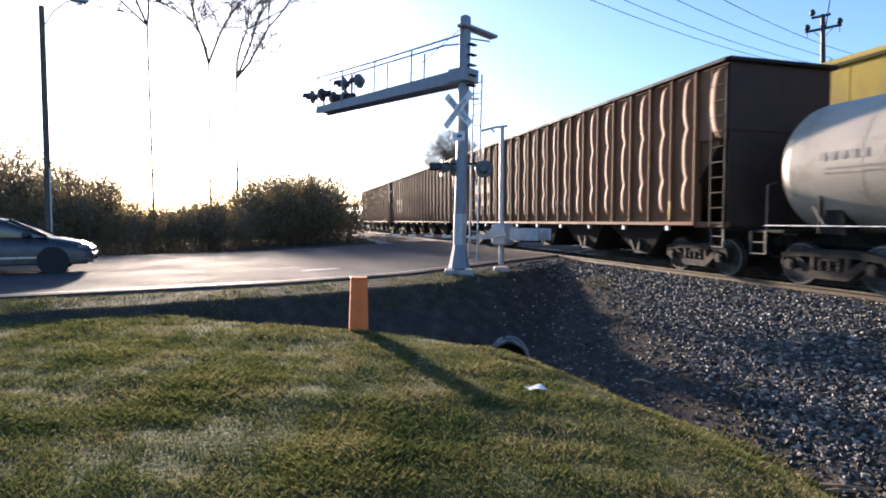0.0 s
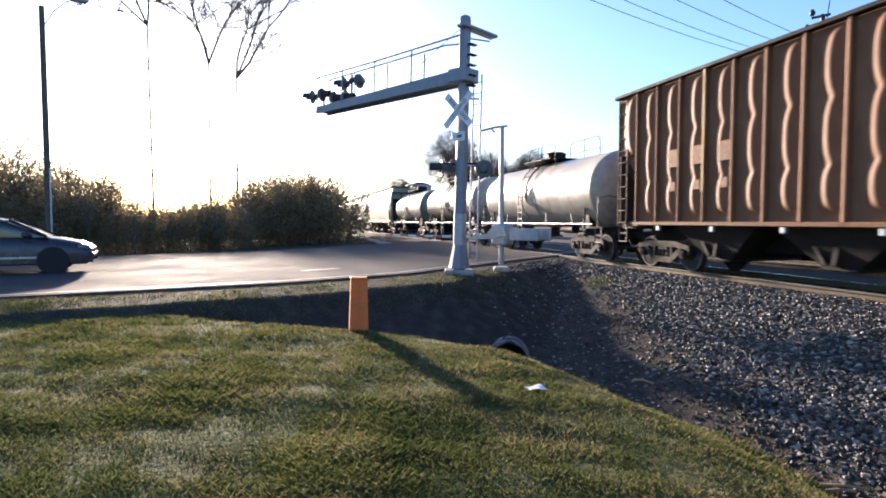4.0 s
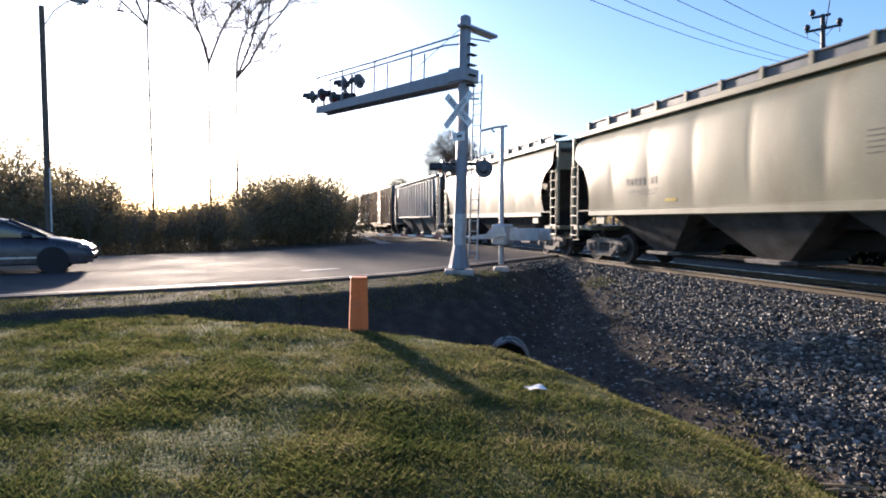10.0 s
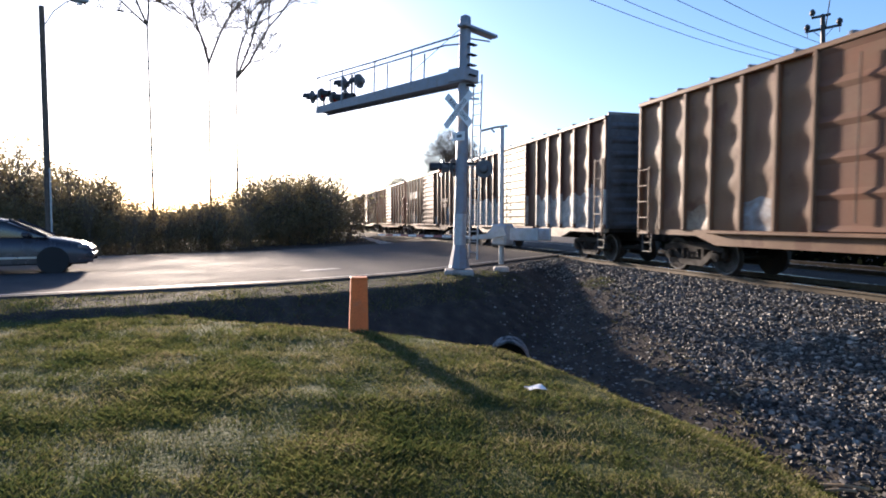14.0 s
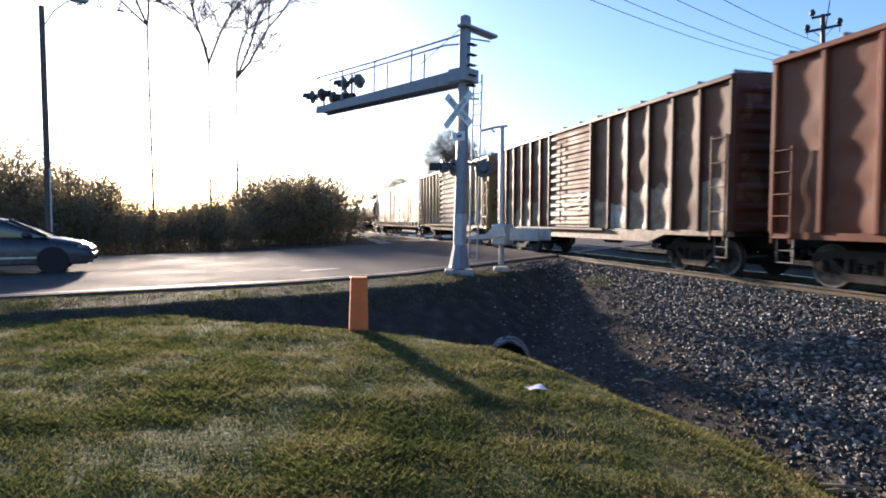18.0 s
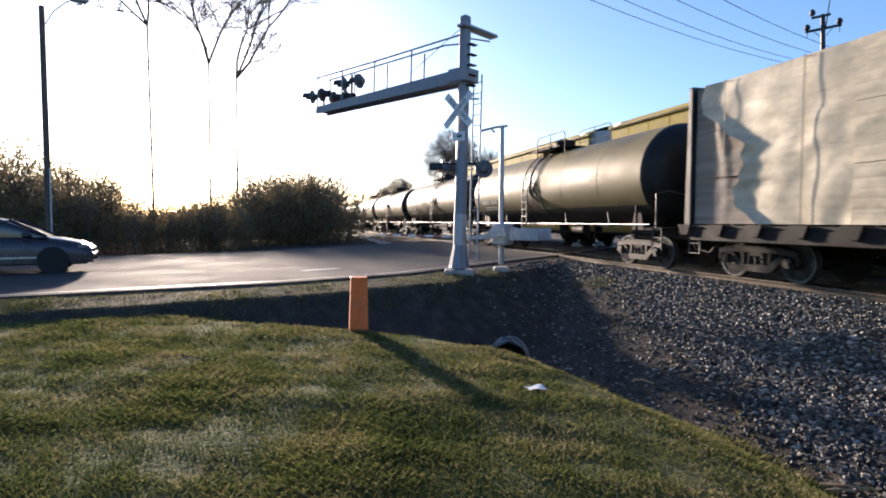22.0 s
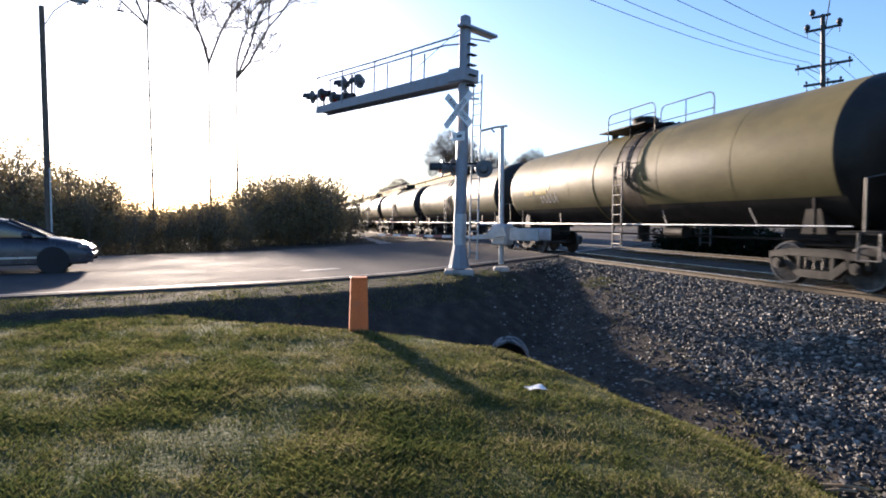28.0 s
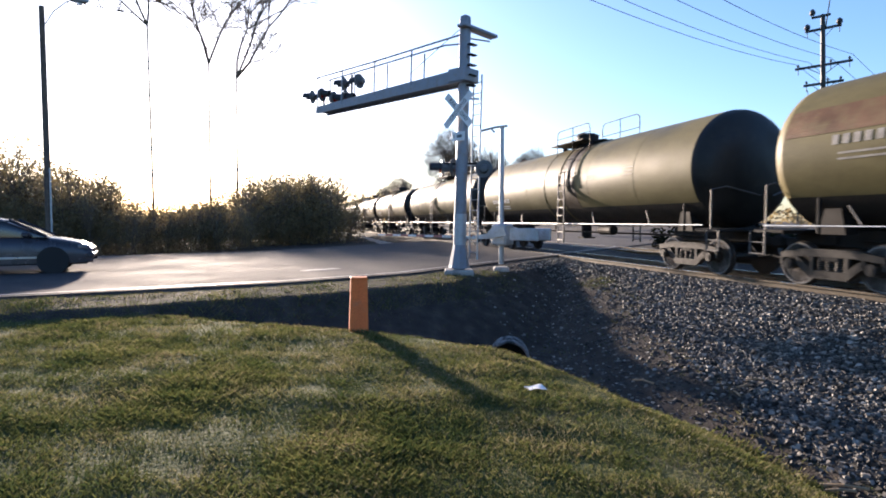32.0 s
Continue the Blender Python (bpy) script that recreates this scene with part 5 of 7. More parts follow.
def build_near_train():
    """The cars from front to rear: (thing, distance of its middle ahead of the camera at the start)."""
    out = []

    def place(car, uf, ur):
        out.append((car, (uf + ur) / 2))

    def again(car, uf, ur):
        out.append((copy_thing(car, pose(0, 0, 0)), (uf + ur) / 2))

    t0, h = tank_car("tank_car", "plain cream tank car with faded stencilling", M_TANKW, 5.75, 1.38, low=0.32)
    place(t0, 10.15 - 11.5, 10.15)
    oh, h = open_hopper()
    place(oh, 11.05, 31.55)
    again(oh, 32.9, 53.5)
    again(oh, 55.0, 75.5)
    again(t0, 88.3 - 11.5, 88.3)
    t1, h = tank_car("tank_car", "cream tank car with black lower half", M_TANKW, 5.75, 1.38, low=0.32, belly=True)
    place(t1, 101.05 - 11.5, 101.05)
    t2, h = tank_car("tank_car", "plain grey tank car", M_TANKG, 5.42, 1.38, white_bars=False, low=0.32)
    place(t2, 102.3, 113.15)
    c, h = covered_hopper(M_COV, "cream round-sided covered hopper car with roof walkway", 2, cut="straight", H=8.05, z0=1.36, z1=4.55, grime="dusty", plank=True)
    place(c, 114.2, 130.3)
    c, h = covered_hopper(M_COV2, "pale grey covered hopper car with faded emblem", 7, True, cut="straight", H=7.45)
    place(c, 131.5, 146.4)
    c3, h = covered_hopper(M_COV, "cream covered hopper car with panelled sides", 9, False, H=8.22)
    place(c3, 147.55, 164.0)
    c4, h = covered_hopper(M_COV, "cream covered hopper car with faded emblem", 8, True, H=7.85)
    place(c4, 165.1, 180.8)
    g, h = ribbed_hopper()
    place(g, 182.1, 197.8)
    b, h = boxcar("worn", "tandoor", "rust-brown boxcar with worn tan panels and faint spray paint", 6, (-1.3, 1.7), corr=5, marks=False, ends="grey", graffiti=1, gh=(0.4, 1.2), cover=0.4, wavy=0.05)
    place(b, 199.7, 214.5)
    b, h = boxcar("dark", "cream", "dark brown boxcar with cream door and white spray paint", 6, (-1.2, 1.9), graffiti=0, gh=(1.2, 1.5), cover=0.9, marks=False, ribs_painted=1.4, ends="grey")
    place(b, 216.3, 231.1)
    b, h = boxcar("brown", "rustdoor", "brown boxcar with white emblem and spray paint", 6, (-1.6, 1.6), graffiti=1, emblem=True, gh=(0.6, 1.5), cover=0.55)
    place(b, 232.2, 247.0)
    b, h = boxcar("red", "reddoor", "red-oxide boxcar with louvred door and pale spray paint", 5, (-1.4, 1.8), marks=False, graffiti=2, gh=(0.4, 0.9), cover=0.3)
    place(b, 248.2, 262.9)
    b, h = boxcar("dark", "rustdoor", "dark brown boxcar with tan spray paint along the bottom", 6, (-1.2, 1.9), graffiti=2, gh=(0.6, 1.6), cover=0.75, marks=False, door_paint=0.36)
    place(b, 264.1, 278.9)
    b, h = boxcar("tan", "bare", "faded yellow boxcar with weathered louvred door", 6, (-1.6, 1.9), graffiti=1, gh=(0.4, 0.9), cover=0.6, marks=False, z1=4.6)
    place(b, 280.4, 295.0)
    f, h = lumber_flatcar()
    place(f, 295.9, 317.8)
    k1, h = tank_car("tank_car", "grimy black tank car with a panel of stencilled marks", M_TANKK, 8.05, 1.53, low=0.06)
    place(k1, 318.95, 335.05)
    ka, h = tank_car("tank_car", "grimy black tank car with stencilled numbers", M_TANKK, 8.33, 1.53, low=0.06, lad=-0.85)
    place(ka, 336.15, 352.8)
    kb, h = tank_car("tank_car", "grimy black tank car with a rusty repaint patch", M_TANKK, 8.5, 1.53, patch=True, low=0.06)
    u = [370.6, 388.4, 406.6, 424.6, 442.75, 460.9, 478.9, 497.0, 515.1, 533.2, 551.3]
    for i, ur in enumerate(u):
        if i == 2:
            place(tank_car("tank_car", "grimy black tank car with yellow stencilled numbers and white scribble", M_TANKK, 8.5, 1.53, low=0.06, lad=-0.85, yellow=True)[0], ur - 17.0, ur)
        elif i == 3:
            place(kb, ur - 17.0, ur)
        elif i in (4, 6, 9):
            again(kb, ur - 17.0, ur)
        else:
            again(ka, ur - 16.7, ur)
    return out


def travelled(t):
    return 15.30464 * t - 0.0857029 * t * t + 0.000933446 * t ** 3


HEAD = 90 + 15.6


def motions():
    for car, u in NEAR_TRAIN:
        walk(car, [(t, pose(*on_track(R1, u - travelled(t)), 0, 0, HEAD)) for t in range(0, 33, 2)])
        roll(car, u, travelled)
    for car, u in FAR_TRAIN:
        walk(car, [(t, pose(*on_track(R2, u + FAR_V * t), 0, 0, HEAD)) for t in range(0, 33, 4)])
        roll(car, u, lambda t: -FAR_V * t)


def roll(car, u, dist):
    """Turns the wheelsets while they are within sight and near."""
    near = [k / FPS for k in range(0, 32 * FPS + 1) if -16 < u - dist(k / FPS) < 42]
    if len(near) < 3:
        return
    for ws in car.children:
        if not ws.name.startswith("wheelset"):
            continue
        x, y, z = ws.matrix_basis.translation

        def turned(t):
            return Matrix.Translation((x, y, z)) @ Matrix.Rotation(-dist(t) / WR, 4, "Y")

        rows = [(t, turned(t)) for t in near]
        if near[0] > 0:
            rows.insert(0, (0, turned(near[0])))
        if near[-1] < 32:
            rows.append((32.0, turned(near[-1])))
        walk(ws, rows)


NEAR_TRAIN = build_near_train()
FAR_V = 17.2
rack, _h = autorack()
FAR_TRAIN = [(rack, 13.5)]
for k in range(4):
    FAR_TRAIN.append((copy_thing(rack, pose(0, 0, 0)), 24.8 + 13.8 - FAR_V * (22.0 + 1.595 * k)))


# ---- track ----
def build_track(R, name, near):
    tr = empty(name, "railway track of worn steel rails on wooden ties", "railway track", kind="structure", at=pose(*on_track(R, 0), 0, 0, HEAD))
    prof = [(-0.075, -0.172), (0.075, -0.172), (0.075, -0.155), (0.012, -0.13), (0.012, -0.045), (0.036, -0.035), (0.036, -0.006), (0.03, 0.0), (-0.03, 0.0), (-0.036, -0.006), (-0.036, -0.035), (-0.012, -0.045), (-0.012, -0.13), (-0.075, -0.155)]
    for s in (1, -1):
        v, f, n = [], [], len(prof)
        for x in (-460, 620):
            v += [(x, s * 0.755 + a, z) for a, z in prof]
        f = [(i, (i + 1) % n, n + (i + 1) % n, n + i) for i in range(n)]
        part("rail", MB().add(v, f), M_RAIL, tr)
        part("rail_head", MB().box(80, s * 0.755, 0.0005, 1080, 0.056, 0.003), M_RAILTOP, tr)
    tie = mesh_of("tie", MB().box(0, 0, -0.21, 0.23, 2.5, 0.15, 0.015), M_TIE)
    rng = random.Random(3)
    for i in range(110 if near else 20):
        x = -4 + 0.52 * i
        if 19.5 < x < 36.5:
            continue
        t = new("tie", tie)
        t.parent = tr
        t.matrix_basis = pose(x, rng.uniform(-0.05, 0.05), rng.uniform(-0.01, 0.01), 0, 0, rng.uniform(-1, 1))
    rest = MB()
    for i in range(420):
        for x in (-4 - 0.52 * (i + 1), (53 if near else 36.5) + 0.52 * i):
            if not 19.5 < x < 36.5:
                rest.box(x, 0, -0.21, 0.23, 2.5, 0.15)
    ob = part("tie", rest, M_TIE, tr)
    ob["kind"] = "stuff"


build_track(R1, "track_near", True)
build_track(R2, "track_far", False)


# ---- road markings ----
def offset_line(poly, off, a, b, width, name, label):
    """A painted line beside a road edge, between two ways along it."""
    pts, run = [], 0.0
    for (ax, ay), (bx, by) in zip(poly[:-1], poly[1:]):
        ln = math.hypot(bx - ax, by - ay)
        n = max(1, int(ln / 1.0))
        for k in range(n):
            t = k / n
            if a <= run + t * ln <= b:
                nx, ny = -(by - ay) / ln, (bx - ax) / ln
                pts.append((ax + (bx - ax) * t + nx * off, ay + (by - ay) * t + ny * off, nx, ny))
        run += ln
    mb = MB()
    for (x, y, nx, ny), (u, w, mx, my) in zip(pts[:-1], pts[1:]):
        h = width / 2
        mb.add([(x - nx * h, y - ny * h, -0.008), (u - mx * h, w - my * h, -0.008), (u + mx * h, w + my * h, -0.008), (x + nx * h, y + ny * h, -0.008)], [(0, 1, 2, 3)])
    thing(name, mb, M_PAINT_W, label, "road marking", kind="structure")


offset_line(NEAR, 0.35, 60, 118, 0.12, "edge_line", "thin worn white edge line on the asphalt")
strip("stop_line", [(-4.0, 15.75), (-3.8, 15.55), (-2.95, 16.4), (-3.15, 16.6)], -0.007, 0.003, M_PAINT_W, "short worn white stop line", "road marking")


def gravel_berm():
    """A low ridge along the ballast beyond the road, pale for sunlight on its edge."""
    mb = MB()

    def fn(u, v):
        d = 41 + 75 * u
        k = (v - 0.5) * 2
        x, y, z = on_track(8.0 + 0.3 * math.sin(d * 0.11) + 0.22 * k, d, -0.5 + 0.24 * (1 - k * k) + 0.02 * math.sin(d * 1.7))
        return (x, y, z)

    mb.grid(fn, 60, 6, flip=True)
    thing("gravel_berm", mb, M_SUNEDGE, "low ridge, pale for the sunlight on the ballast edge", "gravel", kind="structure", smooth=True)


# pale colour stands for sun catching the ballast shoulder
M_SUNEDGE = material("sunlit_edge", (0.42, 0.37, 0.31), 0.95, var=0.3, scale=1.5, fscale=30, bump=0.6)
gravel_berm()


# ---- signals at the crossing ----
def flasher(parent, at, yaw):
    """Round signal lamp with black backing disc and hood."""
    m = pose(*at, 0, 0, yaw)
    ob = part("flasher", MB().lathe([(-0.03, 0.02), (-0.03, 0.235), (0.0, 0.245), (0.02, 0.23), (0.02, 0.1)], 24, axis="y"), M_DISC, parent)
    ob.matrix_basis = m
    part("lens", MB().lathe([(0.02, 0.145), (0.05, 0.14), (0.065, 0.08), (0.07, 0.01)], 20, axis="y"), M_LENS, ob, "dark red unlit lens")
    hd = MB()
    hd.grid(lambda u, v: (0.16 * math.cos(math.pi * (u * 1.2 - 0.1)), 0.02 + 0.3 * v, 0.16 * math.sin(math.pi * (u * 1.2 - 0.1)) - 0.02 * v), 12, 2)
    hd.grid(lambda u, v: (0.15 * math.cos(math.pi * (u * 1.2 - 0.1)), 0.02 + 0.3 * v, 0.15 * math.sin(math.pi * (u * 1.2 - 0.1)) - 0.02 * v), 12, 2, flip=True)
    part("hood", hd, M_BLACK, ob)
    part("lamp_case", MB().lathe([(-0.2, 0.02), (-0.18, 0.10), (-0.03, 0.13)], 16, axis="y"), M_DISC, ob)
    return ob


M_LENS = material("red_lens", (0.25, 0.015, 0.012), 0.15, var=0.1, bump=0.0)


def words(text, size, parent, m, mat, name="lettering"):
    cu = bpy.data.curves.new(name, "FONT")
    cu.body, cu.size, cu.align_x, cu.align_y, cu.extrude = text, size, "CENTER", "CENTER", 0.002
    cu.materials.append(mat)
    ob = new(name, cu)
    ob.parent = parent
    ob.matrix_basis = m
    return ob


def cantilever():
    gz = ground_z(0.44, 15.7)
    # local x runs out over the road along the arm
    base = empty("cantilever_signal", "grey steel cantilever crossing signal with ladder, crossbuck and flashers", "railway signal", at=pose(0.44, 15.7, gz, 0, 1.4, 0))
    A = math.degrees(math.atan2(0.70, -0.71))
    arm_at = pose(0, 0, 0, 0, -0.8, A)
    H = 5.36 - gz

    def p(name, mb, mat, label="", smooth=False):
        ob = part(name, mb, mat, base, label, smooth)
        ob.matrix_basis = arm_at
        return ob

    part("foundation", MB().box(0, 0, 0.0, 0.8, 0.8, 0.24, 0.04), M_CONC, base)
    part("mast", MB().lathe([(0.1, 0.17), (6.82 - gz, 0.155), (6.85 - gz, 0.12)], 24, axis="z"), M_MAST, base, smooth=True)
    part("mast_cap", MB().lathe([(6.83 - gz, 0.15), (6.90 - gz, 0.14), (6.95 - gz, 0.06)], 20, axis="z"), M_MAST, base)
    part("skirt", MB().lathe([(0.16, 0.31), (0.22, 0.29), (0.75, 0.19), (0.8, 0.175)], 8, axis="z"), M_MAST, base)
    part("base_wrap", MB().lathe([(0.8, 0.18), (1.65, 0.18)], 24, axis="z"), M_GALV, base, "pale lower sleeve", True)
    # arm: two channels with cross ties, walkway and rail
    for o in (-0.22, 0.22):
        p("arm_beam", MB().prism([(-0.1, H - 0.25), (-0.1, H + 0.10), (6.95, H - 0.17), (6.95, H - 0.41)], o - 0.04, o + 0.04), M_MAST)
    p("walkway", MB().prism([(0.3, H - 0.2), (0.3, H - 0.16), (6.8, H - 0.34), (6.8, H - 0.38)], -0.2, 0.2), M_MAST)
    p("arm_collar", MB().box(0.1, 0, H - 0.05, 0.62, 0.6, 0.36, 0.02), M_MAST)
    p("top_bracket", MB().box(0, -0.42, H + 1.25, 0.3, 1.4, 0.09, 0.02), M_MAST)
    p("bracket_rod", MB().tube([(0.1, -0.2, H + 1.02), (0.1, -1.05, H + 1.14)], 0.022), M_MAST)
    p("top_rail", MB().tube([(0.0, 0.26, H + 0.99), (3.67, 0.26, H + 0.88), (6.95, 0.26, H + 0.83)], 0.027), M_MAST)
    p("top_rail", MB().tube([(0.3, -0.26, H + 0.93), (1.1, -0.26, H + 1.03), (6.95, -0.26, H + 0.86)], 0.027), M_MAST)
    for x in (1.95, 3.67, 5.4, 6.85):
        for o in (-0.26, 0.26):
            p("rail_post", MB().cyl((x, o, H - 0.3 * x / 6.9), (x, o, H + 0.98 - 0.02 * x), 0.024), M_MAST)
    p("guy_cable", MB().tube([(0.0, 0.1, H + 1.3), (2.2, 0.1, H + 0.3)], 0.008), M_STEEL)
    for k in range(5):
        p("bolt_ring", MB().box(-0.2, 0.0, H + 0.75 - 0.27 * k, 0.16, 0.26, 0.035, 0.01), M_STEEL)
    for x, dz, yw in ((5.65, 0.5, 75), (4.8, 0.48, 60), (7.6, 0.3, 80), (6.95, 0.3, 250), (6.2, 0.08, 250), (5.5, 0.02, 245)):
        q = arm_at @ Vector((x, 0.0, H + dz))
        flasher(base, q, yw)
    for x, za, zb in ((5.2, 0.5, 0.75), (7.2, 0.3, 0.35), (5.85, 0.05, 0.15)):
        p("lamp_crossarm", MB().cyl((x - 0.5, 0, H + za), (x + 0.5, 0, H + za), 0.035).cyl((min(x, 6.85), 0, H - 0.35), (min(x, 6.85), 0, H + zb), 0.04), M_BLACK)
    # ladder on the mast's far side from the arm
    for o in (-0.19, 0.19):
        part("ladder_rail", MB().cyl((0.38 + o * 0.55, o * -0.55, 0.4), (0.38 + o * 0.55, o * -0.55, 5.35 - gz), 0.025), M_GALV, base)
    for k in range(17):
        z = 0.6 + 0.29 * k
        part("rung", MB().cyl((0.38 - 0.105, 0.105, z), (0.38 + 0.105, -0.105, z), 0.012), M_GALV, base)
    for z in (1.0, 3.0, 4.8):
        part("ladder_bracket", MB().box(0.26, 0, z, 0.34, 0.05, 0.05), M_GALV, base)
    # crossbuck faces the road traffic
    face = pose(-0.14, -0.24, 4.36 - gz, 90, 0, -38)
    for a, txt in ((45, "CROSSING"), (-45, "RAIL   ROAD")):
        bl = part("crossbuck_blade", MB().box(0, 0, 0.0 if a > 0 else -0.014, 1.2, 0.2, 0.012, 0.002), M_WHITE, base, "white crossbuck blade with black lettering")
        bl.matrix_basis = face @ pose(0, 0, 0, 0, 0, a)
        words(txt, 0.15, bl, pose(0, 0, 0.007 if a > 0 else -0.007), M_BLACK)
    tp = part("track_count_plate", MB().box(0, 0, 0, 0.44, 0.24, 0.012, 0.003), M_WHITE, base)
    tp.matrix_basis = pose(-0.12, -0.22, 3.66 - gz, 90, 0, -38)
    for k, w in ((-0.14, 0.04), (0.04, 0.24)):
        part("stencil", MB().box(k, 0, 0.008, w * 0.7, 0.08, 0.004), M_DISC, tp)
    # flashers on the mast
    part("lamp_crossarm", MB().cyl((-0.62, 0.2, 2.95 - gz), (0.62, -0.15, 2.95 - gz), 0.03), M_BLACK, base)
    flasher(base, (-0.55, 0.12, 2.82 - gz), 100)
    flasher(base, (-0.22, 0.22, 2.86 - gz), 60)
    flasher(base, (0.60, -0.2, 2.80 - gz), -8)


cantilever()


def gate():
    gz = ground_z(1.73, 16.8)
    g = empty("crossing_gate", "lowered crossing gate with grey mechanism, counterweight and striped arm", "crossing gate", at=pose(1.73, 16.8, gz))
    A = math.degrees(math.atan2(0.70, -0.71))
    part("foundation", MB().box(0, 0, 0.0, 0.45, 0.45, 0.24, 0.04), M_CONC, g)
    part("post", MB().lathe([(0.2, 0.075), (4.15 - gz, 0.07)], 16, axis="z"), M_GALV, g, smooth=True)
    part("post_bracket", MB().tube([(0.15, -0.1, 4.14 - gz), (-0.2, 0.05, 4.12 - gz), (-0.62, 0.3, 4.05 - gz)], 0.035).cyl((-0.3, 0.1, 4.08 - gz), (-0.2, 0.1, 3.98 - gz), 0.03), M_GALV, g)
    box = part("mechanism_housing", MB().box(0, 0.0, 0, 0.55, 0.42, 0.62, 0.05), M_GALV, g)
    box.matrix_basis = pose(0.02, -0.12, 0.97 - gz, 0, 0, A)
    z = 0.97 - gz
    ar = pose(0.02, -0.12, z, 0, 0, A)
    for s in (-0.3, 0.3):
        ob = part("support_arm", MB().prism([(0.9, -0.16), (0.9, -0.04), (0.35, 0.02), (0.1, 0.24), (-0.3, 0.2), (-0.4, 0.0), (0.1, -0.1)], s - 0.03, s + 0.03), M_GALV, g)
        ob.matrix_basis = ar
        ob = part("counterweight", MB().box(-1.0, s, 0.02, 0.95, 0.09, 0.34, 0.02), M_GALV, g)
        ob.matrix_basis = ar
    for k in range(12):
        x = 0.85 + 0.41 * k
        ob = part("gate_arm_section", MB().box(x + 0.205, 0, -0.1, 0.41, 0.04, 0.08 - 0.002 * k, 0.008), M_WHITE if k % 2 else M_REDSTRIPE, g)
        ob.matrix_basis = ar


M_REDSTRIPE = material("red_sheeting", (0.34, 0.14, 0.12), 0.4, var=0.1)
gate()


def marker_post():
    x, y = -1.293, 8.6
    z = ground_z(x, y)
    m = empty("marker_post", "orange plastic cable marker pedestal standing in the grass", "marker post", at=pose(x, y, z - 0.03, 0, 0.8, 12))
    part("shell", MB().add([(-0.145, -0.118, 0), (0.145, -0.118, 0), (0.145, 0.118, 0), (-0.145, 0.118, 0), (-0.122, -0.1, 0.88), (0.122, -0.1, 0.88), (0.122, 0.1, 0.88), (-0.122, 0.1, 0.88)],
                           [(0, 1, 5, 4), (1, 2, 6, 5), (2, 3, 7, 6), (3, 0, 4, 7), (0, 3, 2, 1), (4, 5, 6, 7)]), M_ORANGE, m)
    part("cap", MB().box(0, 0, 0.895, 0.265, 0.22, 0.035, 0.012), M_ORANGE, m)
    part("seam", MB().box(0, -0.11, 0.44, 0.012, 0.02, 0.82), M_ORANGE, m)


marker_post()


def culvert():
    m = empty("culvert_pipe", "corrugated culvert pipe end with pale rim in the ditch bank", "drain pipe", at=pose(1.24, 10.5, -1.25, 0, -3, 84))
    r = 0.37
    g = MB()
    g.grid(lambda u, v: (0.42 * u, (r + 0.012 * math.sin(u * 26)) * math.cos(TAU * v), (r + 0.012 * math.sin(u * 26)) * math.sin(TAU * v)), 60, 28)
    g.grid(lambda u, v: (0.42 * u, (r - 0.03) * math.cos(TAU * v), (r - 0.03) * math.sin(TAU * v)), 6, 28, flip=True)
    part("barrel", g, M_PIPE, m, smooth=True)
    # black disc closes the short barrel in place of its inner shade
    part("end_wall", MB().lathe([(0.41, 0.0), (0.41, r - 0.02)], 24), M_BLACK, m, "black disc standing for the dark inside of the pipe")
    part("rim", MB().grid(lambda u, v: (-0.01 - 0.02 * math.sin(math.pi * u), (r - 0.035 + 0.06 * u) * math.cos(TAU * v), (r - 0.035 + 0.06 * u) * math.sin(TAU * v)), 4, 28), M_PIPE, m, "pale chipped rim")


culvert()


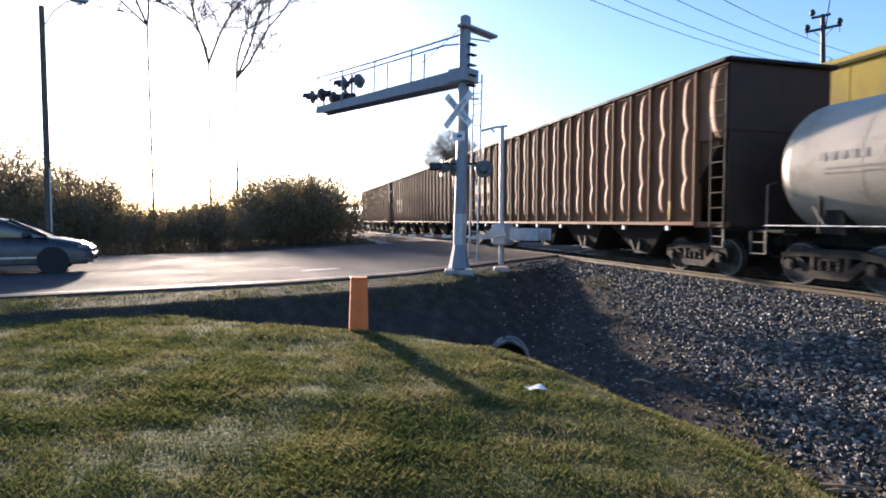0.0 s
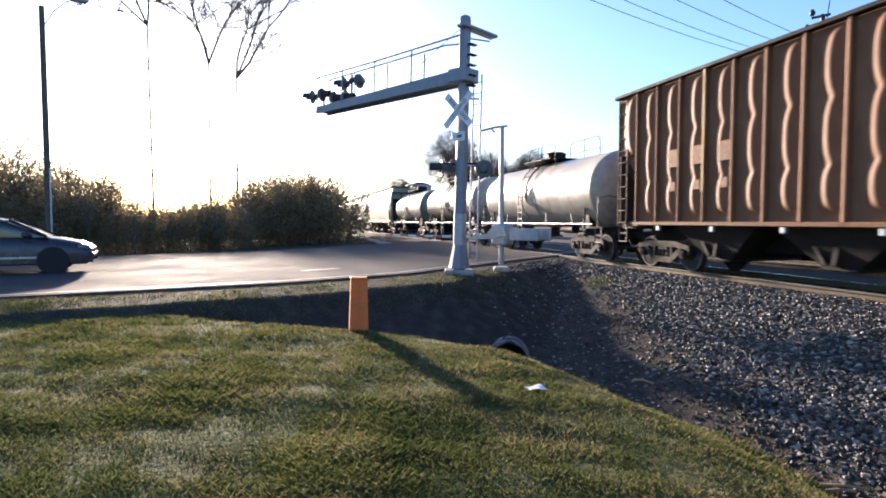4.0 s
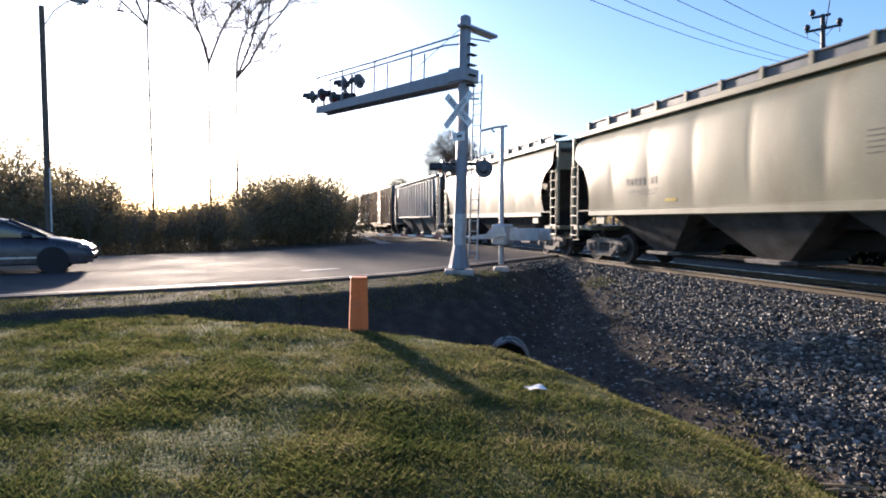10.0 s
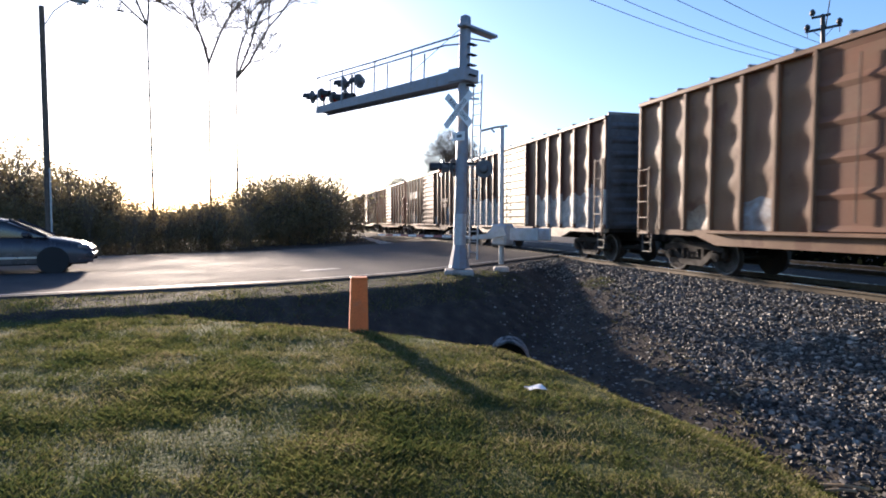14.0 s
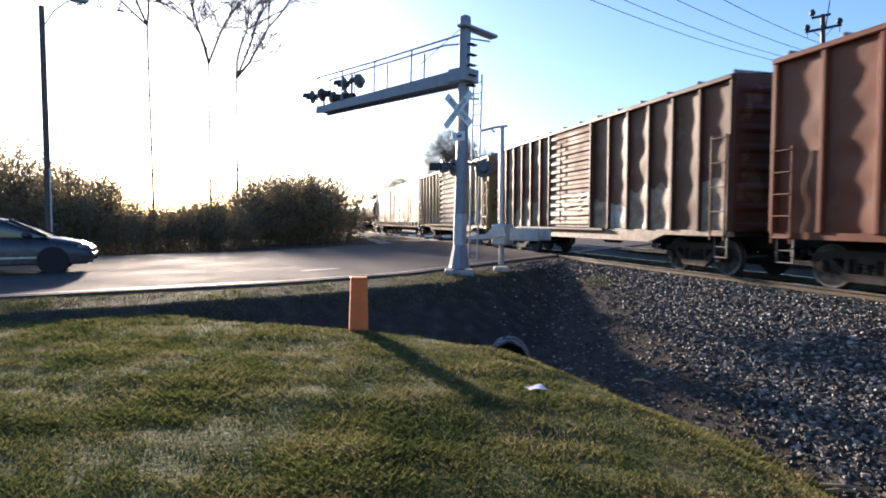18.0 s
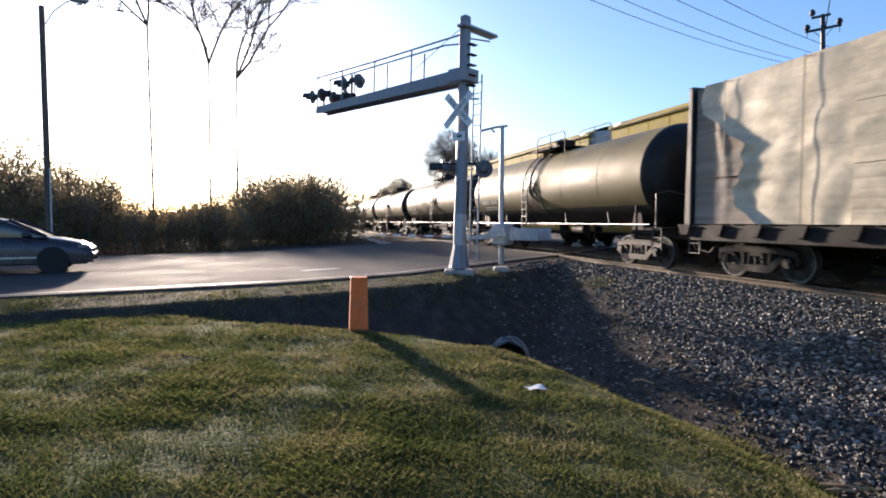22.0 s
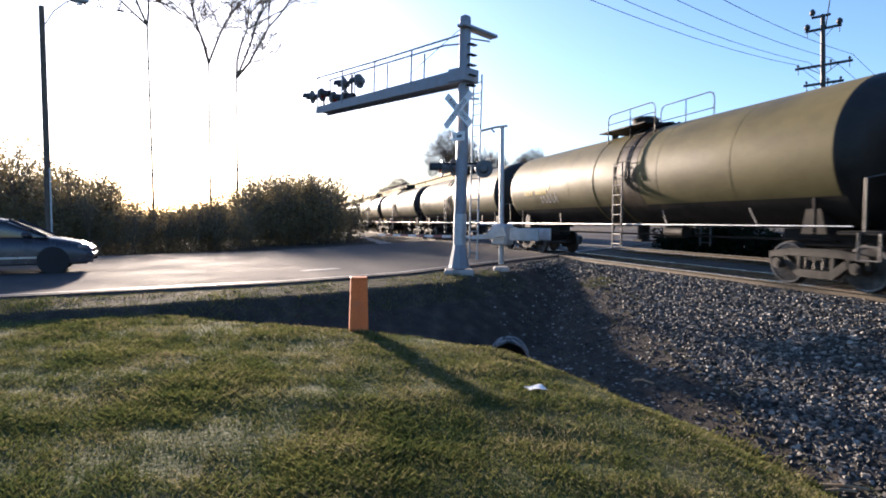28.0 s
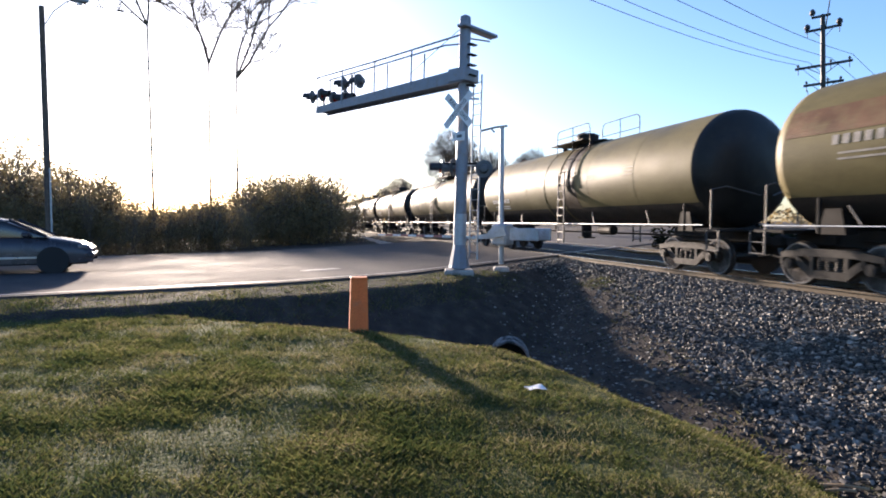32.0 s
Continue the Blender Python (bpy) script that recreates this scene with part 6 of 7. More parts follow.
# ---- parked-in-queue car ----
def sedan():
    hx, hy = 0.886, 0.463
    c = empty("sedan", "dark grey four-door sedan waiting on the road", "car", at=pose(-9.95 - 2.3 * hx, 16.2 - 2.3 * hy, -0.012, 0, 0, math.degrees(math.atan2(hy, hx))))
    paint = material("car_paint", (0.045, 0.045, 0.055), 0.25, 0.3, var=0.05, bump=0.0)
    glass = material("car_glass", (0.02, 0.022, 0.025), 0.06, 0.0, var=0.05, bump=0.0, spec=0.8)
    tyre = material("tyre_rubber", (0.02, 0.02, 0.02), 0.85)
    rimm = material("alloy_rim", (0.45, 0.45, 0.46), 0.3, 0.9, var=0.05)
    lamp = material("lamp_glass", (0.2, 0.2, 0.21), 0.1, 0.2, var=0.05, bump=0)
    top = [(-2.28, 0.72), (-2.22, 0.95), (-1.75, 1.02), (-1.2, 1.05), (-0.55, 1.05), (0.3, 1.03), (0.95, 1.0), (1.5, 0.93), (2.0, 0.82), (2.26, 0.66), (2.3, 0.5)]

    def loft(prof, w0, lo):
        n = len(prof)
        mb = MB()

        def fn(u, v):
            k = u * (n - 1)
            i = min(n - 2, int(k))
            f = k - i
            x = prof[i][0] + (prof[i + 1][0] - prof[i][0]) * f
            z = prof[i][1] + (prof[i + 1][1] - prof[i][1]) * f
            a = math.pi * v
            taper = 1 - 0.16 * max(0, abs(x) / 2.3) ** 4
            y = w0 * taper * (abs(math.cos(a)) ** 0.35) * (1 if a < math.pi / 2 else -1)
            return (x, y, lo + (z - lo) * math.sin(a) ** 0.45)

        mb.grid(fn, 40, 24)
        return mb

    part("body", loft(top, 0.9, 0.26), paint, c, smooth=True)
    part("floor_pan", MB().box(0, 0, 0.3, 4.4, 1.6, 0.16, 0.05), tyre, c)
    cab = [(-1.75, 1.0), (-1.2, 1.28), (-0.6, 1.43), (0.0, 1.46), (0.4, 1.40), (0.9, 1.18), (1.3, 0.96)]
    part("cabin_glass", loft(cab, 0.78, 0.95), glass, c, smooth=True)
    roof = [(-1.3, 1.26), (-0.6, 1.45), (0.0, 1.48), (0.42, 1.41)]
    part("roof", loft(roof, 0.7, 1.36), paint, c, smooth=True)
    for s in (1, -1):
        for pts in ([(1.28, 0.8, 0.97), (0.45, 0.67, 1.41)], [(-0.1, 0.79, 1.0), (-0.12, 0.69, 1.44)], [(-1.7, 0.78, 1.0), (-1.1, 0.68, 1.33)]):
            part("pillar", MB().tube([(x, s * y, z) for x, y, z in pts], 0.04), paint, c)
        part("mirror", MB().box(0.85, s * 0.98, 1.02, 0.18, 0.2, 0.13, 0.04), paint, c)
        part("door_handle", MB().box(-0.15, s * 0.905, 0.83, 0.2, 0.03, 0.03, 0.01), paint, c)
        part("side_trim", MB().box(0, s * 0.895, 0.42, 2.6, 0.03, 0.06, 0.01), rimm, c)
        part("headlight", MB().box(2.08, s * 0.62, 0.68, 0.3, 0.36, 0.14, 0.05), lamp, c)
        part("tail_light", MB().box(-2.24, s * 0.62, 0.82, 0.1, 0.4, 0.16, 0.03), M_LENS, c)
        for x in (1.4, -1.35):
            w = part("wheel", MB().lathe([(-0.1, 0.2), (-0.11, 0.3), (-0.08, 0.325), (0.08, 0.325), (0.11, 0.3), (0.1, 0.2)], 28, axis="y"), tyre, c, smooth=True)
            w.matrix_basis = pose(x, s * 0.80, 0.325)
            part("rim", MB().lathe([(s * 0.07, 0.02), (s * 0.09, 0.06), (s * 0.06, 0.1), (s * 0.075, 0.19), (s * 0.1, 0.205)], 20, axis="y"), rimm, w)
            arch = part("wheel_arch", MB().lathe([(-0.12, 0.36), (0.125, 0.355)], 28, axis="y"), tyre, c)
            arch.matrix_basis = pose(x, s * 0.80, 0.34)
    part("bumper", MB().box(2.2, 0, 0.45, 0.26, 1.6, 0.2, 0.07), paint, c)
    part("grille", MB().box(2.28, 0, 0.62, 0.06, 0.8, 0.1, 0.02), M_BLACK, c)


sedan()


# ---- poles and wires ----
def street_lamp():
    x, y = -15.95, 23.0
    m = empty("street_lamp", "tall wooden street lamp pole with cobra-head lantern", "street lamp", at=pose(x, y, -0.1, 0, 0.6, 0))
    part("pole", MB().cyl((0, 0, 0), (-0.12, 0, 10.0), 0.13, 0.1, n=14), M_BARK, m, smooth=True)
    part("bracket", MB().tube([(-0.12, 0, 9.1), (0.3, 0.1, 9.85), (0.75, 0.2, 10.25), (0.95, 0.25, 10.35)], 0.025), M_GALV, m)
    hd = part("lantern", MB().lathe([(-0.35, 0.02), (-0.3, 0.12), (0.0, 0.16), (0.25, 0.11), (0.38, 0.03)], 16), M_GALV, m, smooth=True)
    hd.matrix_basis = pose(1.2, 0.3, 10.38, 0, 5, 12)
    part("lens", MB().lathe([(-0.14, 0.11), (-0.2, 0.08), (-0.22, 0.01)], 14, (0.02, 0, 0), "z"), M_WHITE, hd)
    part("conduit", MB().cyl((0.13, -0.05, 0), (0.1, -0.05, 3.6), 0.035), M_GALV, m)


def utility_pole():
    x, y = 21.5, 32.0
    p = empty("utility_pole", "dark wooden utility pole with crossarms and insulators", "utility pole", at=pose(x, y, -0.8, 0, -2.0, 0))
    part("pole", MB().cyl((0, 0, 0), (0, 0, 13.6), 0.17, 0.11, n=14), M_BLACK, p, smooth=True)
    A = -40

    def arm(name, mb, h):
        ob = part(name, mb, M_BLACK, p)
        ob.matrix_basis = pose(0, 0, h, 0, 0, A)
        return ob

    for h, ln, ins in ((10.85, 2.7, (-1.2, 0.35, 1.2)), (9.85, 1.9, (-0.8, 0.2, 0.8)), (12.85, 1.7, (-0.75, 0.75))):
        a = arm("crossarm", MB().box(0, 0.1, 0, ln, 0.11, 0.13, 0.01), h)
        for i in ins:
            part("insulator", MB().lathe([(0.06, 0.02), (0.1, 0.03), (0.13, 0.075), (0.17, 0.05), (0.2, 0.07), (0.25, 0.02)], 12, (i, 0.1, 0), "z"), M_BLACK, a)
            part("hanger", MB().cyl((i, 0.1, -0.06), (i, 0.1, -0.35), 0.02), M_BLACK, a)
        for s in (-1, 1):
            arm("arm_brace", MB().cyl((s * ln * 0.27, 0.1, -0.05), (0, 0.1, -0.55), 0.018), h)
    a = arm("crossarm", MB().box(-0.1, 0.1, 0, 0.9, 0.1, 0.12, 0.01), 14.15 - 0.6)
    arm("top_insulator", MB().lathe([(0.05, 0.06), (0.15, 0.15), (0.3, 0.14), (0.42, 0.05)], 12, (-0.5, 0.1, 0), "z"), 13.6)
    for i in (-0.75, 0.75):
        arm("line_post", MB().lathe([(0.06, 0.07), (0.16, 0.16), (0.3, 0.14), (0.4, 0.05)], 12, (i, 0.1, 0), "z"), 12.85)
    part("riser", MB().cyl((0.12, -0.06, 12.9), (0.5, -0.1, 15.5), 0.03), M_BLACK, p)
    arm("jumper", MB().tube([(-0.75, 0.1, 9.6), (-0.7, 0.1, 9.0), (0, 0.1, 8.75), (0.6, 0.1, 9.1), (0.75, 0.1, 10.0)], 0.015), 0.0)


def wire(a, b, sag, name="overhead_wire"):
    pts = []
    for i in range(25):
        t = i / 24
        q = Vector(a).lerp(Vector(b), t)
        pts.append((q[0], q[1], q[2] - sag * 4 * t * (1 - t)))
    thing(name, MB().tube(pts, 0.013, 4), M_BLACK, "thin dark overhead power line", "overhead wire", "power lines")


street_lamp()
utility_pole()


for dx, dy, hgt, k in ((-1.0, 0.85, 10.25, 0), (-0.55, 0.5, 10.3, 1), (0.25, -0.2, 10.35, 2), (0.98, -0.8, 10.4, 3)):
    a = (21.2 + dx, 32.0 + dy, hgt)
    b = (a[0] - 0.80 * 44 + k * 0.6, a[1] - 0.60 * 44, hgt + 2.0)
    wire(a, b, 1.4)
    wire(a, (a[0] + 0.77 * 40, a[1] + 0.64 * 40, hgt - 0.5), 1.0)
wire((-16.3, 23.0, 9.3), (-60.0, 20.0, 9.6), 0.8)


# ---- trees ----
def branch(mb, rng, p, d, length, r, depth, n, droop=0.02, wild=0.45, ratio=0.72, kids=(2, 3), leaf=None, thin=0.013):
    seg = 3 if depth > 1 else 2
    pts = [Vector(p)]
    d = Vector(d).normalized()
    for i in range(seg):
        d = (d + Vector((rng.uniform(-1, 1), rng.uniform(-1, 1), rng.uniform(-0.5, 0.9))) * 0.16).normalized()
        q = pts[-1] + d * length / seg
        r2 = r * (1 - 0.32 / seg * (i + 1) / 1.0)
        mb.cyl(pts[-1], q, max(thin, r * (1 - 0.32 * i / seg)), max(thin * 0.9, r * (1 - 0.32 * (i + 1) / seg)), n=n if depth > 2 else 3, cap=False)
        pts.append(q)
        if depth > 0 and i < seg - 1 and rng.random() < 0.8:
            side = Vector((rng.uniform(-1, 1), rng.uniform(-1, 1), rng.uniform(-0.2, 0.7))).normalized()
            branch(mb, rng, q, d * 0.5 + side * 0.8, length * ratio * rng.uniform(0.5, 0.8), r * 0.45, depth - 1, n, droop, wild, ratio, kids, leaf, thin)
    if depth > 0:
        for k in range(rng.randint(*kids)):
            side = Vector((rng.uniform(-1, 1), rng.uniform(-1, 1), rng.uniform(-0.3, 0.5))).normalized()
            branch(mb, rng, pts[-1], d + side * wild, length * ratio * rng.uniform(0.8, 1.1), r * 0.62, depth - 1, n, droop, wild, ratio, kids, leaf, thin)
    elif leaf is not None:
        leaf.append(pts[-1])


def bare_tree(name, seed, height, trunk, r, depth=5, wild=0.5, label="", cat="tree", lean=(0, 0), group="", thin=0.015, limb=0.0, bias=0.0):
    rng = random.Random(seed)
    t = empty(name, label, cat, group)
    tk = MB()
    p1 = Vector((lean[0], lean[1], trunk))
    tk.cyl((0, 0, -0.3), p1 * 0.5, r * 1.15, r * 0.95, n=10, cap=False)
    tk.cyl(p1 * 0.5, p1, r * 0.95, r * 0.8, n=10, cap=False)
    part("trunk", tk, M_BARK, t, smooth=True)
    cr = MB()
    for k in range(3):
        a = TAU * k / 3 + rng.random()
        branch(cr, rng, p1 - Vector((0, 0, 0.15)), (math.cos(a) * wild + bias, math.sin(a) * wild, 1.0), (height - trunk) * 0.34, max(r * 0.6, limb), depth, 6, wild=wild, thin=thin)
    part("crown", cr, M_TWIG, t)
    return t


def leaf_cloud(rng, n, size, shape):
    """Many small leaf quads round the points that shape() gives."""
    co = np.zeros((n, 4, 3))
    for i in range(n):
        c = shape()
        u = Vector((rng.uniform(-1, 1), rng.uniform(-1, 1), rng.uniform(-1, 1))).normalized()
        w = u.orthogonal().normalized()
        s = size * rng.uniform(0.5, 1.4)
        for k, (a, b) in enumerate(((-1, 0), (0, -0.6), (1, 0), (0, 0.6))):
            q = Vector(c) + u * a * s + w * b * s
            co[i, k] = q
    return co.reshape(-1, 3), np.arange(n * 4).reshape(-1, 4)


def leaf_part(name, co, q, mat, parent):
    me = bpy.data.meshes.new(name)
    quad_mesh(me, co, q)
    me.materials.append(mat)
    ob = new(name, me)
    ob.parent = parent
    return ob


def thicket_bush(seed, w, h, label, leaves=7800):
    rng = random.Random(seed)
    t = empty("thicket_bush", label, "bush", "roadside thicket")
    st = MB()
    tips = []
    for k in range(9):
        a = rng.random() * TAU
        branch(st, rng, (rng.uniform(-0.4, 0.4) * w, rng.uniform(-0.4, 0.4) * w, -0.3), (math.cos(a) * 0.35, math.sin(a) * 0.35, 1), h * 0.42, 0.05, 3, 4, leaf=tips)
    part("stem", st, M_TWIG, t)

    def shape():
        if rng.random() < 0.25 and tips:
            p = rng.choice(tips)
            return (p[0] + rng.gauss(0, 0.3), p[1] + rng.gauss(0, 0.3), min(h * 1.08, p[2] + rng.gauss(0, 0.3)))
        a, rr = rng.random() * TAU, math.sqrt(rng.random()) * w * 0.62
        top = h * (0.97 - 0.38 * (rr / (w * 0.62)) ** 2) * (0.88 + 0.14 * math.sin(3 * a + seed) + 0.08 * math.sin(7 * a))
        return (rr * math.cos(a), rr * math.sin(a), max(0.05, top * rng.random() ** 0.75))

    leaf_part("leaves", *leaf_cloud(rng, leaves, 0.062, shape), M_LEAF, t)
    return t


def build_thicket():
    rng = random.Random(11)
    kinds = [thicket_bush(21, 4.6, 4.2, "dense dry roadside bush with olive leaves"), thicket_bush(22, 5.2, 4.8, "dense tangled roadside bush, half bare"), thicket_bush(23, 4.2, 3.8, "low roadside bush of brown twigs and leaves")]
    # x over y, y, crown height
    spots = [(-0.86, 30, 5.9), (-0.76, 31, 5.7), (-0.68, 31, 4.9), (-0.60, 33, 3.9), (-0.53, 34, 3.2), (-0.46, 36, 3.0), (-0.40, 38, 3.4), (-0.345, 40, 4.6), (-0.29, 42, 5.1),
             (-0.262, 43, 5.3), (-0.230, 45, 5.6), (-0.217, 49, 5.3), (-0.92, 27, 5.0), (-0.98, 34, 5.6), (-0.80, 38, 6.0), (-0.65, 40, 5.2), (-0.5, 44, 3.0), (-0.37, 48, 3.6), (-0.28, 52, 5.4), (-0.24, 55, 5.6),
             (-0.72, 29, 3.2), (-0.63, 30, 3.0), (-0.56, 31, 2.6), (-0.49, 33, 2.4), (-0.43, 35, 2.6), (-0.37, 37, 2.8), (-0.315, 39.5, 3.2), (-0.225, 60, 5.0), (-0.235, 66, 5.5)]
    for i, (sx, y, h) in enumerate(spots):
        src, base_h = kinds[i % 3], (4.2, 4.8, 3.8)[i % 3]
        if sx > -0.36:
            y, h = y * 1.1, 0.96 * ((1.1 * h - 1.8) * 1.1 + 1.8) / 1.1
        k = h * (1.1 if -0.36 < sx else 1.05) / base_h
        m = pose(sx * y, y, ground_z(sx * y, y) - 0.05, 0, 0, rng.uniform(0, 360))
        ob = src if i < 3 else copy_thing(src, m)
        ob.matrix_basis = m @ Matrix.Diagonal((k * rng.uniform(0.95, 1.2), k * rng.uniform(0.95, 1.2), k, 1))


def twig_ball(t, n=8000, R=3.3, zc=9.2, thick=0.012):
    """A round mass of fine outward twigs through the crown."""
    rng = random.Random(40)
    mb = MB()
    for i in range(n):
        d = Vector((rng.gauss(0, 1), rng.gauss(0, 1), rng.gauss(0, 1))).normalized()
        rr = rng.random() ** 0.36
        wob = 1 + 0.12 * math.sin(5 * d.x + 3 * d.z) + 0.08 * math.sin(9 * d.y + 2)
        p = d * R * rr * wob + Vector((0, 0, zc))
        q = (d + Vector((rng.uniform(-1, 1), rng.uniform(-1, 1), rng.uniform(-0.3, 1))) * 0.6).normalized()
        mb.cyl(p, p + q * rng.uniform(0.4, 0.9), thick, thick * 0.6, n=3, cap=False)
    part("outer_crown", mb, M_TWIG, t)


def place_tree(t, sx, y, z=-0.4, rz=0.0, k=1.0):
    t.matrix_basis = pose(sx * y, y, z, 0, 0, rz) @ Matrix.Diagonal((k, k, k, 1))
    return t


build_thicket()
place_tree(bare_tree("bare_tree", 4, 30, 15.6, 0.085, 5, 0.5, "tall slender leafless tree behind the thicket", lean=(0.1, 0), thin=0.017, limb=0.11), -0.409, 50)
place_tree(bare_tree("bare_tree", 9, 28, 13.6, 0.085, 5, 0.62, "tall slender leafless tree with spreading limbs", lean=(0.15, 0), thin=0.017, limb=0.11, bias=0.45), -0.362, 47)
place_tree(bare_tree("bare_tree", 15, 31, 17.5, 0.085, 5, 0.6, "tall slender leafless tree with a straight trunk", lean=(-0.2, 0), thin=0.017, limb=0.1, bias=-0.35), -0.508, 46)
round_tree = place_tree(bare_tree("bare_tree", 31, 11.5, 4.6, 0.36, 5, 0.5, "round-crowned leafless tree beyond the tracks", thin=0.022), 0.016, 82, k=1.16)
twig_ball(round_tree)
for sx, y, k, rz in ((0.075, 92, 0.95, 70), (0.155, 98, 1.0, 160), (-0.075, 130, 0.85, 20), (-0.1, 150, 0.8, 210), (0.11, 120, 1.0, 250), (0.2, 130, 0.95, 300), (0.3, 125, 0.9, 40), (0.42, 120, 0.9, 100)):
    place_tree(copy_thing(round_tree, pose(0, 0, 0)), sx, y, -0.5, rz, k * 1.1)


def evergreen():
    rng = random.Random(8)
    t = empty("evergreen_tree", "dark green pine tree beyond the tracks", "tree", at=pose(34.0, 45.0, -0.8))
    tk = MB().cyl((0, 0, -0.3), (0.1, 0, 11.5), 0.28, 0.08, n=10)
    br, tips = MB(), []
    for k in range(34):
        z = 3.5 + 9.0 * k / 34
        a = k * 2.4
        ln = (1 - (z - 3.0) / 12.5) * 4.2 + 0.8
        q = Vector((math.cos(a) * ln, math.sin(a) * ln, z + ln * 0.25))
        br.cyl((0, 0, z), q, 0.06, 0.02, n=4, cap=False)
        tips += [Vector((0, 0, z)).lerp(q, f) for f in (0.4, 0.6, 0.75, 0.88, 1.0)]
    part("trunk", tk, M_BARK, t)
    part("limbs", br, M_BARK, t)

    def shape():
        p = rng.choice(tips)
        return (p[0] + rng.gauss(0, 0.42), p[1] + rng.gauss(0, 0.42), p[2] + rng.gauss(0, 0.25))

    leaf_part("crown", *leaf_cloud(rng, 9000, 0.13, shape), M_PINE, t)


evergreen()


def far_woods():
    """A low belt of woods closing the distance all round."""
    rng = random.Random(77)
    cos = []
    for i in range(16000):
        a = rng.random() * TAU
        d = rng.uniform(210, 330)
        x, y = math.sin(a) * d, math.cos(a) * d
        if abs(x * CT + y * ST - 14) < 14:
            continue
        h = 6.5 + 2.5 * math.sin(a * 17) + 1.5 * math.sin(a * 41)
        z = h * rng.random() ** 0.7
        cos.append((x, y, z))
    it = iter(cos)
    co, q = leaf_cloud(rng, len(cos), 1.3, lambda: next(it))
    me = bpy.data.meshes.new("woods")
    quad_mesh(me, co, q)
    me.materials.append(M_LEAF)
    tagged(new("woods", me), "distant belt of brown and olive woods", "woods", kind="stuff")


far_woods()


def trackside_brush():
    """Low dark brush added, unseen, past the far track up to the crossing road, to blacken the view under the cars."""
    rng = random.Random(61)

    def shape():
        d = rng.uniform(-14, 27.5)
        top = 1.0 + 0.35 * math.sin(d * 0.9) + 0.25 * math.sin(d * 2.3 + 1)
        x, y, z = on_track(20.6 + rng.uniform(-0.9, 1.6), d, -0.75)
        return (x, y, z + (top + 0.7) * rng.random() ** 0.8)

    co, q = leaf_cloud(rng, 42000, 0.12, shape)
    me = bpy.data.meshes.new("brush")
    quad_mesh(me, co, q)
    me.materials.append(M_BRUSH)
    tagged(new("brush", me), "low near-black brush added to darken the view under the cars", "brush", kind="stuff")


trackside_brush()


# ---- small ground cover: grass, stones, litter ----
def grass_material():
    m = bpy.data.materials.new("grass_blade")
    m.use_nodes = True
    N, K = m.node_tree.nodes, m.node_tree.links
    geo = N.new("ShaderNodeNewGeometry")
    nz = N.new("ShaderNodeTexNoise")
    nz.inputs["Scale"].default_value, nz.inputs["Detail"].default_value = 1.3, 5
    K.new(geo.outputs["Position"], nz.inputs["Vector"])
    add = N.new("ShaderNodeMath")
    add.operation = "MULTIPLY_ADD"
    K.new(geo.outputs["Random Per Island"], add.inputs[0])
    add.inputs[1].default_value = 0.45
    K.new(nz.outputs[0], add.inputs[2])
    rp = N.new("ShaderNodeValToRGB")
    stops = [(0.42, (0.043, 0.064, 0.019)), (0.62, (0.078, 0.095, 0.026)), (0.82, (0.136, 0.137, 0.042)), (0.97, (0.235, 0.203, 0.105))]
    while len(rp.color_ramp.elements) < len(stops):
        rp.color_ramp.elements.new(0.5)
    for el, (p, c) in zip(rp.color_ramp.elements, stops):
        el.position, el.color = p, (*c, 1)
    K.new(add.outputs[0], rp.inputs[0])
    bsdf = N["Principled BSDF"]
    K.new(rp.outputs[0], bsdf.inputs["Base Color"])
    bsdf.inputs["Roughness"].default_value = 0.65
    bsdf.inputs["Specular IOR Level"].default_value = 0.25
    tr = N.new("ShaderNodeBsdfTranslucent")
    K.new(rp.outputs[0], tr.inputs["Color"])
    ms = N.new("ShaderNodeMixShader")
    ms.inputs[0].default_value = 0.45
    K.new(bsdf.outputs[0], ms.inputs[1])
    K.new(tr.outputs[0], ms.inputs[2])
    K.new(ms.outputs[0], N["Material Output"].inputs["Surface"])
    return m


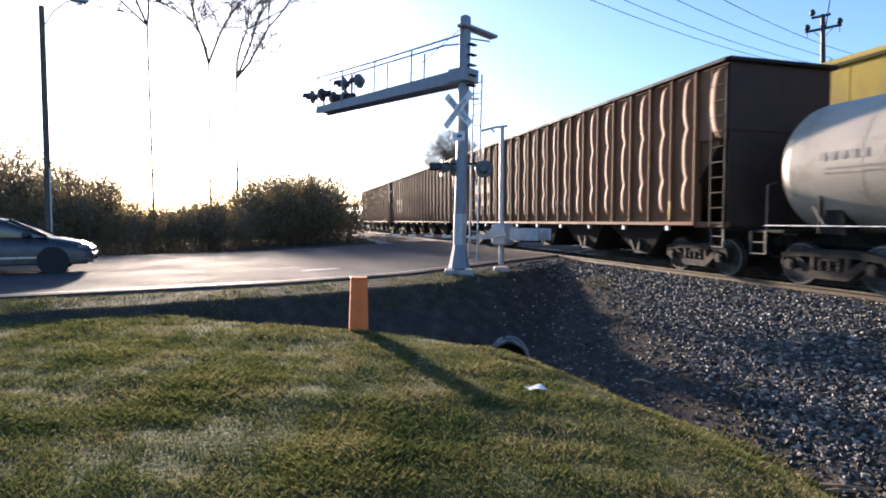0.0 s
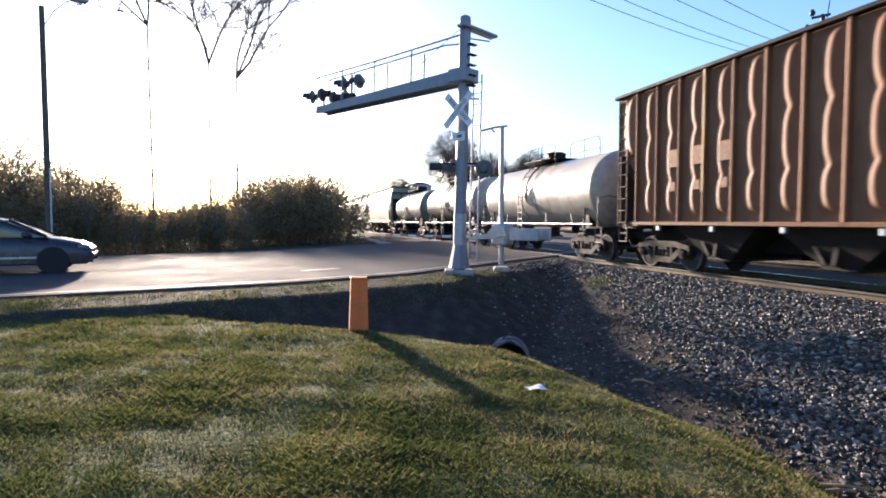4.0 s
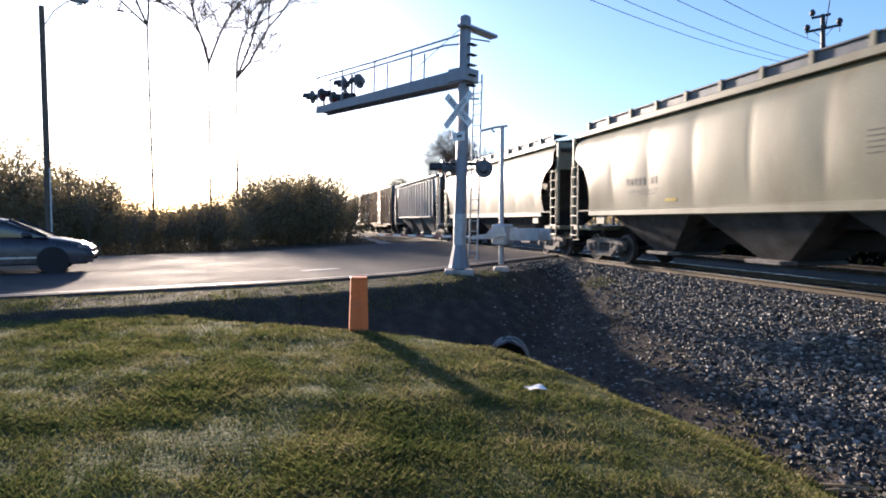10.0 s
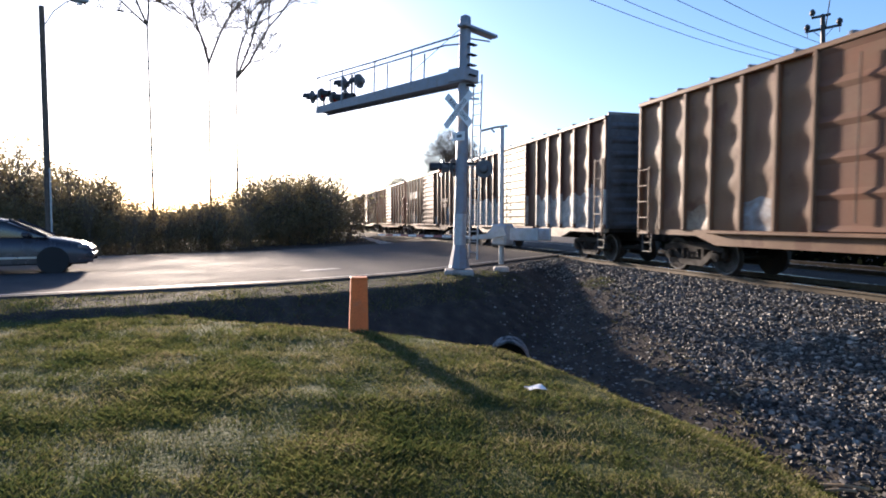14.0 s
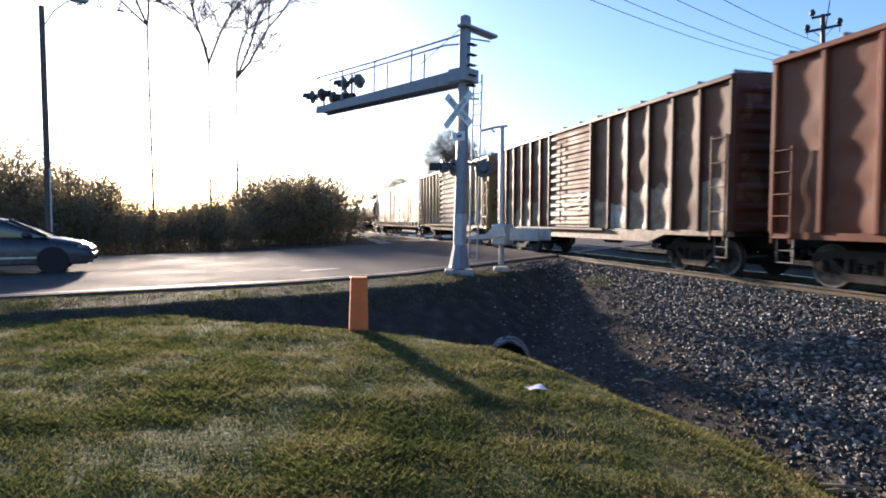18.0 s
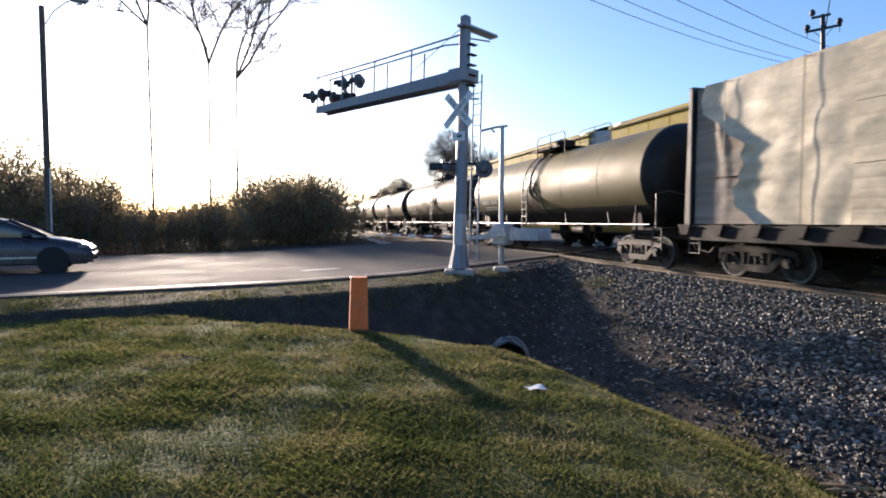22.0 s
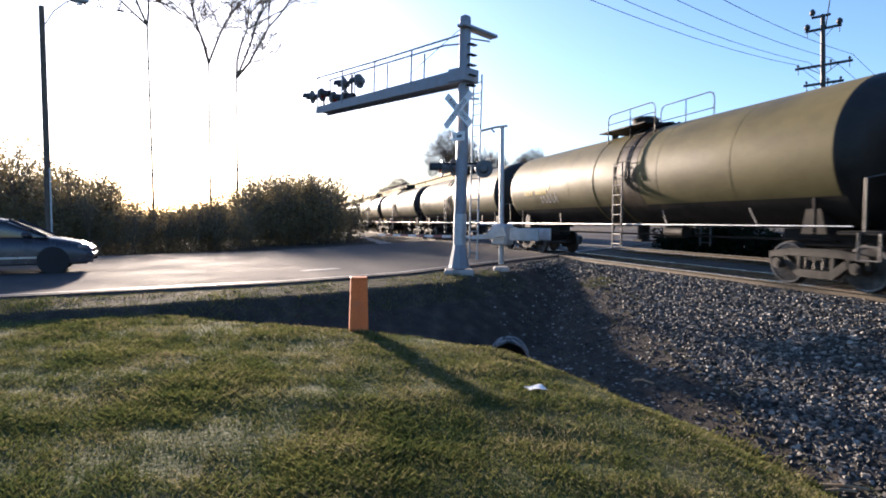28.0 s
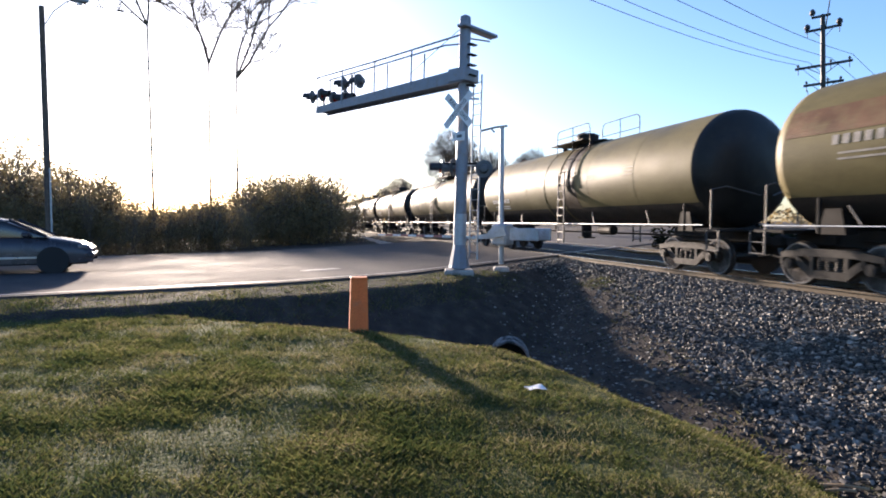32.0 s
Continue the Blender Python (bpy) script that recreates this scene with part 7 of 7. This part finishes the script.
def build_grass():
    rng = np.random.RandomState(5)
    n = 640000
    # depth drawn so that near ground is densest
    y = 2.2 + (16.5 - 2.2) * rng.rand(n) ** 1.7
    x = (rng.rand(n) * 2 - 1) * (0.9 * y + 0.6)
    # a thinner cover on the rest of the lawn, all round
    m = 150000
    ring, way = 1.0 + 15.0 * rng.rand(m) ** 0.7, rng.rand(m) * TAU
    out = (np.abs(np.sin(way) * ring) > 0.9 * np.cos(way) * ring + 0.6) | (np.cos(way) * ring < 2.2)
    x, y = np.concatenate([x, (np.sin(way) * ring)[out]]), np.concatenate([y, (np.cos(way) * ring)[out]])
    n = len(x)
    z, ballast, dirt = ground_parts(x, y)
    r = side_of(NEAR, x, y)
    clump = lumps(x, y, 3.2, 9) + 0.6 * lumps(x, y, 9.0, 10) + 0.4 * lumps(x, y, 1.0, 12)
    keep = (ballast < 0.5) & (r > 0.3) & (rng.rand(n) < np.where(dirt > 0.5, np.where(z > -0.5, 0.5, 0.04), 0.75 + 0.35 * clump))
    x, y, z, clump, bare = x[keep], y[keep], z[keep], clump[keep], dirt[keep]
    n = len(x)
    # the unmown fringe over the ditch stands taller
    _, stones, soil = ground_parts(x + 0.3, y + 0.1)
    fringe = np.where((stones + soil > 0.5) & (bare < 0.5) & (y < 9), 0.9 + 0.9 * rng.rand(n), 0.0)
    h = (0.018 + 0.024 * rng.rand(n)) * (1 + 0.75 * np.clip(clump, -0.8, 1.2)) * (1 + 0.02 * np.abs(y)) * (1 + fringe)
    a = rng.rand(n) * TAU
    lean = 0.35 + 0.9 * rng.rand(n)
    b = rng.rand(n) * TAU
    w = (0.0011 + 0.0011 * rng.rand(n)) * (1 + 0.10 * np.hypot(x, y))
    wx, wy = np.cos(a) * w, np.sin(a) * w
    lx, ly = np.cos(b) * h * lean, np.sin(b) * h * lean
    co = np.zeros((n, 4, 3))
    co[:, 0] = np.stack([x - wx, y - wy, z - 0.004], -1)
    co[:, 1] = np.stack([x + wx, y + wy, z - 0.004], -1)
    co[:, 2] = np.stack([x + wx * 0.7 + lx * 0.45, y + wy * 0.7 + ly * 0.45, z + h * 0.62], -1)
    co[:, 3] = np.stack([x + lx, y + ly, z + h * 0.95], -1)
    me = bpy.data.meshes.new("grass")
    quad_mesh(me, co.reshape(-1, 3), np.arange(n * 4).reshape(-1, 4))
    me.materials.append(grass_material())
    tagged(new("grass", me), "short tufted spring grass, green with dry blades", "grass", kind="stuff")


def build_stones():
    rng = np.random.RandomState(6)
    n = 135000
    L = 4.6 + 5.9 * rng.rand(n)
    d = 0.5 + 27 * rng.rand(n) ** 1.25
    x, y = CT * L - ST * d, ST * L + CT * d
    z, ballast, dirt = ground_parts(x, y)
    r = side_of(NEAR, x, y)
    # stones thin out where soil stands for shade
    keep = (r > 0.5) & (y > 1.0) & (((ballast > 0.5) & (rng.rand(n) > 0.75 * soil_shade_share(x, y))) | (rng.rand(n) < 0.04 + (0.7 - 0.65 * np.sqrt(soil_shade_share(x, y))) * np.exp(-np.maximum(0, z + 0.14 + 0.285 * (9.35 - L)) / 0.22))) & (np.abs(x) < y * 0.95 + 1)
    x, y, z = x[keep], y[keep], z[keep]
    n = len(x)
    s = (0.015 + 0.020 * rng.rand(n) ** 1.5)[:, None, None]
    cube = np.array([(i, j, k) for i in (-1, 1) for j in (-1, 1) for k in (-1, 1)], float)[None] * np.array([1, 1, 0.75])
    v = cube * (0.55 + 0.7 * rng.rand(n, 8, 3))
    a, b = rng.rand(n) * TAU, rng.randn(n) * 0.5
    ca, sa, cb, sb = np.cos(a)[:, None], np.sin(a)[:, None], np.cos(b)[:, None], np.sin(b)[:, None]
    vx, vy, vz = v[..., 0], v[..., 1] * cb - v[..., 2] * sb, v[..., 1] * sb + v[..., 2] * cb
    v = np.stack([vx * ca - vy * sa, vx * sa + vy * ca, vz], -1) * s
    v = v + np.stack([x, y, z + 0.012 - 0.02 * soil_shade_share(x, y)], -1)[:, None]
    q = np.array([(0, 1, 3, 2), (4, 6, 7, 5), (0, 4, 5, 1), (2, 3, 7, 6), (0, 2, 6, 4), (1, 5, 7, 3)])
    f = (q[None] + (np.arange(n) * 8)[:, None, None]).reshape(-1, 4)
    me = bpy.data.meshes.new("ballast_stones")
    quad_mesh(me, v.reshape(-1, 3), f)
    me.shade_flat()
    me.materials.append(stone_material())
    tagged(new("ballast_stones", me), "loose crushed grey ballast stones on the bank", "gravel", kind="stuff")


def stone_material():
    m = bpy.data.materials.new("ballast_stone")
    m.use_nodes = True
    N, K = m.node_tree.nodes, m.node_tree.links
    geo = N.new("ShaderNodeNewGeometry")
    rp = N.new("ShaderNodeValToRGB")
    stops = [(0.0, (0.02, 0.0195, 0.0185)), (0.45, (0.055, 0.052, 0.046)), (0.8, (0.13, 0.121, 0.105)), (1.0, (0.36, 0.335, 0.285))]
    while len(rp.color_ramp.elements) < len(stops):
        rp.color_ramp.elements.new(0.5)
    for el, (p, c) in zip(rp.color_ramp.elements, stops):
        el.position, el.color = p, (*c, 1)
    K.new(geo.outputs["Random Per Island"], rp.inputs[0])
    nz = N.new("ShaderNodeTexNoise")
    nz.inputs["Scale"].default_value = 90
    bp = N.new("ShaderNodeBump")
    bp.inputs["Strength"].default_value, bp.inputs["Distance"].default_value = 0.5, 0.01
    K.new(nz.outputs[0], bp.inputs["Height"])
    bsdf = N["Principled BSDF"]
    K.new(rp.outputs[0], bsdf.inputs["Base Color"])
    K.new(bp.outputs[0], bsdf.inputs["Normal"])
    bsdf.inputs["Roughness"].default_value = 0.58
    bsdf.inputs["Specular IOR Level"].default_value = 0.22
    return m


build_grass()
build_stones()


def litter():
    z = ground_z(0.885, 5.37)
    thing("paper_scrap", MB().grid(lambda u, v: ((u - 0.5) * 0.18, (v - 0.5) * 0.13, 0.035 + 0.009 * math.sin(u * 5) * math.cos(v * 4)), 8, 6).grid(lambda u, v: ((u - 0.5) * 0.18, (v - 0.5) * 0.13, 0.031 + 0.009 * math.sin(u * 5) * math.cos(v * 4)), 8, 6, flip=True),
          M_WHITE, "crumpled white paper scrap lying on the grass", "litter", at=pose(0.885, 5.37, z + 0.004, 0, 0, 20))
    for x, y, a, ln in ((3.2, 8.95, 118, 0.42), (4.3, 7.9, 30, 0.5), (4.1, 7.8, 75, 0.35), (4.5, 8.0, 10, 0.4), (3.94, 5.45, 150, 0.4), (3.85, 5.4, 165, 0.3)):
        thing("stick", MB().tube([(-ln / 2, 0, 0), (0, 0.02, 0.03), (ln / 2, 0, 0.01)], 0.014), M_STRAW, "pale broken dry stalk on the stones", "stick", at=pose(x, y, ground_z(x, y) + 0.05, 0, 8, a))
    for x, y, s in ((-0.95, 8.9, 0.09), (-0.75, 9.3, 0.07), (-0.6, 9.2, 0.06)):
        thing("rock", MB().lathe([(-0.5 * s, 0.3 * s), (-0.3 * s, 0.9 * s), (0.2 * s, 1.0 * s), (0.5 * s, 0.5 * s)], 7, axis="z"), M_CONC, "pale broken rock at the ditch edge", "rock", at=pose(x, y, ground_z(x, y) + 0.03, 12, 20, 40))


litter()

motions()
